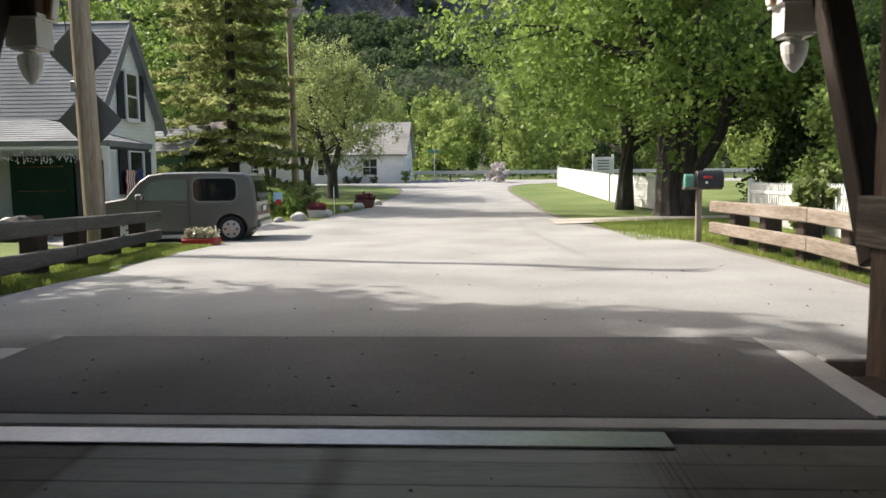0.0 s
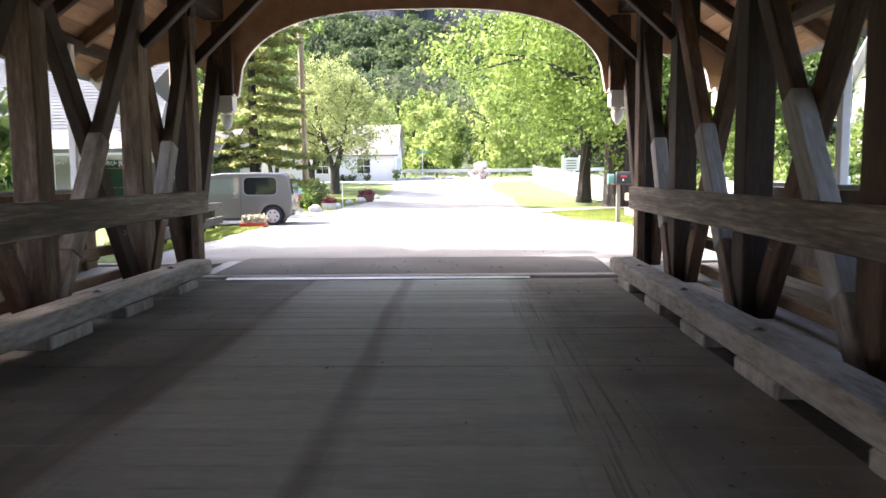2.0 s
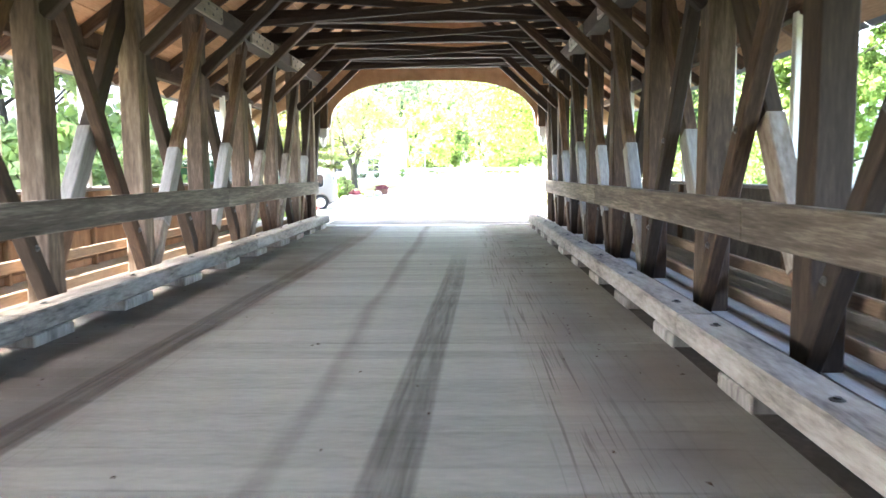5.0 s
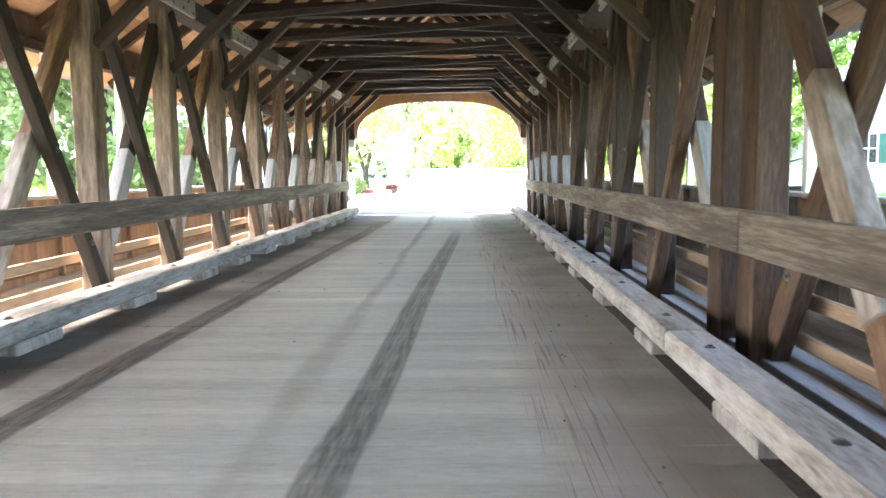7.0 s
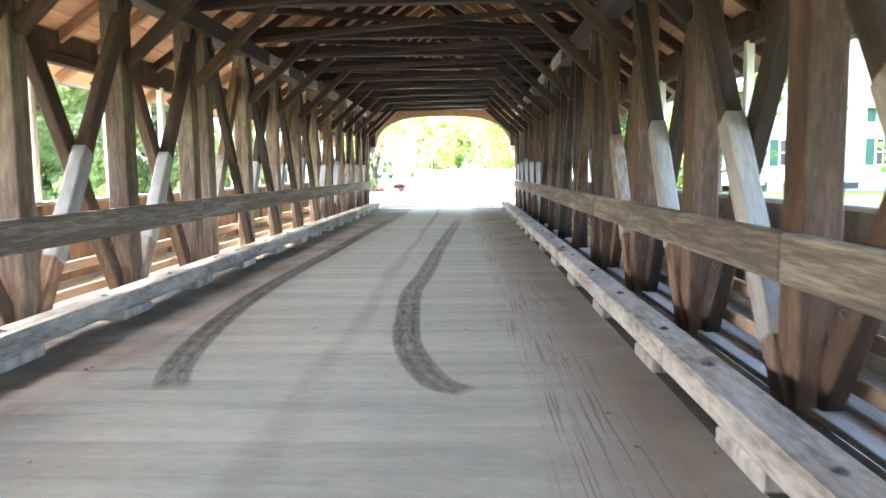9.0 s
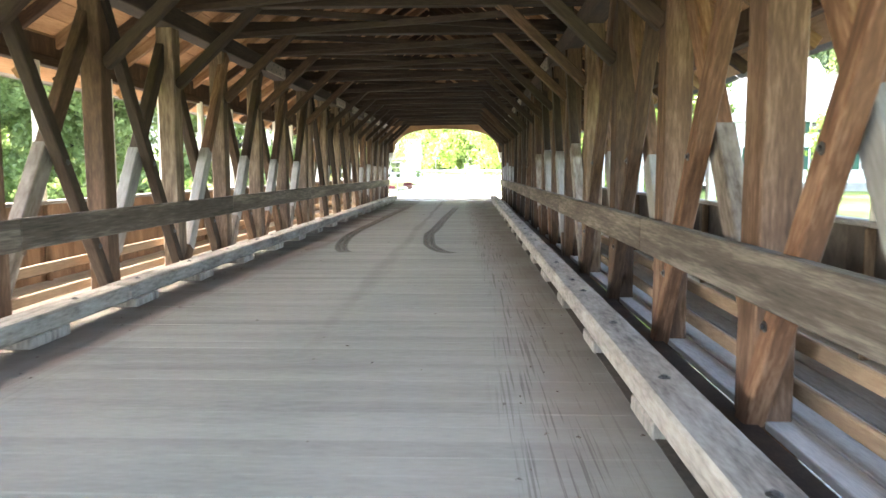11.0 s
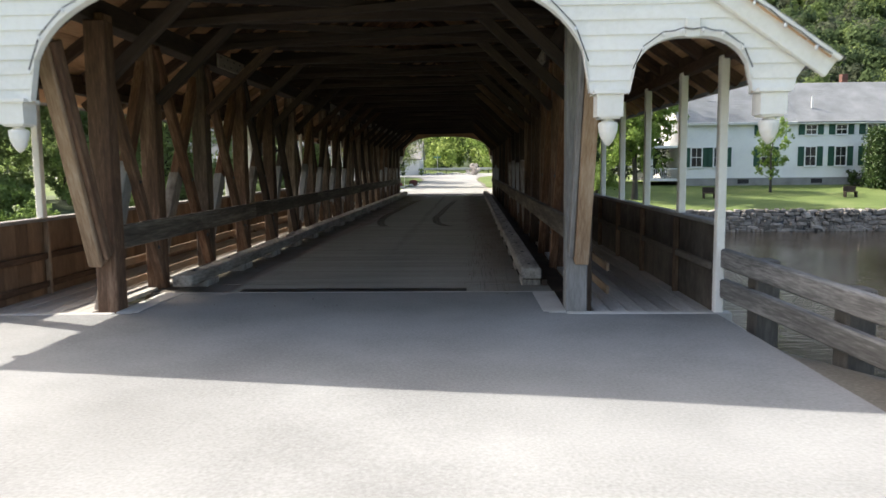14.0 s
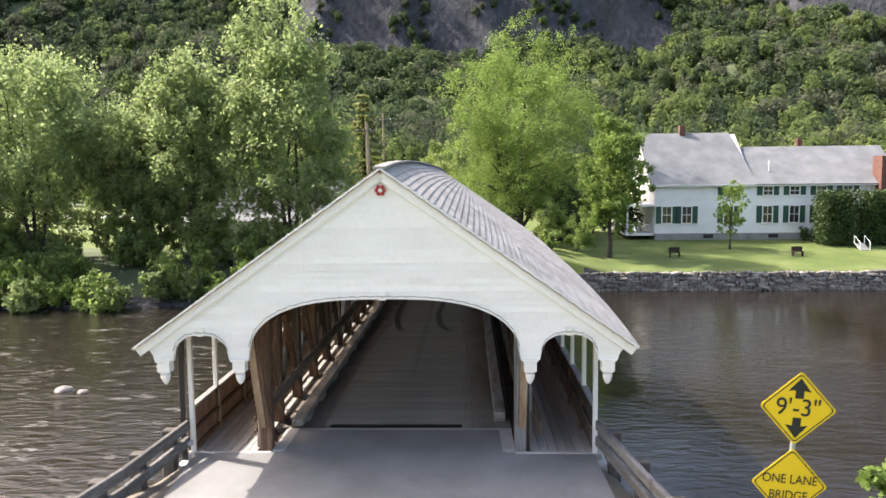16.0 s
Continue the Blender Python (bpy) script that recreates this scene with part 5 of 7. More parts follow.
# large white house across the river
hc = thing("house", "large white two-storey house with grey roofs and dark green shutters", "house")
YC = 55.0
prism(hc, "wall", 19.2, 28.2, YC, YC + 10.5, 0.55, 5.35, 10.0, "x", M_SIDING)
prism(hc, "wing_wall", 28.2, 41.5, YC + 0.02, YC + 8.5, 0.55, 5.35, 8.55, "x", M_SIDING)
box("foundation", 19.25, 41.4, YC - 0.02, YC + 8.4, -1.0, 0.56, M_FOUND, hc)
lap_wall(hc, frame_at(19.2, YC, 0, 0), 22.3, 0.56, lambda u: 5.33, 0.14)
lap_wall(hc, frame_at(19.2, YC + 10.5, 0, -90), 10.5, 0.56, lambda u: 5.35 + 4.65 * (1 - abs(u - 5.25) / 5.25), 0.14)
shingle_roof(hc, (18.7, YC - 0.45, 5.05), (28.6, YC - 0.45, 5.05), (27.6, YC + 5.25, 10.15), (18.7, YC + 5.25, 10.15), 34, M_SHINGLE_LIGHT)
shingle_roof(hc, (28.6, YC + 10.9, 5.05), (18.7, YC + 10.9, 5.05), (18.7, YC + 5.25, 10.15), (27.6, YC + 5.25, 10.15), 34, M_SHINGLE_LIGHT)
shingle_roof(hc, (28.3, YC - 0.5, 5.10), (41.9, YC - 0.5, 5.10), (41.9, YC + 4.25, 8.7), (27.6, YC + 4.25, 8.7), 28, M_SHINGLE_LIGHT)
shingle_roof(hc, (41.9, YC + 8.9, 5.10), (28.3, YC + 8.9, 5.10), (28.3, YC + 4.25, 8.7), (41.9, YC + 4.25, 8.7), 28, M_SHINGLE_LIGHT)
timber("eave_board", (18.8, YC - 0.42, 5.03), (41.8, YC - 0.42, 5.03), 0.05, 0.2, M_TRIM, hc, side=(0, 1, 0))
for x in (20.3, 22.15, 26.0, 29.6, 32.05, 34.5, 36.9):
    window(hc, frame_at(x, YC - 0.02, 1.55, 0), 0.82, 1.5, M_GREENPAINT, 2, 1)
for x in (26.0, 29.6, 32.05, 34.5, 36.9):
    window(hc, frame_at(x, YC - 0.02, 4.12, 0), 0.82, 0.72, M_GREENPAINT, 2, 1)
for x in (24.2, 30.2):
    bm = bmesh.new()
    bm_box(bm, x, YC - 0.03, 0.28, 0.9, 0.05, 0.36)
    part("basement_window", bm, M_ROOM, hc)
for x, z, w in ((23.0, 10.0, 0.55), (34.5, 8.6, 0.5)):
    box("chimney", x - w / 2, x + w / 2, YC + 4.9, YC + 5.5, z - 0.4, z + 0.9, M_BRICK, hc)
ch = box("brick_chimney", 39.4, 41.0, YC - 1.0, YC + 0.6, 0.0, 7.6, M_BRICK, hc, "broad red brick chimney")
box("vent_pipe", 30.0, 30.1, YC + 1.0, YC + 1.1, 6.3, 7.3, M_TRIM, hc)
# side porch with railing
box("porch_floor", 16.6, 19.2, YC + 0.3, YC + 8, 0.35, 0.55, M_TRIM, hc)
box("porch_ceiling", 16.4, 19.2, YC + 0.1, YC + 8.2, 3.1, 3.3, M_TRIM, hc)
for y in (YC + 0.45, YC + 3.0, YC + 5.5, YC + 7.8):
    box("porch_column", 16.7, 16.85, y, y + 0.15, 0.55, 3.1, M_TRIM, hc)
for x0, x1, y0, y1 in ((16.75, 19.2, YC + 0.5, YC + 0.5), (16.75, 16.75, YC + 0.5, YC + 7.8)):
    timber("porch_rail", (x0, y0, 1.4), (x1, y1, 1.4), 0.07, 0.06, M_TRIM, hc, side=(0, 0, 1))
    k = int((abs(x1 - x0) + abs(y1 - y0)) / 0.16)
    for i in range(k):
        x, y = x0 + (x1 - x0) * i / k, y0 + (y1 - y0) * i / k
        timber("baluster", (x, y, 0.55), (x, y, 1.4), 0.035, 0.035, M_TRIM, hc)

# stone river wall before the lawn: rough courses
wall_stone = thing("river_wall", "dry-laid field stone wall along the river below the lawn", "wall", kind="structure")
rs = random.Random(12)
sv, sf = [], []
for lo in range(8):
    x = 7.2 + rs.uniform(0, 0.3)
    while x < 46:
        w, h = rs.choice([0.22, 0.3, 0.4, 0.55, 0.75]) * rs.uniform(0.85, 1.15), rs.uniform(0.2, 0.3)
        bm = bmesh.new()
        bmesh.ops.create_cube(bm, size=1.0)
        bmesh.ops.bevel(bm, geom=bm.edges[:], offset=0.2, segments=1, affect="EDGES")
        zc = -2.75 + lo * 0.205 + rs.uniform(-0.05, 0.05)
        M = Matrix.Translation((x + w / 2, 40.25 + rs.uniform(-0.1, 0.1) + lo * 0.03, zc)) @ Euler((rs.uniform(-0.15, 0.15), rs.uniform(-0.2, 0.2), rs.uniform(-0.15, 0.15))).to_matrix().to_4x4() @ Matrix.Diagonal((w * 0.97, 0.5, h, 1))
        o = len(sv)
        bm.verts.index_update()
        sv += [tuple(M @ (v.co + Vector((rs.uniform(-0.07, 0.07), rs.uniform(-0.07, 0.07), rs.uniform(-0.07, 0.07))))) for v in bm.verts]
        sf += [tuple(o + v.index for v in f.verts) for f in bm.faces]
        bm.free()
        x += w
tagged(mesh_object("stone", sv, sf, M_STONE_ISLAND, wall_stone), kind="stuff")

# ---------------------------------------------------------------- guard rails


def post_rail(name, label, pts, top, board, mats, spacing, low, post=0.26, side=1, group="guard rails", base=None):
    """Two heavy boards on thick posts along a polyline of (x, y)."""
    t = thing(name, label, "guard rail", group)
    base = base or [max(gz(x, y), -0.4) for x, y in pts]
    for (xa, ya), (xb, yb), za, zb_ in zip(pts, pts[1:], base, base[1:]):
        for h in (top - board / 2, low):
            timber("rail", (xa, ya, za + h), (xb, yb, zb_ + h), 0.11, board, mats[0], t, side=(1, 0, 0), c=0.018)
        n = max(2, round(math.hypot(xb - xa, yb - ya) / spacing))
        for i in range(n):
            u = (i + 0.35) / n
            x, y = xa + (xb - xa) * u + side * (0.06 + post / 2), ya + (yb - ya) * u
            box("post", x - post / 2, x + post / 2, y - post / 2, y + post / 2, gz(x, y) - 0.9, za + (zb_ - za) * u + top - 0.04, mats[1], t, c=0.02)
    return t


post_rail("guard_rail", "dark weathered timber guard rail on heavy posts beside the village road", [(-4.55, 40.4), (-5.3, 44.6), (-6.5, 50.3)], 0.78, 0.21, (M_GREYBEAM, M_DARK), 1.7, 0.27, side=-1)
post_rail("guard_rail", "pale bleached timber guard rail on dark posts beside the mailbox", [(4.85, 40.3), (4.86, 44.0), (4.78, 47.9)], 0.78, 0.2, (M_PALEBEAM, M_DARK), 1.25, 0.3, side=1)
post_rail("guard_rail", "bleached timber guard rail at the river edge of the approach", [(4.5, -0.06), (5.0, -3.0), (5.75, -6.6), (7.3, -13)], 0.77, 0.22, (M_BLEACH, M_GREYBEAM), 1.55, 0.31, side=1, base=[0, -0.15, -0.3, -0.4])
post_rail("guard_rail", "bleached timber guard rail on the downstream side of the approach", [(-4.5, -0.2), (-4.85, -2.6), (-5.7, -6.4), (-7.3, -13)], 0.8, 0.22, (M_BLEACH, M_GREYBEAM), 1.55, 0.33, side=-1, base=[0, -0.14, -0.3, -0.4])

# ---------------------------------------------------------------- trees
N = np.random.default_rng(11)


def leaf_cloud(name, centres, radii, count, size, material, parent=None, flat=0.0, hollow=0.55, index=None, label="", radial=0.0, aspect=0.72, droop=0.0, power=2 / 3, tri=False, keep=0.5):
    """Many small leaves about the given clump centres."""
    centres, radii = np.asarray(centres, float), np.asarray(radii, float)
    if radii.ndim == 1:
        radii = np.repeat(radii[:, None], 3, 1)
    w = radii.prod(1) ** power
    pick = N.choice(len(centres), count, p=w / w.sum())
    d = N.normal(size=(count, 3))
    d /= np.linalg.norm(d, axis=1)[:, None]
    r = hollow + (1 - hollow) * N.random((count, 1))
    r *= 1 + 0.18 * N.normal(size=(count, 1))
    p = centres[pick] + d * r * radii[pick]
    u = N.normal(size=(count, 3))
    u[:, 2] *= 1 - flat
    u /= np.linalg.norm(u, axis=1)[:, None]
    if radial:
        nrm = d * radial + N.normal(size=(count, 3)) * keep
        u = np.cross(nrm, u)
        u /= np.linalg.norm(u, axis=1)[:, None]
        q = nrm
    else:
        q = N.normal(size=(count, 3))
    u[:, 2] -= droop
    u /= np.linalg.norm(u, axis=1)[:, None]
    v = np.cross(u, q)
    v /= np.linalg.norm(v, axis=1)[:, None]
    s = (np.asarray(size)[pick][:, None] if np.ndim(size) else size) * (0.6 + 0.8 * N.random((count, 1)))
    a, b = u * s * 0.5, v * s * 0.5 * aspect
    bend = np.cross(u, v) * s * 0.12
    k = 3 if tri else 4
    verts = np.stack([p - a - b, p + b * 1.4 + bend, p + a - b] if tri else [p - a, p + b + bend, p + a, p - b + bend], 1).reshape(-1, 3)
    me = bpy.data.meshes.new(name)
    me.vertices.add(k * count)
    me.vertices.foreach_set("co", verts.ravel())
    me.loops.add(k * count)
    me.loops.foreach_set("vertex_index", np.arange(k * count))
    me.polygons.add(count)
    me.polygons.foreach_set("loop_start", np.arange(count) * k)
    for m in material if isinstance(material, (list, tuple)) else [material]:
        me.materials.append(m)
    if index is not None:
        me.polygons.foreach_set("material_index", np.asarray(index)[pick])
    me.update(calc_edges=True)
    ob = new(name, me)
    ob.parent = parent
    if label:
        ob["label"] = label
    return ob


def broadleaf(at, height, spread, crown_base, trunk_r, material, leaves, leaf=0.2, label="", seed=1, lean=(0, 0), clumps=46, name="tree", forks=2, skew=(0, 0), group="", bark=None, fork_at=0.0, belly=1.0, stems=(), sprays=5, upswept=1.0):
    """A tapered trunk that forks into limbs, each carrying leaf clumps."""
    r = random.Random(seed)
    t = thing(name, label, "tree", group, at=at)
    bm = bmesh.new()
    top = Vector((lean[0], lean[1], height * 0.86))
    if fork_at:
        uf = fork_at / (height * 0.86)
        tube(bm, [(0, 0, -0.15), tuple(top * uf * 0.12), tuple(top * uf * 0.6), tuple(top * uf * 1.02)], [trunk_r * 1.45, trunk_r * 1.08, trunk_r, trunk_r * 0.95], 12)
    tips = []
    for pts, rad in stems:
        pts = [Vector(p) for p in pts]
        tube(bm, pts, rad, 10)
        for i in range(16):
            k = r.randrange(len(pts) // 3, len(pts) - 1)
            p0 = pts[k].lerp(pts[k + 1], r.random())
            a, ln = r.uniform(0, 2 * math.pi), spread * r.uniform(0.35, 0.8)
            p1 = p0 + Vector((math.cos(a) * ln * 0.5, math.sin(a) * ln * 0.5, ln * r.uniform(0.1, 0.35)))
            p2 = p0 + Vector((math.cos(a) * ln, math.sin(a) * ln, ln * r.uniform(0.1, 0.6)))
            rr = min(rad[k] * 0.35, 0.09)
            tube(bm, [p0, p1, p2], [rr, rr * 0.6, 0.012], 6)
            tips += [p1, p2]
    for fk in range(0 if stems else forks):
        ang = 2 * math.pi * fk / max(forks, 1) + r.uniform(-0.4, 0.4)
        off = Vector((math.cos(ang), math.sin(ang), 0)) * (spread * 0.22 if forks > 1 else 0)
        pts, rad = [], []
        for i in range(8):
            u = i / 7
            if fork_at:
                w = uf * 0.9 + (1 - uf * 0.9) * u
                j = Vector((r.uniform(-1, 1), r.uniform(-1, 1), 0)) * 0.03 * height * u
                pts.append(top * w + off * 1.5 * u ** 0.75 + j)
                rad.append(trunk_r * 0.68 * (1 - 0.9 * u) + 0.012)
                continue
            j = Vector((r.uniform(-1, 1), r.uniform(-1, 1), 0)) * 0.05 * height * u * 0.5
            pts.append(Vector((0, 0, -0.15)) + top * u + off * u ** 0.8 + j + off.normalized() * trunk_r * 0.5 * (1 if forks > 1 else 0))
            rad.append(trunk_r * (1.25 if i == 0 else 1) * (1 - 0.88 * u) * (0.8 if forks > 1 else 1) + 0.012)
        tube(bm, pts, rad, 9)
        for i in range(14):
            u = r.uniform(max(0.18, crown_base / height * 0.8), 0.95)
            k = min(int(u * 7), 6)
            p0 = pts[k].lerp(pts[k + 1], u * 7 - k)
            a = r.uniform(0, 2 * math.pi)
            ln = spread * r.uniform(0.5, 0.95) * (1.1 - 0.6 * u)
            rise = ln * r.uniform(0.25, 0.8)
            p1 = p0 + Vector((math.cos(a) * ln * 0.5, math.sin(a) * ln * 0.5, rise * 0.6))
            p2 = p0 + Vector((math.cos(a) * ln, math.sin(a) * ln, rise))
            rr = max(rad[k] * 0.38, 0.02)
            tube(bm, [p0, p1, p2], [rr, rr * 0.6, 0.012], 6)
            tips += [p1, p2]
    part("trunk", bm, bark or M_BARK, t)
    cen, radii = [], []
    mid = (crown_base + height) / 2
    for i in range(clumps):
        for _ in range(30):
            d = Vector((r.gauss(0, 1), r.gauss(0, 1), r.gauss(0, 1))).normalized() * r.uniform(0.45, 1.0)
            z = mid + d.z * (height - crown_base) * 0.5
            taper = belly + (1 - belly) * (z - crown_base) / (mid - crown_base) if z < mid else 1.0 - 0.35 * (z - mid) / (height - mid)
            c = Vector((d.x * spread * taper + skew[0] + lean[0], d.y * spread * taper + skew[1] + lean[1], z))
            break
        cen.append(c)
        radii.append(spread * r.uniform(0.16, 0.32))
    for p in tips:
        if p.z > crown_base * 0.9:
            cen.append(p)
            radii.append(spread * r.uniform(0.12, 0.22))
    small, sizes = [], []
    for c, q in zip(cen, radii):
        for _ in range(sprays):
            d = Vector((r.gauss(0, 1), r.gauss(0, 1), r.gauss(0, 0.8))).normalized() * q * r.uniform(0.55, 1.15)
            small.append(tuple(Vector(c) + d))
            w = q * r.uniform(0.36, 0.66)
            sizes.append((w, w, w * upswept))
    leaf_cloud("crown", small, np.array(sizes), leaves, leaf, material, t, hollow=0.15, aspect=0.6, radial=0.5, keep=0.6)
    return t


def conifer(at, height, spread, material, leaves, label, seed=1, low=0.06, name="spruce_tree", leaf=0.3):
    """A straight stem with whorls of drooping boughs, each fringed with needle sprays."""
    r = random.Random(seed)
    t = thing(name, label, "tree", at=at)
    bm = bmesh.new()
    tube(bm, [(0, 0, -0.1), (0, 0, height * 0.5), (0, 0, height)], [0.2 * height / 12, 0.12 * height / 12, 0.015], 8)
    cen, radii = [], []
    z = height * low
    while z < height * 0.98:
        u = z / height
        ln = spread * (1.0 - u) ** 0.72 * r.uniform(0.85, 1.1) + 0.15
        k = 7 if u < 0.75 else 5
        a0 = r.uniform(0, 6)
        for i in range(k):
            a = a0 + 2 * math.pi * (i + r.random() * 0.5) / k
            ll = ln * r.uniform(0.6, 1.15)
            dz = -0.22 * ll * (1 - 0.6 * u)
            tube(bm, [(0, 0, z), (math.cos(a) * ll * 0.6, math.sin(a) * ll * 0.6, z + dz * 0.9), (math.cos(a) * ll, math.sin(a) * ll, z + dz * 0.75)], [0.03, 0.018, 0.006], 4)
            for j in range(6):
                w = 0.28 + 0.72 * (j + 0.5) / 6
                side = (j % 2 * 2 - 1) * 0.16 * ll * (1.15 - w)
                cen.append((math.cos(a) * ll * w - math.sin(a) * side, math.sin(a) * ll * w + math.cos(a) * side, z + dz * min(1, w * 1.3) * 0.85 - 0.05))
                q = 0.17 + 0.16 * ll * (1.1 - 0.7 * w)
                radii.append((q, q, 0.11 + 0.10 * u))
        z += height * 0.04 * r.uniform(0.8, 1.25)
    part("trunk", bm, M_BARK, t)
    leaf_cloud("crown", cen, np.array(radii), leaves, leaf, material, t, flat=0.6, hollow=0.0, aspect=0.3, droop=0.35, power=0.33)
    return t


MAPLE_STEMS = [
    ([(-0.25, 0, -0.15), (-0.27, 0, 0.5), (-0.29, 0, 1.8), (-0.30, 0, 3.0), (-0.75, -0.2, 4.3), (-1.45, -0.4, 6.0), (-2.1, -0.3, 9.0), (-2.7, 0.2, 13.0)], [0.52, 0.39, 0.35, 0.33, 0.24, 0.19, 0.12, 0.03]),
    ([(0.24, 0.05, -0.15), (0.22, 0.05, 0.5), (0.21, 0.05, 1.8), (0.24, 0.05, 3.2), (0.38, 0.1, 5.5), (0.32, 0.3, 9.0), (0.7, 0.1, 13.0), (0.9, 0.1, 18.0)], [0.50, 0.40, 0.36, 0.33, 0.27, 0.2, 0.12, 0.02]),
    ([(0.35, -0.1, 1.25), (0.75, -0.25, 1.75), (1.15, -0.3, 2.5), (1.35, -0.2, 3.5), (2.3, 0.3, 5.4), (3.9, 0.5, 8.0)], [0.17, 0.19, 0.17, 0.14, 0.09, 0.02]),
    ([(-0.3, 0.1, 2.9), (-0.1, 0.5, 4.3), (-0.9, 2.0, 7.0), (-1.2, 3.4, 11.0)], [0.2, 0.18, 0.12, 0.02]),
]
broadleaf(stand(6.5, 57), 20.0, 7.9, 2.9, 0.5, M_LEAF_BRIGHT, 80000, 0.19, "old spreading maple with a dark twin trunk and bright leaves", 3, clumps=105, belly=0.8, stems=MAPLE_STEMS)
broadleaf(stand(5.95, 62.4), 11, 4.6, 1.7, 0.3, M_LEAF_BRIGHT, 24000, 0.18, "young maple with low bright green branches by the fence", 5, clumps=50, forks=1)
broadleaf(stand(-6.7, 71), 7.4, 3.5, 1.35, 0.26, M_LEAF_SAGE, 21000, 0.13, "rounded apple tree with sage green leaves on the lawn", 7, clumps=60, fork_at=1.3)
broadleaf(stand(-8.6, 73.8), 6.0, 2.6, 1.4, 0.2, M_LEAF_SAGE, 9000, 0.13, "smaller apple tree with sage green leaves on the lawn", 8, clumps=36, fork_at=1.2)
for i, (x, y, h, sp) in enumerate([(-17.5, 79, 14.5, 5.0), (-24, 82, 13.0, 5.0), (-14.0, 86, 12.5, 4.0)]):
    broadleaf(stand(x, y), h, sp, 1.5, 0.2, M_LEAF_BRIGHT, 14000, 0.27, "bright leafy tree behind the village houses", 60 + i, clumps=50, forks=2, group="village trees")
conifer(stand(-9.3, 64), 15.5, 4.1, M_LEAF_FIR, 34000, "tall thin-crowned spruce with drooping yellowish boughs", 9)
for i, (x, y, h, sp, m, cb) in enumerate([(-33, 43, 18.0, 7.4, M_LEAF_RIVER, 3.2), (-12.0, 41.4, 21.0, 5.3, M_LEAF_RIVER, 2.4), (-20.2, 43.5, 17.8, 5.4, M_LEAF_RIVER, 2.2), (-25, 47, 12.5, 5.2, M_LEAF_RIVER, 3.0), (-41, 41, 12, 6, M_LEAF_RIVER, 2.5)]):
    broadleaf(stand(x, y), h, sp, cb, 0.2, m, 36000, 0.29, "leafy riverside tree with pale wind-blown foliage", 20 + i, clumps=70, forks=3, group="riverside trees", upswept=1.5)


def shrub(x, y, h, r, material, leaves, leaf, label, seed, group="", name="shrub"):
    """A many-stemmed bush."""
    q = random.Random(seed)
    t = thing(name, label, "shrub", group, at=stand(x, y))
    bm = bmesh.new()
    cen, rad = [], []
    for i in range(9):
        a, l = q.uniform(0, 6.28), q.uniform(0.4, 1.0)
        p = Vector((math.cos(a) * r * l * 0.8, math.sin(a) * r * l * 0.8, h * q.uniform(0.55, 0.95) * (1.1 - 0.4 * l)))
        tube(bm, [(0, 0, -0.1), tuple(p * 0.5 + Vector((0, 0, 0.1 * h))), tuple(p)], [0.03 * h / 2 + 0.008, 0.02, 0.006], 5)
        cen.append(tuple(p))
        rad.append(r * q.uniform(0.28, 0.45))
        cen.append((p.x * 0.8, p.y * 0.8, p.z * 0.45))
        rad.append(r * q.uniform(0.28, 0.42))
    part("stem", bm, M_BARK, t)
    small, sizes = [], []
    for c, w in zip(cen, rad):
        for _ in range(4):
            d = Vector((q.gauss(0, 1), q.gauss(0, 1), q.gauss(0, 0.8))).normalized() * w * q.uniform(0.4, 0.95)
            small.append((c[0] + d.x, c[1] + d.y, max(c[2] + d.z, 0.1)))
            sizes.append([w * q.uniform(0.35, 0.6)] * 3)
    leaf_cloud("foliage", small, np.array(sizes), leaves, leaf, material, t, hollow=0.15)
    return t


qs = random.Random(77)
for i in range(26):
    x = -44 + 37 * i / 25 + qs.uniform(-0.8, 0.8)
    y = 33.0 + 3.2 * smooth(x, -25, -9) + qs.uniform(-0.5, 1.5)
    shrub(x, float(y), qs.uniform(1.6, 3.6), qs.uniform(1.3, 2.2), qs.choice([M_LEAF_MID, M_LEAF_RIVER, M_LEAF_BRIGHT]), 1700, 0.24, "tangled green bush on the river bank", 100 + i, "bank bushes")
for i in range(26):
    shrub(qs.uniform(-42, -8.5), qs.uniform(37.0, 44), qs.uniform(2.4, 4.4), qs.uniform(1.8, 2.6), qs.choice([M_LEAF_RIVER, M_LEAF_MID]), 2600, 0.28, "tall leafy bush below the riverside trees", 140 + i, "bank bushes")
for i, (x, y) in enumerate([(-27, 47.5), (-30, 48.5), (-33, 47), (-24, 49), (-36, 46), (-21, 48.5), (-10.5, 42), (-12, 40.2), (-39, 45), (-43, 44)]):
    shrub(x, y, 5.0, 2.4, M_LEAF_RIVER, 3200, 0.26, "tall leafy bush below the riverside trees", 180 + i, "bank bushes")
broadleaf(stand(13.4, 46.3), 12.2, 3.0, 1.7, 0.2, M_LEAF_BRIGHT, 27000, 0.22, "slender maple standing on the riverside lawn", 31, clumps=75, forks=1)
broadleaf(stand(24.5, 50), 6.2, 1.8, 1.5, 0.09, M_LEAF_BRIGHT, 2600, 0.2, "small young tree on the lawn before the white house", 32, clumps=22, forks=1)

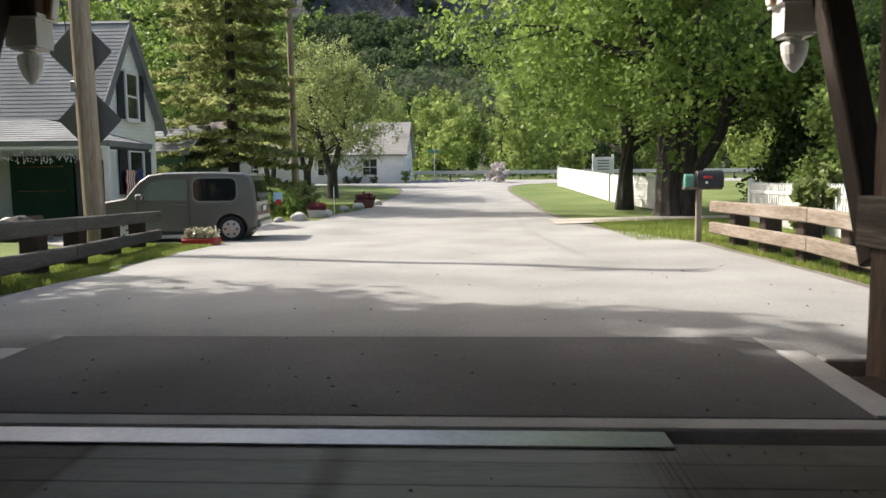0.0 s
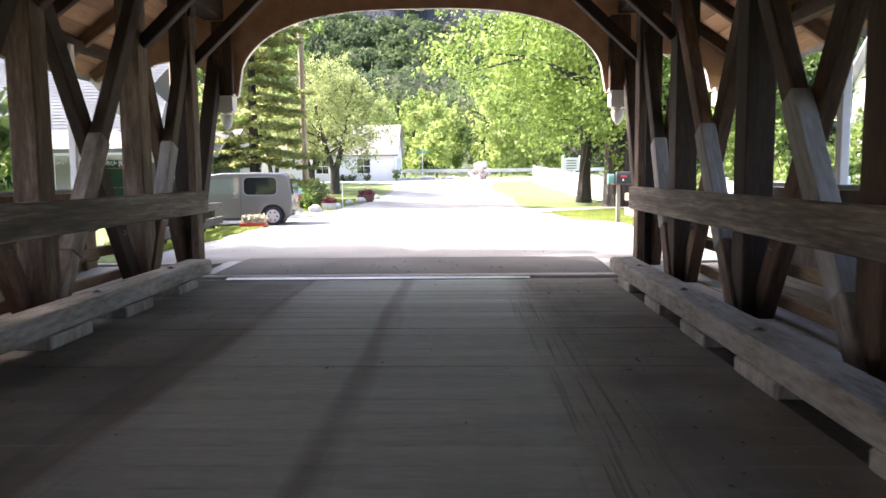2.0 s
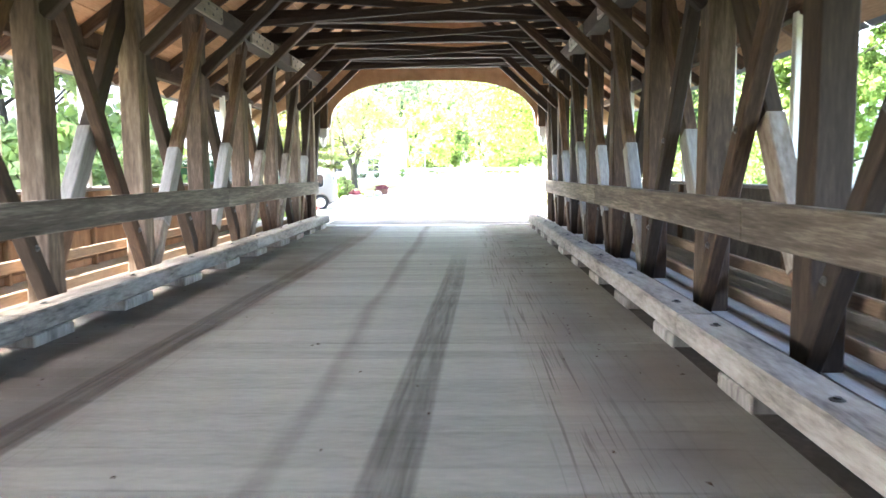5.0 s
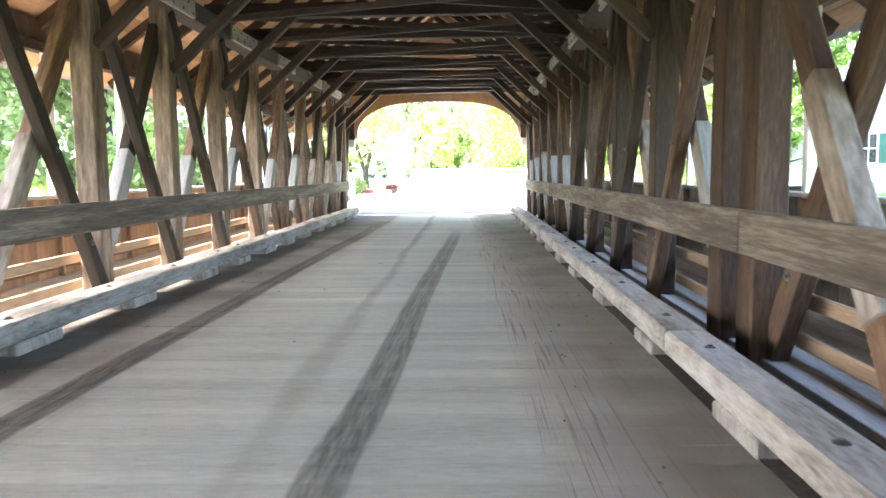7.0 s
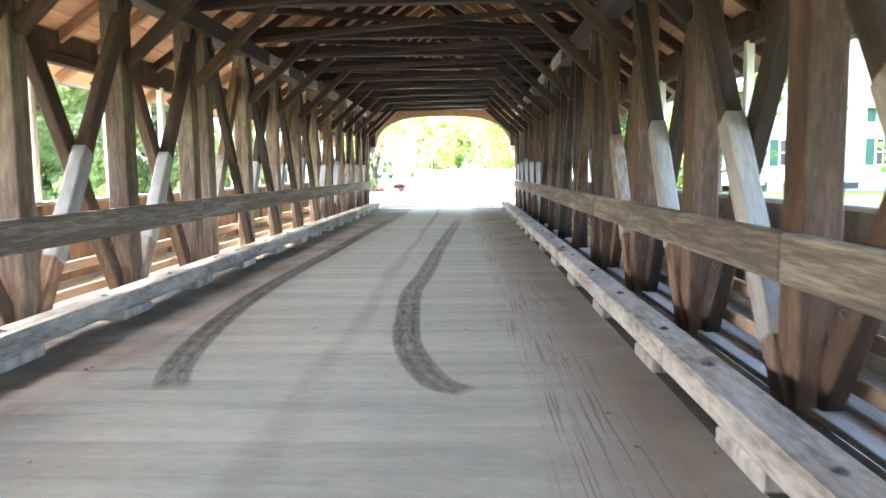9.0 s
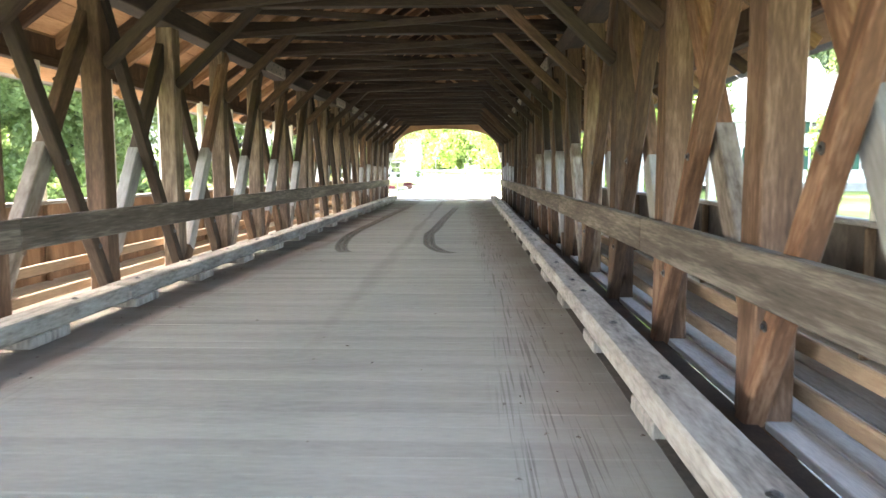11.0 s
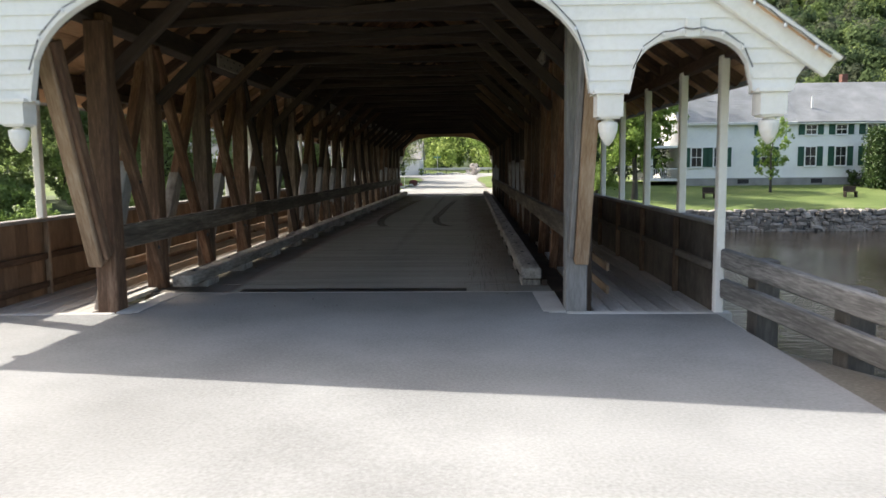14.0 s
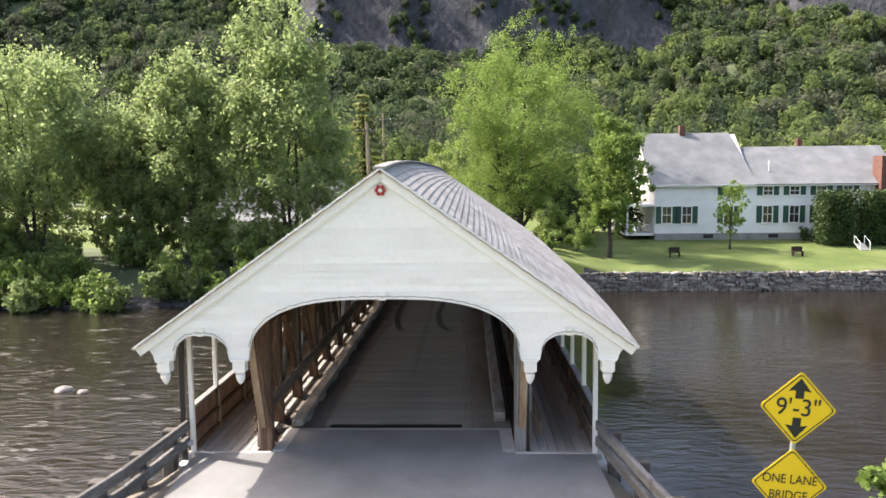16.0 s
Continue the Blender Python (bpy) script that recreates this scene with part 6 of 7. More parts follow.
# woods on the mountain, too many to count
def woods():
    r = np.random.default_rng(5)
    pts = []
    for x0, x1, y0, y1, gap in ((-330, 360, 160, 300, 7.0), (-480, 520, 300, 640, 8.8), (-140, 150, 400, 465, 7.0)):
        for y in np.arange(y0, y1, gap):
            for x in np.arange(x0, x1, gap):
                px, py = x + r.uniform(-gap, gap) * 0.55, y + r.uniform(-gap, gap) * 0.55
                if abs(px) < 0.66 * (py + 40) + 12:
                    pts.append((px, py))
    pts = np.array(pts)
    z = land(pts[:, 0], pts[:, 1])
    steep = np.abs(land(pts[:, 0], pts[:, 1] + 5) - land(pts[:, 0], pts[:, 1] - 5)) / 10
    crag = (steep > 0.85) & (pts[:, 1] > 395) & (pts[:, 1] < 470)
    bare = np.array([noise.noise((x / 26, y / 26, 1.5)) > -0.12 for x, y in pts])
    keep = ~crag | ~bare
    pts, z, crag = pts[keep], z[keep], crag[keep]
    cen, rad, idx = [], [], []
    for (x, y), zz, cr in zip(pts, z, crag):
        stand_ = noise.noise((x / 55, y / 55, 3.0))
        pine = 0.14 + 0.75 * max(0.0, noise.noise((x / 70, y / 45, 9.0)))
        spring = 0.25 + 0.7 * stand_ + (0.25 if x > 40 else -0.2)
        q = r.random()
        kind = 2 if q < pine else 3 if r.random() < 0.12 + 0.35 * max(0.0, noise.noise((x / 60, y / 40, 5.0))) else 4 if r.random() < spring else 0 if r.random() < 0.5 else 1
        h = r.uniform(7, 13) * (0.6 if cr else 1.0) * (1.15 if kind == 2 else 1)
        if kind == 2:
            w = r.uniform(1.9, 2.9) * (0.7 if cr else 1.0)
            for k in range(4):
                u = (k + 0.5) / 4
                cen.append((x, y, zz + h * (0.15 + 0.85 * u)))
                rad.append((w * (1.15 - u), w * (1.15 - u), h * 0.17))
                idx.append(2)
        else:
            w = r.uniform(2.8, 5.0) * (0.55 if cr else 1.0)
            cen.append((x, y, zz + h - w * 0.75))
            rad.append((w, w, w * 1.0))
            idx.append(kind)
            for k in range(3):
                a = r.uniform(0, 6.28)
                cen.append((x + math.cos(a) * w * 0.6, y + math.sin(a) * w * 0.6, zz + h - w * r.uniform(0.7, 1.8)))
                rad.append((w * 0.62, w * 0.62, w * 0.7))
                idx.append(kind)
    ob = leaf_cloud("woods", cen, np.array(rad), 980000, np.interp([c[1] for c in cen], [110, 160, 230, 420], [0.7, 0.9, 1.25, 1.75]), [M_WOOD_A, M_WOOD_B, M_WOOD_C, M_WOOD_D, M_WOOD_E], index=idx, hollow=0.8, radial=1.0, keep=0.3, tri=True, aspect=0.85)
    tagged(ob, "dense mixed woods covering the mountain side", "woods", kind="stuff")


woods()


def young_woods():
    """Bright young trees at the foot of the mountain behind the village, with dark spruces among them."""
    r = np.random.default_rng(15)
    cen, rad, idx = [], [], []
    for y in np.arange(104, 160, 5.0):
        for x in np.arange(-95, 115, 4.6):
            px, py = x + r.uniform(-2.4, 2.4), y + r.uniform(-2.4, 2.4)
            grove = noise.noise((px / 11, py / 16, 2.0))
            kind = 2 if r.random() < 0.13 else 0 if r.random() < 0.45 + 1.1 * grove else 1
            h = (r.uniform(5.5, 10) if kind == 2 else r.uniform(3.8, 8.0) + 3.5 * grove) + 0.05 * (py - 104)
            w = r.uniform(1.1, 1.7) if kind == 2 else r.uniform(1.5, 2.5)
            zz = float(land(px, py))
            if kind == 2:
                for k in range(9):
                    u = (k + 0.5) / 9
                    ww = w * (1.08 - u)
                    cen.append((px, py, zz + h * (0.04 + 0.94 * u)))
                    rad.append((ww, ww, h * 0.07))
                    idx.append(2)
                continue
            for k in range(11):
                u = r.uniform(0.05, 1.0)
                reach = w * math.sin(math.pi * (0.2 + 0.76 * u)) * r.uniform(0.2, 0.85)
                a = r.uniform(0, 6.28)
                ww = w * r.uniform(0.26, 0.46)
                cen.append((px + math.cos(a) * reach, py + math.sin(a) * reach, zz + 0.4 + h * (0.05 + 0.9 * u)))
                rad.append((ww, ww, ww * 1.5))
                idx.append(kind)
    ob = leaf_cloud("young_woods", cen, np.array(rad), 330000, 0.42, [M_YOUNG_A, M_YOUNG_B, M_YOUNG_C], index=idx, hollow=0.5, tri=True, radial=0.7, keep=0.4)
    tagged(ob, "dense young green trees behind the village road", "woods", kind="stuff")


young_woods()

# hedges and bushes by the houses
def hedge(x, y, w, d, h, label):
    """A clipped hedge: stems inside a dense shell of small leaves with softly rounded edges."""
    t = thing("hedge", label, "hedge", "hedges", at=stand(x, y))
    bm = bmesh.new()
    for i in range(5):
        a = (i - 2) * w * 0.18
        tube(bm, [(a, 0, -0.1), (a * 1.1, 0.1, h * 0.5), (a * 1.2, 0, h * 0.9)], [0.06, 0.04, 0.012], 6)
    part("stem", bm, M_BARK, t)
    cen = [(px, py, pz) for px in np.linspace(-w / 2 + 0.45, w / 2 - 0.45, 6) for py in np.linspace(-d / 2 + 0.45, d / 2 - 0.45, 4) for pz in np.linspace(0.45, h - 0.5, 8)]
    cen = [(px * (1 - 0.12 * (pz / h) ** 4), py * (1 - 0.15 * (pz / h) ** 4), pz) for px, py, pz in cen]
    leaf_cloud("foliage", cen, np.full((len(cen), 3), 0.52), 15000, 0.17, M_LEAF_DARK, t, hollow=0.6)
    return t


for x in (34.3, 38.0, 41.2):
    hedge(x, 51.9, 3.3, 2.6, 4.9, "tall clipped dark hedge beside the white house")
shrub(33.2, 54.0, 1.7, 0.9, M_LEAF_DARK, 1200, 0.14, "rounded green bush at the house wall", 51)
shrub(33.6, 53.0, 0.8, 0.7, M_LEAF_BRIGHT, 700, 0.12, "low bright bush at the house wall", 52)
for i, (x, y) in enumerate([(12.5, 58), (14.5, 62), (11.5, 63), (17, 58), (10.8, 53.0)]):
    shrub(x, y, 5.2, 2.3, M_LEAF_DARK, 3600, 0.2, "dark overgrown bush beyond the lawn", 300 + i, "dark bushes")
shrub(12.0, 55.0, 3.0, 1.6, M_LEAF_DARK, 2600, 0.18, "dark bush beyond the lawn", 53)

# ---------------------------------------------------------------- paints for small things


def paint(name, colour, rough=0.4, metal=0.0, coat=0.0, vary=0.12):
    c = colour
    m = surface(name, [tuple(v * (1 - vary) for v in c), c, tuple(min(v * (1 + vary), 1) for v in c)], rough, 1.5, 20, bump=0.05, depth=0.001, metal=metal)
    m.node_tree.nodes["Principled BSDF"].inputs["Coat Weight"].default_value = coat
    return m


M_VAN = paint("grey_car_paint", (0.15, 0.15, 0.147), 0.35, 0.5, 0.6, 0.06)
M_TYRE = paint("tyre_rubber", (0.018, 0.018, 0.018), 0.85)
M_RIM = paint("silver_wheel", (0.5, 0.5, 0.51), 0.35, 0.7)
M_TINT = paint("tinted_glass", (0.012, 0.014, 0.016), 0.04)
# opaque pale paint in place of daylight seen through the glass
M_LITPANE = paint("bright_side_glass", (0.16, 0.19, 0.17), 0.03, coat=1.0)
M_RED = paint("red_paint", (0.42, 0.03, 0.03), 0.45)
M_BLACK = paint("black_paint", (0.02, 0.02, 0.022), 0.45)
M_YELLOW = paint("yellow_sign", (0.82, 0.55, 0.02), 0.45, vary=0.05)
M_SIGNBACK = paint("grey_sign_back", (0.16, 0.165, 0.165), 0.5, 0.4)
M_SIGNWHITE = paint("white_sign", (0.75, 0.77, 0.75), 0.45, vary=0.04)
M_GREENBOX = paint("green_box", (0.08, 0.22, 0.16), 0.5)
M_POLE = surface("utility_pole_wood", [(0.15, 0.09, 0.05), (0.34, 0.265, 0.19), (0.5, 0.42, 0.33)], 0.9, 1.2, 10, (4, 4, 0.35), 0.6, 0.01)
M_PALEROCK = surface("pale_boulder", [(0.3, 0.29, 0.27), (0.42, 0.41, 0.39), (0.55, 0.54, 0.51)], 0.9, 3, 16, bump=0.5, depth=0.02, vary=0.15)
M_GRAVEL = surface("gravel", [(0.26, 0.235, 0.2), (0.38, 0.35, 0.31), (0.5, 0.47, 0.43)], 0.95, 1, 40, bump=0.6, depth=0.02, coords="World")
M_FLOWER = leaf_material("pale_flowers", (0.35, 0.3, 0.32), (0.7, 0.66, 0.62), 0.2)
M_FLOWER_RED = leaf_material("maroon_leaves", (0.06, 0.012, 0.02), (0.22, 0.06, 0.08), 0.2)
M_SUCC = leaf_material("pale_succulent", (0.3, 0.3, 0.2), (0.62, 0.58, 0.42), 0.1)
M_BLADE = leaf_material("grass_blades", (0.12, 0.18, 0.03), (0.36, 0.42, 0.12), 0.4)
M_BLUE = paint("blue_cloth", (0.03, 0.05, 0.16), 0.8)
M_SKYBLUE = paint("light_blue_cloth", (0.3, 0.5, 0.65), 0.8)


def prof(name, pts, y0, y1, material, parent, bevel=0.0, seg=2, label=""):
    """A side profile of (x, z) drawn out from y0 to y1, with rounded edges."""
    bm = bmesh.new()
    a = [bm.verts.new((x, y0, z)) for x, z in pts]
    f = bm.faces.new(a)
    r = bmesh.ops.extrude_face_region(bm, geom=[f])
    bmesh.ops.translate(bm, verts=[g for g in r["geom"] if isinstance(g, bmesh.types.BMVert)], vec=(0, y1 - y0, 0))
    bmesh.ops.recalc_face_normals(bm, faces=bm.faces[:])
    if bevel:
        ed = [e for e in bm.edges if abs(e.verts[0].co.y - e.verts[1].co.y) < 1e-6]
        bmesh.ops.bevel(bm, geom=ed, offset=bevel, segments=seg, affect="EDGES", profile=0.5)
    return part(name, bm, material, parent, label)


def rounded(cx, cz, w, h, r, n=5, skew=0.0):
    out = []
    for sx, sz, a0 in ((1, 1, 0), (-1, 1, 90), (-1, -1, 180), (1, -1, 270)):
        for k in range(n + 1):
            a = radians(a0 + 90 * k / n)
            z = sz * (h / 2 - r) + r * math.sin(a)
            out.append((cx + sx * (w / 2 - r) + r * math.cos(a) + skew * z, cz + z))
    return out


# ---------------------------------------------------------------- parked van
van = thing("van", "boxy metallic grey compact van parked on the driveway", "car", at=(-4.66, 51.45, gz(-6.2, 52.0) + 0.02))
van.rotation_euler = (0, 0, radians(6))
body = [(0.0, 0.34), (0.03, 0.62), (0.0, 0.95), (-0.05, 1.40), (-0.12, 1.56), (-0.28, 1.635), (-1.0, 1.66), (-2.1, 1.645), (-2.45, 1.60), (-2.68, 1.45), (-3.02, 1.06), (-3.62, 0.96), (-3.86, 0.86), (-3.96, 0.62), (-3.97, 0.36), (-3.88, 0.24), (-3.62, 0.22)]
arch = lambda cx: [(cx + 0.36 * math.cos(radians(a)), 0.30 + 0.36 * math.sin(radians(a))) for a in range(190, -11, -20)]
body += [(x, max(z, 0.22)) for x, z in arch(-3.13)] + [(-2.8, 0.22), (-1.03, 0.22)] + [(x, max(z, 0.22)) for x, z in arch(-0.60)] + [(-0.18, 0.26)]
prof("body", body, 0.0, 1.69, M_VAN, van, 0.07, 3)
for x in (-0.60, -3.13):
    for y, d in ((0.02, 1), (1.67, -1)):
        bm = bmesh.new()
        lathe(bm, [(0.20, 0.02), (0.21, 0.0), (0.29, 0.0), (0.315, 0.03), (0.315, 0.17), (0.29, 0.2), (0.2, 0.2)], 28)
        w = part("wheel", bm, M_TYRE, van)
        w.matrix_basis = Matrix.Translation((x, y, 0.315)) @ Euler((radians(-90 * d), 0, 0)).to_matrix().to_4x4()
        bm = bmesh.new()
        lathe(bm, [(0.205, 0.019), (0.205, -0.004), (0.18, -0.010), (0.06, -0.012), (0.045, -0.022), (0.001, -0.022)][::-1], 28)
        rim = part("rim", bm, M_RIM, w, "silver six-spoke hubcap")
        for k in range(6):
            bm = bmesh.new()
            bm_box(bm, 0.135, 0, -0.012, 0.055, 0.04, 0.008)
            sl = part("hubcap_slot", bm, M_BLACK, w)
            sl.matrix_basis = pose(0, 0, 0, 0, 0, 60 * k)
    prof("wheel_well", rounded(x, 0.33, 0.66, 0.6, 0.28), 0.22, 1.47, M_BLACK, van)
prof("rear_window", rounded(-0.95, 1.24, 0.98, 0.52, 0.14), -0.004, 0.012, M_TINT, van, label="dark rounded rear side window")
prof("front_window", [(-1.62, 1.0), (-1.58, 1.04), (-1.58, 1.42), (-1.63, 1.48), (-2.28, 1.47), (-2.42, 1.40), (-2.72, 1.08), (-2.72, 1.0)], -0.004, 0.012, M_LITPANE, van, label="front side window painted pale for the daylight behind it")
prof("window_seal", rounded(-0.95, 1.24, 1.06, 0.60, 0.18), -0.002, 0.01, M_GREYTRIM, van)
prof("door_seam", [(-1.555, 0.3), (-1.545, 0.3), (-1.545, 1.5), (-1.555, 1.5)], -0.003, 0.004, M_BLACK, van)
prof("door_seam", [(-2.735, 0.3), (-2.725, 0.3), (-2.725, 1.05), (-2.735, 1.05)], -0.003, 0.004, M_BLACK, van)
for x in (-0.62, -1.72):
    box("door_handle", x - 0.09, x + 0.09, -0.03, -0.002, 0.86, 0.895, M_VAN, van)
box("side_mirror", -2.72, -2.55, -0.2, -0.01, 1.0, 1.16, M_VAN, van, c=0.04)
box("tail_light", -0.06, 0.035, 0.06, 0.3, 0.62, 0.74, M_RED, van, c=0.02)
box("tail_light", -0.06, 0.035, 1.39, 1.63, 0.62, 0.74, M_RED, van, c=0.02)
prof("rear_glass", rounded(0.0, 0.0, 0.02, 0.5, 0.008), 0.12, 1.5, M_TINT, van).matrix_basis = pose(-0.005, 0, 1.2, 0, -6, 0)
box("bumper", -0.2, 0.09, 0.04, 1.65, 0.34, 0.52, M_VAN, van, c=0.05)
box("plate_bar", 0.03, 0.045, 0.65, 1.05, 0.72, 0.84, M_SIGNWHITE, van)
box("side_skirt", -2.85, -1.1, -0.006, 0.02, 0.2, 0.28, M_BLACK, van)
box("headlight", -3.93, -3.7, 0.0, 0.25, 0.72, 0.86, M_RIM, van, c=0.05)

# ---------------------------------------------------------------- poles and road signs


def pole(x, y, h, r, lean, label):
    t = thing("utility_pole", label, "pole", "utility poles", at=stand(x, y))
    bm = bmesh.new()
    tube(bm, [(0, 0, -0.3), (lean * 0.3, 0, h * 0.3), (lean * 0.6, 0.02, h * 0.6), (lean, 0, h)], [r * 1.05, r, r * 0.9, r * 0.72], 14)
    part("shaft", bm, M_POLE, t)
    box("crossarm", lean - 0.9, lean + 0.9, -0.06, 0.06, h - 0.8, h - 0.68, M_GREYBEAM, t)
    for k in (-0.8, -0.3, 0.3, 0.8):
        bm = bmesh.new()
        lathe(bm, [(0.03, 0), (0.05, 0.03), (0.03, 0.06), (0.045, 0.1), (0.02, 0.13)], 8, (lean + k, 0, h - 0.68))
        part("insulator", bm, M_SIGNWHITE, t)
    return t


p1 = pole(-6.5, 47.6, 11.0, 0.18, -0.28, "weathered utility pole with peeling brown streaks beside the rail")
p2 = pole(-7.3, 66.0, 13.0, 0.15, -0.15, "tall brown utility pole behind the garden bushes")
box("meter_box", -0.3, -0.2, -0.12, -0.02, 3.0, 3.2, M_GALV, p1)


def diamond(parent, cx, cz, y, side, face, name="sign_panel", border=True, back=False):
    """A diamond panel with rounded corners facing -y (or +y)."""
    h = side / 2
    pts = []
    for a0 in (0, 90, 180, 270):
        for k in range(4):
            a = radians(a0 + 45 - 45 + 30 * k)
            r = 0.05
            c = (h - r)
            base = {0: (c, c), 90: (-c, c), 180: (-c, -c), 270: (c, -c)}[a0]
            pts.append((base[0] + r * math.cos(a), base[1] + r * math.sin(a)))
    rot = [((x - z) * math.sqrt(0.5), (x + z) * math.sqrt(0.5)) for x, z in pts]
    ob = prof(name, [(cx + x, cz + z) for x, z in rot], y, y + 0.006, face, parent)
    if border:
        v, f = [], []
        for s in (0.94, 0.90):
            v += [(cx + x * s, y - 0.003, cz + z * s) for x, z in rot]
        n = len(rot)
        f = [(i, (i + 1) % n, n + (i + 1) % n, n + i) for i in range(n)]
        mesh_object("border", v, f, M_BLACK, ob)
    return ob


bs = thing("road_sign", "pair of grey diamond sign backs mounted on the utility pole", "sign", at=(-6.75, 47.85, gz(-6.2, 47.6)))
diamond(bs, -0.02, 3.76, 0.0, 0.86, M_SIGNBACK, border=False)
diamond(bs, 0.1, 2.52, 0.0, 0.86, M_SIGNBACK, border=False)


def lettering(text, size, parent, cx, y, cz, material, squeeze=1.0):
    cu = bpy.data.curves.new("lettering", "FONT")
    cu.body, cu.size, cu.align_x, cu.align_y, cu.extrude = text, size, "CENTER", "CENTER", 0.002
    tmp = new("lettering_curve", cu)
    me = bpy.data.meshes.new_from_object(tmp)
    bpy.data.objects.remove(tmp)
    me.materials.clear()
    me.materials.append(material)
    ob = new("lettering", me)
    ob.parent = parent
    ob.matrix_basis = Matrix.Translation((cx, y, cz)) @ Euler((radians(90), 0, 0)).to_matrix().to_4x4() @ Matrix.Diagonal((squeeze, 1, 1, 1))
    return ob


ws = thing("road_sign", "yellow diamond clearance and one lane signs on a steel post", "sign", at=(6.20, -5.5, 0.0))
ws.rotation_euler = (0, radians(4.5), radians(-3))
diamond(ws, 0.0, 2.74, 0.0, 0.765, M_YELLOW)
diamond(ws, 0.0, 1.61, 0.0, 0.765, M_YELLOW)
for s, z in ((1, 3.02), (-1, 2.46)):
    v = [(-0.06, -0.005, z - s * 0.14), (0.06, -0.005, z - s * 0.14), (0.06, -0.005, z - s * 0.02), (0.16, -0.005, z - s * 0.035), (0.0, -0.005, z + s * 0.16), (-0.16, -0.005, z - s * 0.035), (-0.06, -0.005, z - s * 0.02)]
    mesh_object("arrow", v, [(0, 1, 2, 6), (6, 2, 3, 4), (6, 4, 5)], M_BLACK, ws)
lettering("9'-3\"", 0.36, ws, 0.0, -0.005, 2.74, M_BLACK, 0.95)
lettering("ONE LANE", 0.19, ws, 0.0, -0.005, 1.68, M_BLACK, 0.85)
lettering("BRIDGE", 0.19, ws, 0.0, -0.005, 1.44, M_BLACK, 0.85)
box("sign_post", -0.035, 0.035, 0.008, 0.06, -1.2, 3.15, M_GALV, ws)
wl = prof("weight_panel", rounded(0.06, 0.70, 0.62, 0.72, 0.05), 0.0, 0.006, M_SIGNWHITE, ws)
lettering("WEIGHT", 0.14, ws, 0.06, -0.005, 0.95, M_BLACK, 0.9)
for k, w in ((0.76, 0.34), (0.6, 0.42), (0.45, 0.42)):
    box("text_bar", 0.06 - w / 2, 0.06 + w / 2, -0.006, -0.001, k - 0.045, k + 0.045, M_BLACK, ws, c=0)

st = thing("street_sign", "green street name sign on a thin post at the junction", "sign", at=stand(-2.9, 91.5))
box("post", -0.03, 0.03, -0.03, 0.03, -0.2, 2.6, M_GALV, st)
box("name_blade", -0.5, 0.5, -0.015, 0.015, 2.25, 2.45, M_GREENBOX, st)
box("name_blade", -0.015, 0.015, -0.45, 0.45, 2.5, 2.68, M_GREENBOX, st)

# overhead cables
for a, b, sag in (((-7.4, 66, 9.9), (30, 100, 9.4), 1.4), ((-7.4, 66, 9.8), (-7.2, 47.6, 10.2), 0.5), ((-7.2, 47.6, 10.2), (-45, 43, 9.5), 1.6), ((-7.2, 47.6, 9.2), (-12, 57, 5.0), 0.4)):
    cab = thing("cable", "thin dark overhead power cable between poles", "cable", "overhead cables")
    bm = bmesh.new()
    A, B = Vector(a), Vector(b)
    tube(bm, [tuple(A.lerp(B, i / 14) - Vector((0, 0, sag * 4 * (i / 14) * (1 - i / 14)))) for i in range(15)], [0.016] * 15, 5)
    part("wire", bm, M_BLACK, cab)

# ---------------------------------------------------------------- mailbox
mb = thing("mailbox", "large black mailbox on a post beside a green one", "mailbox", at=stand(4.62, 48.2))
mb.scale = (0.8, 0.8, 1.0)
box("post", -0.06, 0.06, -0.06, 0.06, -0.2, 0.98, M_PALEBEAM, mb)
box("shelf", -0.35, 0.5, -0.14, 0.14, 0.98, 1.02, M_OLD, mb)
tun = [(-0.15, 1.02), (0.15, 1.02), (0.15, 1.18)] + [(0.15 * math.cos(radians(a)), 1.18 + 0.15 * math.sin(radians(a))) for a in range(15, 180, 15)] + [(-0.15, 1.18)]
k = prof("box", tun, 0, 0.60, M_BLACK, mb, 0.01, 1)
k.matrix_basis = pose(-0.08, 0, 0, 0, 0, -90)
k = prof("side_box", [(x * 0.7, 1.02 + (z - 1.02) * 0.8) for x, z in tun], 0, 0.2, M_GREENBOX, mb, 0.01, 1, "small green mailbox")
k.matrix_basis = pose(-0.33, 0.05, 0, 0, 0, -90)
box("flag", 0.05, 0.25, -0.17, -0.155, 1.18, 1.23, M_RED, mb)
box("label_bar", 0.10, 0.15, -0.157, -0.152, 1.09, 1.13, M_SIGNWHITE, mb)

# ---------------------------------------------------------------- picket fences


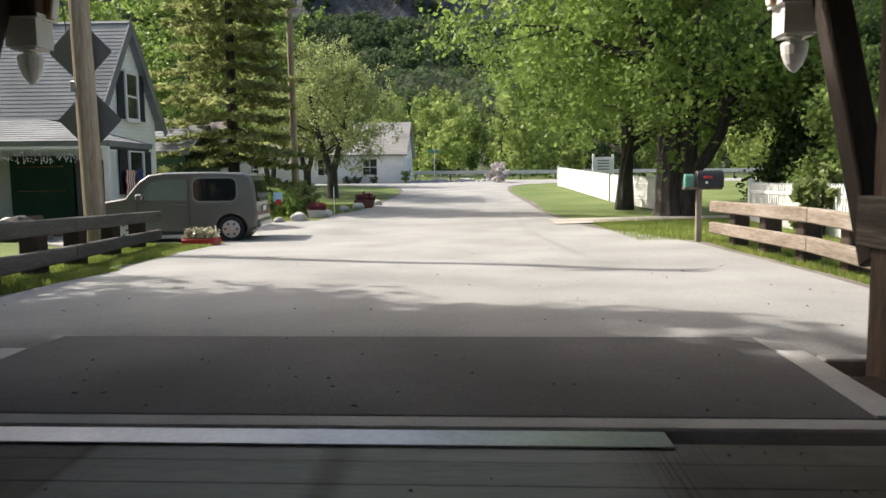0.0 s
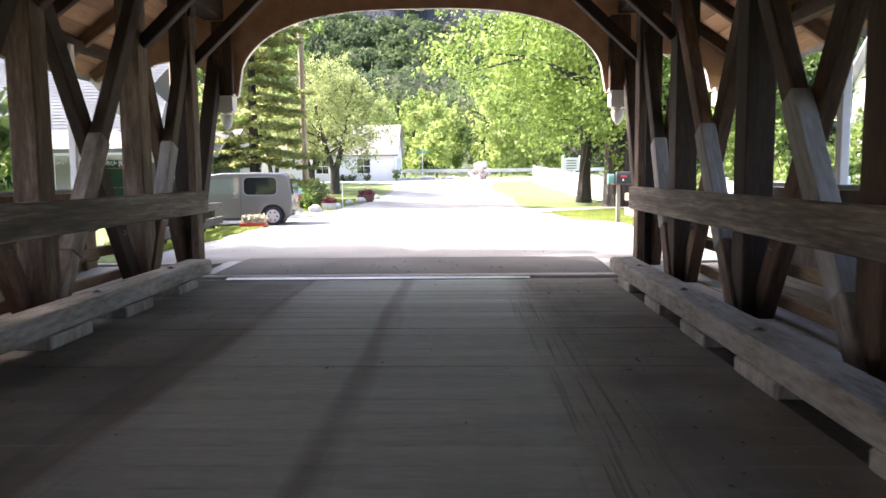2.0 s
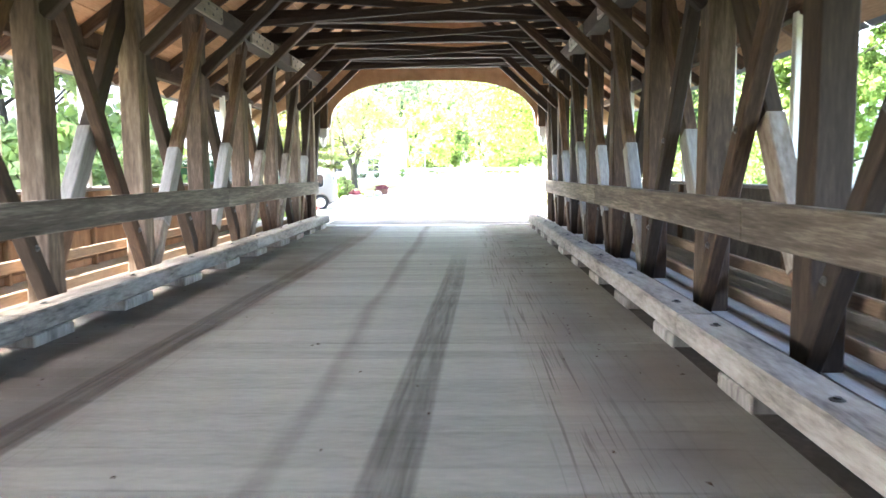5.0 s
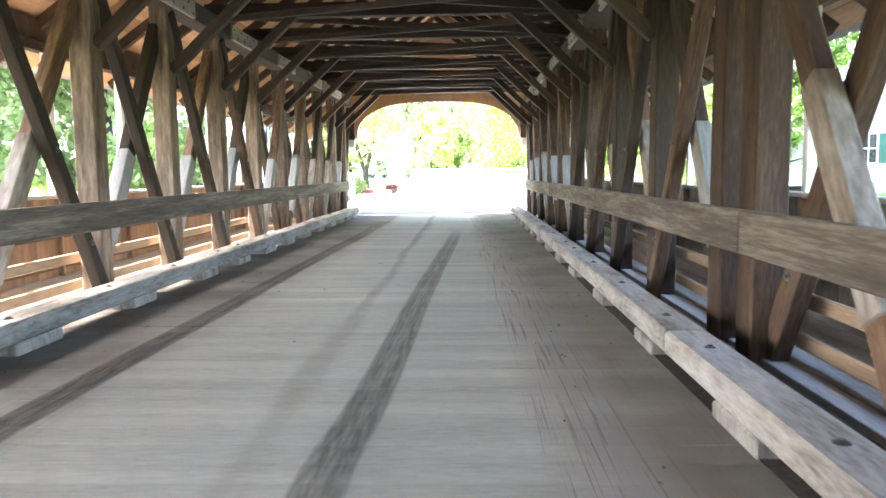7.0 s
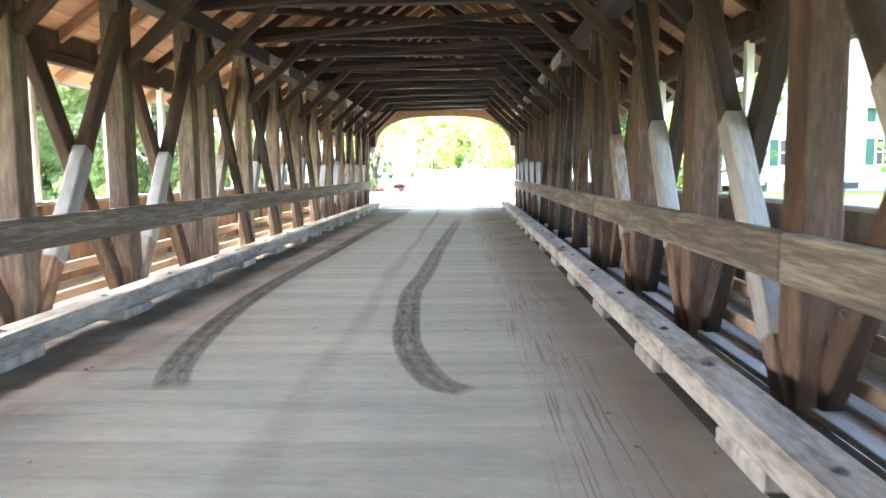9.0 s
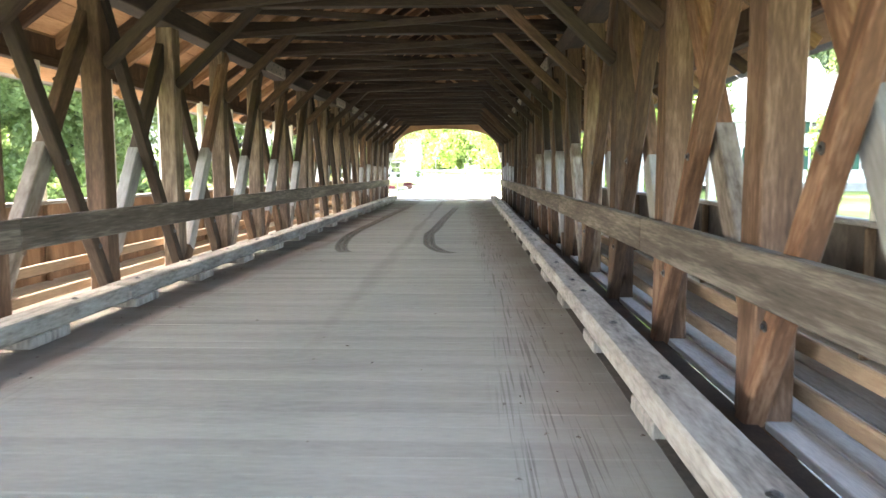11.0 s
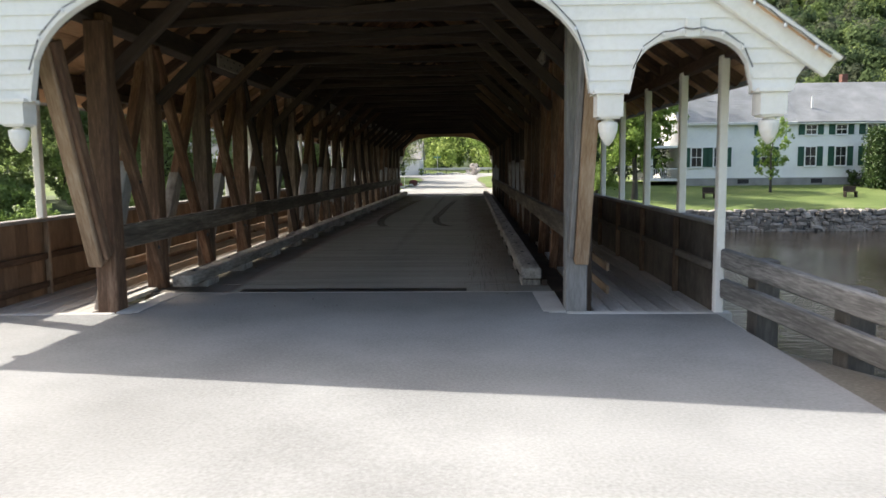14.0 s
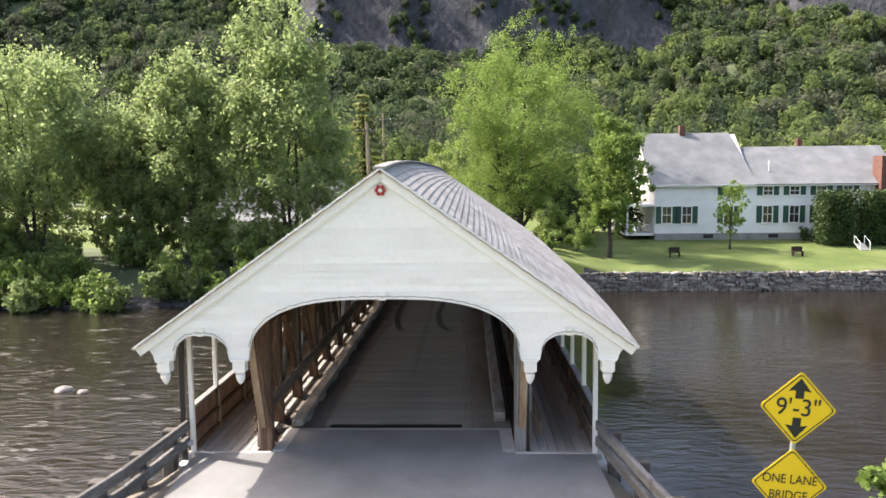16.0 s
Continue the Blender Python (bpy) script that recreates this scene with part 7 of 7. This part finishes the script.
def picket_fence(pts, h, gap, label, wid=0.075):
    t = thing("picket_fence", label, "fence", "picket fences")
    me = None
    for (xa, ya), (xb, yb) in zip(pts, pts[1:]):
        L = math.hypot(xb - xa, yb - ya)
        ang = math.degrees(math.atan2(yb - ya, xb - xa))
        for hh in (0.28 * h, 0.76 * h):
            timber("fence_rail", (xa, ya, gz(xa, ya) + hh), (xb, yb, gz(xb, yb) + hh), 0.05, 0.08, M_TRIM, t, side=(0.3, 1, 0))
        n = int(L / gap)
        for i in range(n):
            x, y = xa + (xb - xa) * (i + 0.5) / n, ya + (yb - ya) * (i + 0.5) / n
            if me is None:
                bm = bmesh.new()
                w = wid / 2
                a = [bm.verts.new((px, -0.01, pz)) for px, pz in ((-w, 0.04), (w, 0.04), (w, h - 0.06), (0, h), (-w, h - 0.06))]
                f = bm.faces.new(a)
                r = bmesh.ops.extrude_face_region(bm, geom=[f])
                bmesh.ops.translate(bm, verts=[g for g in r["geom"] if isinstance(g, bmesh.types.BMVert)], vec=(0, 0.02, 0))
                bmesh.ops.recalc_face_normals(bm, faces=bm.faces[:])
                me = bpy.data.meshes.new("picket")
                bm.to_mesh(me)
                bm.free()
                me.materials.append(M_TRIM)
            ob = new("picket", me)
            ob.parent = t
            ob.matrix_basis = pose(x, y, gz(x, y), 0, 0, ang)
        for x, y in ((xa, ya), (xb, yb)):
            box("fence_post", x - 0.06, x + 0.06, y - 0.06, y + 0.06, gz(x, y) - 0.2, gz(x, y) + h + 0.08, M_TRIM, t)
    return t


picket_fence([(7.1, 41.5), (7.3, 48), (7.6, 54.0)], 1.05, 0.125, "white picket fence half hidden by bushes behind the guard rail")
picket_fence([(6.9, 61.6), (6.1, 66.5), (5.5, 82)], 1.2, 0.105, "tall white board fence along the village street", 0.098)
vs = thing("village_sign", "white carved wooden sign on two posts behind the fence", "sign", at=stand(6.5, 74))
box("post", -0.06, 0.06, -0.05, 0.05, -0.1, 2.0, M_TRIM, vs)
box("post", 0.94, 1.06, -0.05, 0.05, -0.1, 2.0, M_TRIM, vs)
box("board", 0.06, 0.94, -0.03, 0.03, 1.1, 1.85, M_TRIM, vs)
for k in range(4):
    box("text_bar", 0.2, 0.8, -0.04, -0.028, 1.2 + 0.15 * k, 1.26 + 0.15 * k, M_GREYTRIM, vs, c=0)

# ---------------------------------------------------------------- garden by the driveway


def boulder(x, y, r, material, label, seed, group="garden stones", z=None):
    q = random.Random(seed)
    bm = bmesh.new()
    bmesh.ops.create_icosphere(bm, subdivisions=3, radius=1.0)
    for v in bm.verts:
        n_ = 1 + 0.22 * noise.noise(v.co * 1.3 + Vector((seed, 0, 0))) + 0.06 * noise.noise(v.co * 4 + Vector((0, seed, 0)))
        v.co = Vector((v.co.x * r * 1.15, v.co.y * r, v.co.z * r * 0.75)) * n_
    for f in bm.faces:
        f.smooth = True
    ob = part("boulder", bm, material, None)
    ob.location = (x, y, (gz(x, y) if z is None else z) + r * 0.4)
    ob.rotation_euler = (0, 0, q.uniform(0, 6))
    return tagged(ob, label, "stone", group)


for i, (x, y, r) in enumerate([(-5.25, 58.0, 0.26), (-4.55, 62.2, 0.2), (-4.2, 63.4, 0.22), (-4.75, 60.0, 0.2), (-4.0, 64.3, 0.24), (-3.75, 65.5, 0.2), (-5.8, 57.6, 0.16), (-6.3, 57.2, 0.15)]):
    boulder(x, y, r, M_PALEROCK, "pale rounded stone edging the flower bed", i + 3)


def tub(x, y, r, h, material, leafmat, label, seed):
    t = thing("planter", label, "planter", "flower planters", at=stand(x, y))
    bm = bmesh.new()
    lathe(bm, [(r * 0.8, 0), (r * 0.95, h * 0.6), (r, h), (r * 1.04, h), (r * 1.04, h * 1.08), (r * 0.9, h * 1.08), (r * 0.88, h * 0.95)], 18)
    part("tub", bm, material, t)
    cen = [(r * 0.6 * math.cos(a), r * 0.6 * math.sin(a), h + 0.12) for a in np.arange(0, 6.2, 1.0)] + [(0, 0, h + 0.2)]
    leaf_cloud("flowers", cen, np.array([r * 0.4] * len(cen)), 420, 0.09, leafmat, t, hollow=0.2)["kind"] = "stuff"
    return t


rp = thing("planter", "red wooden planter box with pale succulents on the verge", "planter", at=stand(-5.45, 50.0))
box("box", -0.36, 0.36, -0.22, 0.22, -0.02, 0.17, M_RED, rp, c=0.02)
leaf_cloud("succulent", [(x, y, 0.24 + 0.06 * (1 - abs(x) * 2)) for x in (-0.25, -0.08, 0.1, 0.26) for y in (-0.1, 0.1)], np.array([0.13] * 8), 900, 0.07, M_SUCC, rp, hollow=0.2)["kind"] = "stuff"
tub(-4.95, 59.3, 0.32, 0.25, M_CONCRETE, M_FLOWER_RED, "low concrete tub with maroon plants", 1)
tub(-4.05, 64.0, 0.42, 0.3, M_BRICK, M_FLOWER_RED, "old reddish barrel ring with dead grass", 2)
sk = thing("marker_stake", "thin white driveway marker stake on the lawn", "stake", at=stand(-4.55, 60.3))
box("stake", -0.015, 0.015, -0.015, 0.015, -0.1, 1.0, M_SIGNWHITE, sk)
gf = thing("garden_flag", "small blue and red garden flag on a wire stand", "flag", at=stand(-5.9, 58.4))
box("stand", -0.3, -0.285, -0.008, 0.008, -0.1, 0.95, M_BLACK, gf)
box("cloth", -0.28, 0.02, -0.005, 0.005, 0.62, 0.92, M_SKYBLUE, gf, "light blue flag cloth")
box("cloth", -0.2, -0.02, -0.008, 0.008, 0.52, 0.7, M_RED, gf, "red motif of the flag")
for i, (x, y, h, r, m) in enumerate([(-6.1, 60.0, 1.15, 0.75, M_LEAF_BRIGHT), (-5.6, 61.2, 1.3, 0.6, M_LEAF_SAGE), (-6.9, 60.6, 1.0, 0.7, M_LEAF_MID), (-7.4, 58.6, 0.9, 0.5, M_FLOWER), (-6.6, 58.2, 0.6, 0.4, M_LEAF_MID)]):
    shrub(x, y, h, r, m, 1500, 0.09, "leafy garden bush in the flower bed", 200 + i, "garden bushes")
for i, x in enumerate((-9.3, -8.6, -7.4)):
    shrub(x, 90.2, 0.7, 0.4, M_LEAF_DARK, 500, 0.09, "small round bush before the white house", 210 + i, "foundation bushes")
shrub(2.1, 90.5, 1.7, 1.15, M_FLOWER, 1800, 0.16, "round bush covered in white blossom", 220)
shrub(-5.0, 90.4, 1.3, 0.45, M_LEAF_MID, 600, 0.12, "narrow bush at the white house corner", 222)

# bushes beside the right-hand rail
for i, (x, y, h, r, m, n_) in enumerate([(9.2, 51.5, 4.4, 2.0, M_LEAF_MID, 6500), (11.0, 48.5, 4.2, 2.0, M_LEAF_MID, 5500), (8.6, 47.0, 2.6, 1.1, M_LEAF_MID, 3000), (7.3, 49.2, 1.5, 0.7, M_LEAF_SAGE, 1600), (10.5, 55.5, 6.5, 2.6, M_LEAF_DARK, 6500), (8.0, 44.6, 2.3, 1.0, M_LEAF_MID, 2600)]):
    shrub(x, y, h, r, m, n_ + 2500, 0.12, "dense lilac bush with pale blossom behind the picket fence", 230 + i, "lilac bushes")

# rocks and rail at the junction
for i in range(16):
    boulder(-4.2 + i * 0.42, 93.6 + 0.3 * math.sin(i * 2.1), 0.2 + 0.06 * math.sin(i * 5), M_PALEROCK, "rough stone in the row at the junction", 40 + i, "junction stones")
gr = thing("road_barrier", "long grey steel road barrier beyond the junction", "guard rail")
timber("beam", (-8, 99, 1.45), (40, 99, 1.45), 0.06, 0.3, M_GALV, gr, side=(0, 1, 0))
for i in range(17):
    box("post", -8 + 3 * i - 0.06, -8 + 3 * i + 0.06, 99.05, 99.17, 0.5, 1.5, M_GREYBEAM, gr)

# driveway of pale gravel on the right
drive = []
for j in range(9):
    u = j / 8
    for i in range(3):
        x = 2.6 + 9 * u
        y = 55.2 + 1.8 * u + (i - 1) * (1.1 - 0.4 * u)
        drive.append((x, y, gz(x, y) + 0.035))
tagged(mesh_object("driveway", drive, [(j * 3 + i, j * 3 + 3 + i, j * 3 + 4 + i, j * 3 + 1 + i) for j in range(8) for i in range(2)], M_GRAVEL), "pale gravel side drive crossing the verge", "driveway", kind="structure")

# flag hung at the gable window
fl = thing("flag", "striped red and white flag draped at the gable window", "flag", at=(-10.22, 56.6, gz(-10, 56)))
for k in range(9):
    v = [(0.02 * math.sin(j * 1.7), 0.075 * k + (0 if a == 0 else 0.075), 1.75 - 0.11 * j) for j in range(8) for a in (0, 1)]
    mesh_object("stripe", v, [(2 * j, 2 * j + 1, 2 * j + 3, 2 * j + 2) for j in range(7)], M_RED if k % 2 == 0 else M_SIGNWHITE, fl)
v = [(0.03 + 0.02 * math.sin(j * 1.7), 0.68 + 0.45 * a, 1.78 - 0.07 * j) for j in range(8) for a in (0, 1)]
mesh_object("canton", v, [(2 * j, 2 * j + 1, 2 * j + 3, 2 * j + 2) for j in range(7)], M_BLUE, fl)

# porch clutter
cl = thing("motorcycle_cover", "dark tarpaulin thrown over a machine on the porch", "cover", at=stand(-10.9, 52.2))
bm = bmesh.new()
bmesh.ops.create_icosphere(bm, subdivisions=3, radius=1.0)
for v in bm.verts:
    v.co = Vector((v.co.x * 0.7, v.co.y * 0.35, max(v.co.z, -0.3) * 0.5 + 0.15)) * (1 + 0.12 * noise.noise(v.co * 3))
part("tarpaulin", bm, M_BLACK, cl)
rb = thing("bucket", "red plastic bucket standing by the porch", "bucket", at=stand(-10.2, 51.9))
bm = bmesh.new()
lathe(bm, [(0.16, 0.0), (0.2, 0.38), (0.22, 0.38), (0.22, 0.4), (0.18, 0.4), (0.15, 0.05)], 16)
part("pail", bm, M_RED, rb)

# ---------------------------------------------------------------- near end of the bridge
corner = thing("corner_pole", "slim black square pole at the bridge corner", "pole", at=(-4.62, -0.12, 0))
box("shaft", -0.06, 0.06, -0.06, 0.06, -1.5, 2.85, M_BLACK, corner)
cond = thing("conduit", "galvanised pipe elbow rising beside the bridge corner", "pipe")
bm = bmesh.new()
tube(bm, [(-4.86, -0.62, -1.2), (-4.86, -0.62, 0.12), (-4.84, -0.58, 0.22), (-4.76, -0.5, 0.28), (-4.4, -0.22, 0.30)], [0.065] * 5, 12)
part("pipe", bm, M_GALV, cond)
for p in ((-4.86, -0.62, 0.02), (-4.62, -0.39, 0.29)):
    bm = bmesh.new()
    lathe(bm, [(0.085, -0.03), (0.09, 0), (0.085, 0.03)], 12, p)
    part("coupling", bm, M_GALV, cond)
rose = thing("wreath", "small red rosette with a white centre on the gable", "wreath", at=(0.0, GATE_N - 0.06, 5.83))
bm = bmesh.new()
for k in range(6):
    bmesh.ops.create_icosphere(bm, subdivisions=1, radius=0.045, matrix=Matrix.Translation((0.075 * math.cos(k * math.pi / 3), 0, 0.075 * math.sin(k * math.pi / 3))))
part("petals", bm, M_RED, rose)
bm = bmesh.new()
bmesh.ops.create_icosphere(bm, subdivisions=2, radius=0.045, matrix=Matrix.Translation((0, -0.02, 0)))
part("centre", bm, M_SIGNWHITE, rose)

# strings of small bulbs along the rakes and arches
for yf, d in ((GATE_N, -1), (GATE_F, 1)):
    lights = thing("string_lights", "string of tiny coloured bulbs on a dark cable round the gable", "lights", "festoon lights")
    lines = []
    for s in (-1, 1):
        lines.append([(s * 4.95 * i / 34, yf + d * 0.15, rake(4.95 * i / 34) - 0.05 - 0.02 * (i % 2)) for i in range(35)])
    lines.append([(-2.72 + 5.44 * i / 44, yf + d * 0.06, arch_low(-2.72 + 5.44 * i / 44) + 0.05 + 0.02 * (i % 2)) for i in range(45)])
    for s in (-1, 1):
        lines.append([(s * (3.14 + 1.12 * i / 12), yf + d * 0.06, arch_low(3.14 + 1.12 * i / 12) + 0.05 + 0.02 * (i % 2)) for i in range(13)])
    bm2 = bmesh.new()
    for ln in lines:
        bm = bmesh.new()
        tube(bm, ln, [0.007] * len(ln), 4)
        part("cable", bm, M_BLACK, lights)
        for p in ln[1::2]:
            bmesh.ops.create_icosphere(bm2, subdivisions=1, radius=0.018, matrix=Matrix.Translation((p[0], p[1], p[2] - 0.025)) @ Matrix.Diagonal((1, 1, 1.6, 1)))
    tagged(part("bulb", bm2, M_TRIM, lights), kind="stuff")

boulder(7.2, -5.9, 0.5, M_PALEROCK, "large pale boulder beside the road signs", 61, "bank boulders", z=-0.5)
boulder(8.6, -5.2, 0.45, M_PALEROCK, "large pale boulder beside the road signs", 62, "bank boulders", z=-0.9)
shrub(8.95, -4.3, 2.2, 1.05, M_LEAF_BRIGHT, 2600, 0.14, "bright leafy bush on the near bank by the signs", 71)
shrub(9.8, -4.9, 2.2, 1.1, M_LEAF_MID, 2000, 0.13, "green bush on the near bank by the signs", 72)
for i, x in enumerate((18.8, 28.85)):
    bn = thing("lawn_bench", "small dark wooden bench on the riverside lawn", "bench", "lawn benches", at=stand(x, 46.5))
    box("seat", -0.45, 0.45, -0.2, 0.2, 0.36, 0.43, M_DARK, bn)
    box("backrest", -0.45, 0.45, 0.16, 0.21, 0.43, 0.8, M_DARK, bn)
    for a in (-0.38, 0.38):
        box("leg", a - 0.04, a + 0.04, -0.18, 0.18, 0, 0.36, M_DARK, bn)
stairs = thing("garden_steps", "white railed steps beside the dark hedges", "steps", at=stand(35.6, 49.0))
stairs.scale = (0.65, 0.65, 0.65)
for k in range(5):
    box("step", -0.6, 0.6, 0.3 * k, 0.3 * k + 0.32, 0.18 * k - 0.1, 0.18 * k + 0.08, M_CONCRETE, stairs)
for a in (-0.65, 0.65):
    timber("handrail", (a, 0, 1.0), (a, 1.5, 1.8), 0.06, 0.08, M_TRIM, stairs)
    for yy, zz in ((0, 0), (1.5, 0.7)):
        box("newel", a - 0.05, a + 0.05, yy - 0.05, yy + 0.05, zz, zz + 1.05, M_TRIM, stairs)

# ---------------------------------------------------------------- grass along the verges


def blades(name, label, boxes, count, h0, h1):
    pts = []
    for x0, x1, y0, y1, share in boxes:
        n_ = int(count * share)
        pts.append(np.stack([N.uniform(x0, x1, n_), N.uniform(y0, y1, n_)], 1))
    p = np.concatenate(pts)
    z = land(p[:, 0], p[:, 1])
    n_ = len(p)
    a = N.uniform(0, 2 * np.pi, n_)
    h = N.uniform(h0, h1, n_)
    w = 0.005 + 0.007 * N.random(n_)
    lean = N.normal(0, 0.25, (n_, 2)) * h[:, None]
    d = np.stack([np.cos(a) * w, np.sin(a) * w], 1)
    v = np.empty((n_, 3, 3))
    v[:, 0, :2], v[:, 1, :2], v[:, 2, :2] = p - d, p + d, p + lean
    v[:, 0, 2] = v[:, 1, 2] = z - 0.01
    v[:, 2, 2] = z + h
    me = bpy.data.meshes.new(name)
    me.vertices.add(3 * n_)
    me.vertices.foreach_set("co", v.ravel())
    me.loops.add(3 * n_)
    me.loops.foreach_set("vertex_index", np.arange(3 * n_))
    me.polygons.add(n_)
    me.polygons.foreach_set("loop_start", np.arange(n_) * 3)
    me.materials.append(M_BLADE)
    me.update(calc_edges=True)
    return tagged(new(name, me), label, "grass", kind="stuff")


blades("grass", "uneven sunlit grass along the road verges", [(-6.0, -4.55, 40.5, 44.5, 0.2), (-7.2, -5.1, 44.5, 50.5, 0.25), (4.75, 7.0, 40.5, 48.5, 0.3), (3.6, 8, 48.5, 55, 0.15), (-7, -4.6, 57.8, 66, 0.1)], 150000, 0.025, 0.10)

# firewood and crates heaped on the porch
pile = thing("firewood_stack", "stack of split firewood under the porch roof", "firewood", at=stand(-10.9, 53.6))
qf = random.Random(31)
for i in range(26):
    k, lv = i % 8, i // 8
    bm = bmesh.new()
    lathe(bm, [(0.05, -0.2), (0.075, -0.19), (0.07, 0.19), (0.045, 0.2)], 7)
    lg_ = part("log", bm, qf.choice([M_INNER, M_OLD, M_BOARD]), pile)
    lg_.matrix_basis = pose(-0.6 + 0.16 * k + 0.08 * (lv % 2), qf.uniform(-0.05, 0.05), 0.08 + 0.14 * lv, 90, 0, qf.uniform(-8, 8))
for x, z, mat, lab in ((-11.3, 0.0, M_RED, "red plastic crate on the porch"), (-10.5, 0.0, M_GREYTRIM, "grey plastic crate on the porch")):
    cr = thing("crate", lab, "crate", at=(x, 52.4, gz(x, 52.4)))
    for (xa, xb, ya, yb) in ((-0.25, 0.25, -0.18, -0.16), (-0.25, 0.25, 0.16, 0.18), (-0.25, -0.23, -0.16, 0.16), (0.23, 0.25, -0.16, 0.16)):
        box("side", xa, xb, ya, yb, 0.0, 0.32, mat, cr, c=0.004)
    box("base", -0.23, 0.23, -0.16, 0.16, 0.0, 0.02, mat, cr, c=0.004)

# dead leaves and twigs lying about
ql = np.random.default_rng(8)


def litter(name, label, rows, height):
    cen = []
    for x0, x1, y0, y1, k in rows:
        for _ in range(k):
            x, y = ql.uniform(x0, x1), ql.uniform(y0, y1)
            cen.append((x, y, height(x, y)))
    v, f = [], []
    for x, y, z in cen:
        a, l, w = ql.uniform(0, 6.28), ql.uniform(0.008, 0.024), ql.uniform(0.004, 0.011)
        c, s_ = math.cos(a), math.sin(a)
        o = len(v)
        v += [(x - c * l, y - s_ * l, z + 0.004), (x + s_ * w, y - c * w, z + 0.012), (x + c * l, y + s_ * l, z + 0.005), (x - s_ * w, y + c * w, z + 0.01)]
        f += [(o, o + 1, o + 2), (o, o + 2, o + 3)]
    return tagged(mesh_object(name, v, f, M_BROWN), label, "debris", kind="stuff")


litter("leaf_litter", "scattered dead leaves and twigs on the roadway", [(-2.3, 2.3, 37.6, 39.3, 45), (-4, 4, 39.4, 46, 60), (-2.3, -1.7, 2, 37, 150), (1.5, 2.3, 2, 37, 150), (-1.6, 1.4, 2, 37, 40), (-2.4, 2.4, 0.2, 2.0, 20)], lambda x, y: max(float(land(x, y)), 0.0) + 0.024 if 39.35 < y or y < 1.42 else 0.024 if y > 37.6 else 0.003)

# crumbs of soil near the village end of the deck
qd = np.random.default_rng(18)
cr = []
for s_ in (-1, 1):
    for _ in range(260):
        y = qd.uniform(29, 37.3)
        cr.append((s_ * (2.3 - abs(qd.normal(0, 0.55))), y))
v, f = [], []
for x, y in cr:
    if abs(x) > 2.3 or abs(x) < 0.6:
        continue
    e = qd.uniform(0.003, 0.009)
    o = len(v)
    v += [(x - e, y - e, 0.003), (x + e, y - e * 0.6, 0.003), (x + e * 0.3, y + e, 0.003), (x, y, 0.003 + e)]
    f += [(o, o + 1, o + 3), (o + 1, o + 2, o + 3), (o + 2, o, o + 3)]
tagged(mesh_object("soil_crumbs", v, f, M_DIRT), "loose crumbs of soil scattered on the planks", "soil", kind="stuff")
for i, (x, y, r_) in enumerate([(-15.15, 13.9, 0.36), (-14.2, 13.6, 0.22)]):
    boulder(x, y, r_, M_STONE, "grey wet rock breaking the surface of the river", 80 + i, "river rocks", z=WATER - 0.6 * r_)
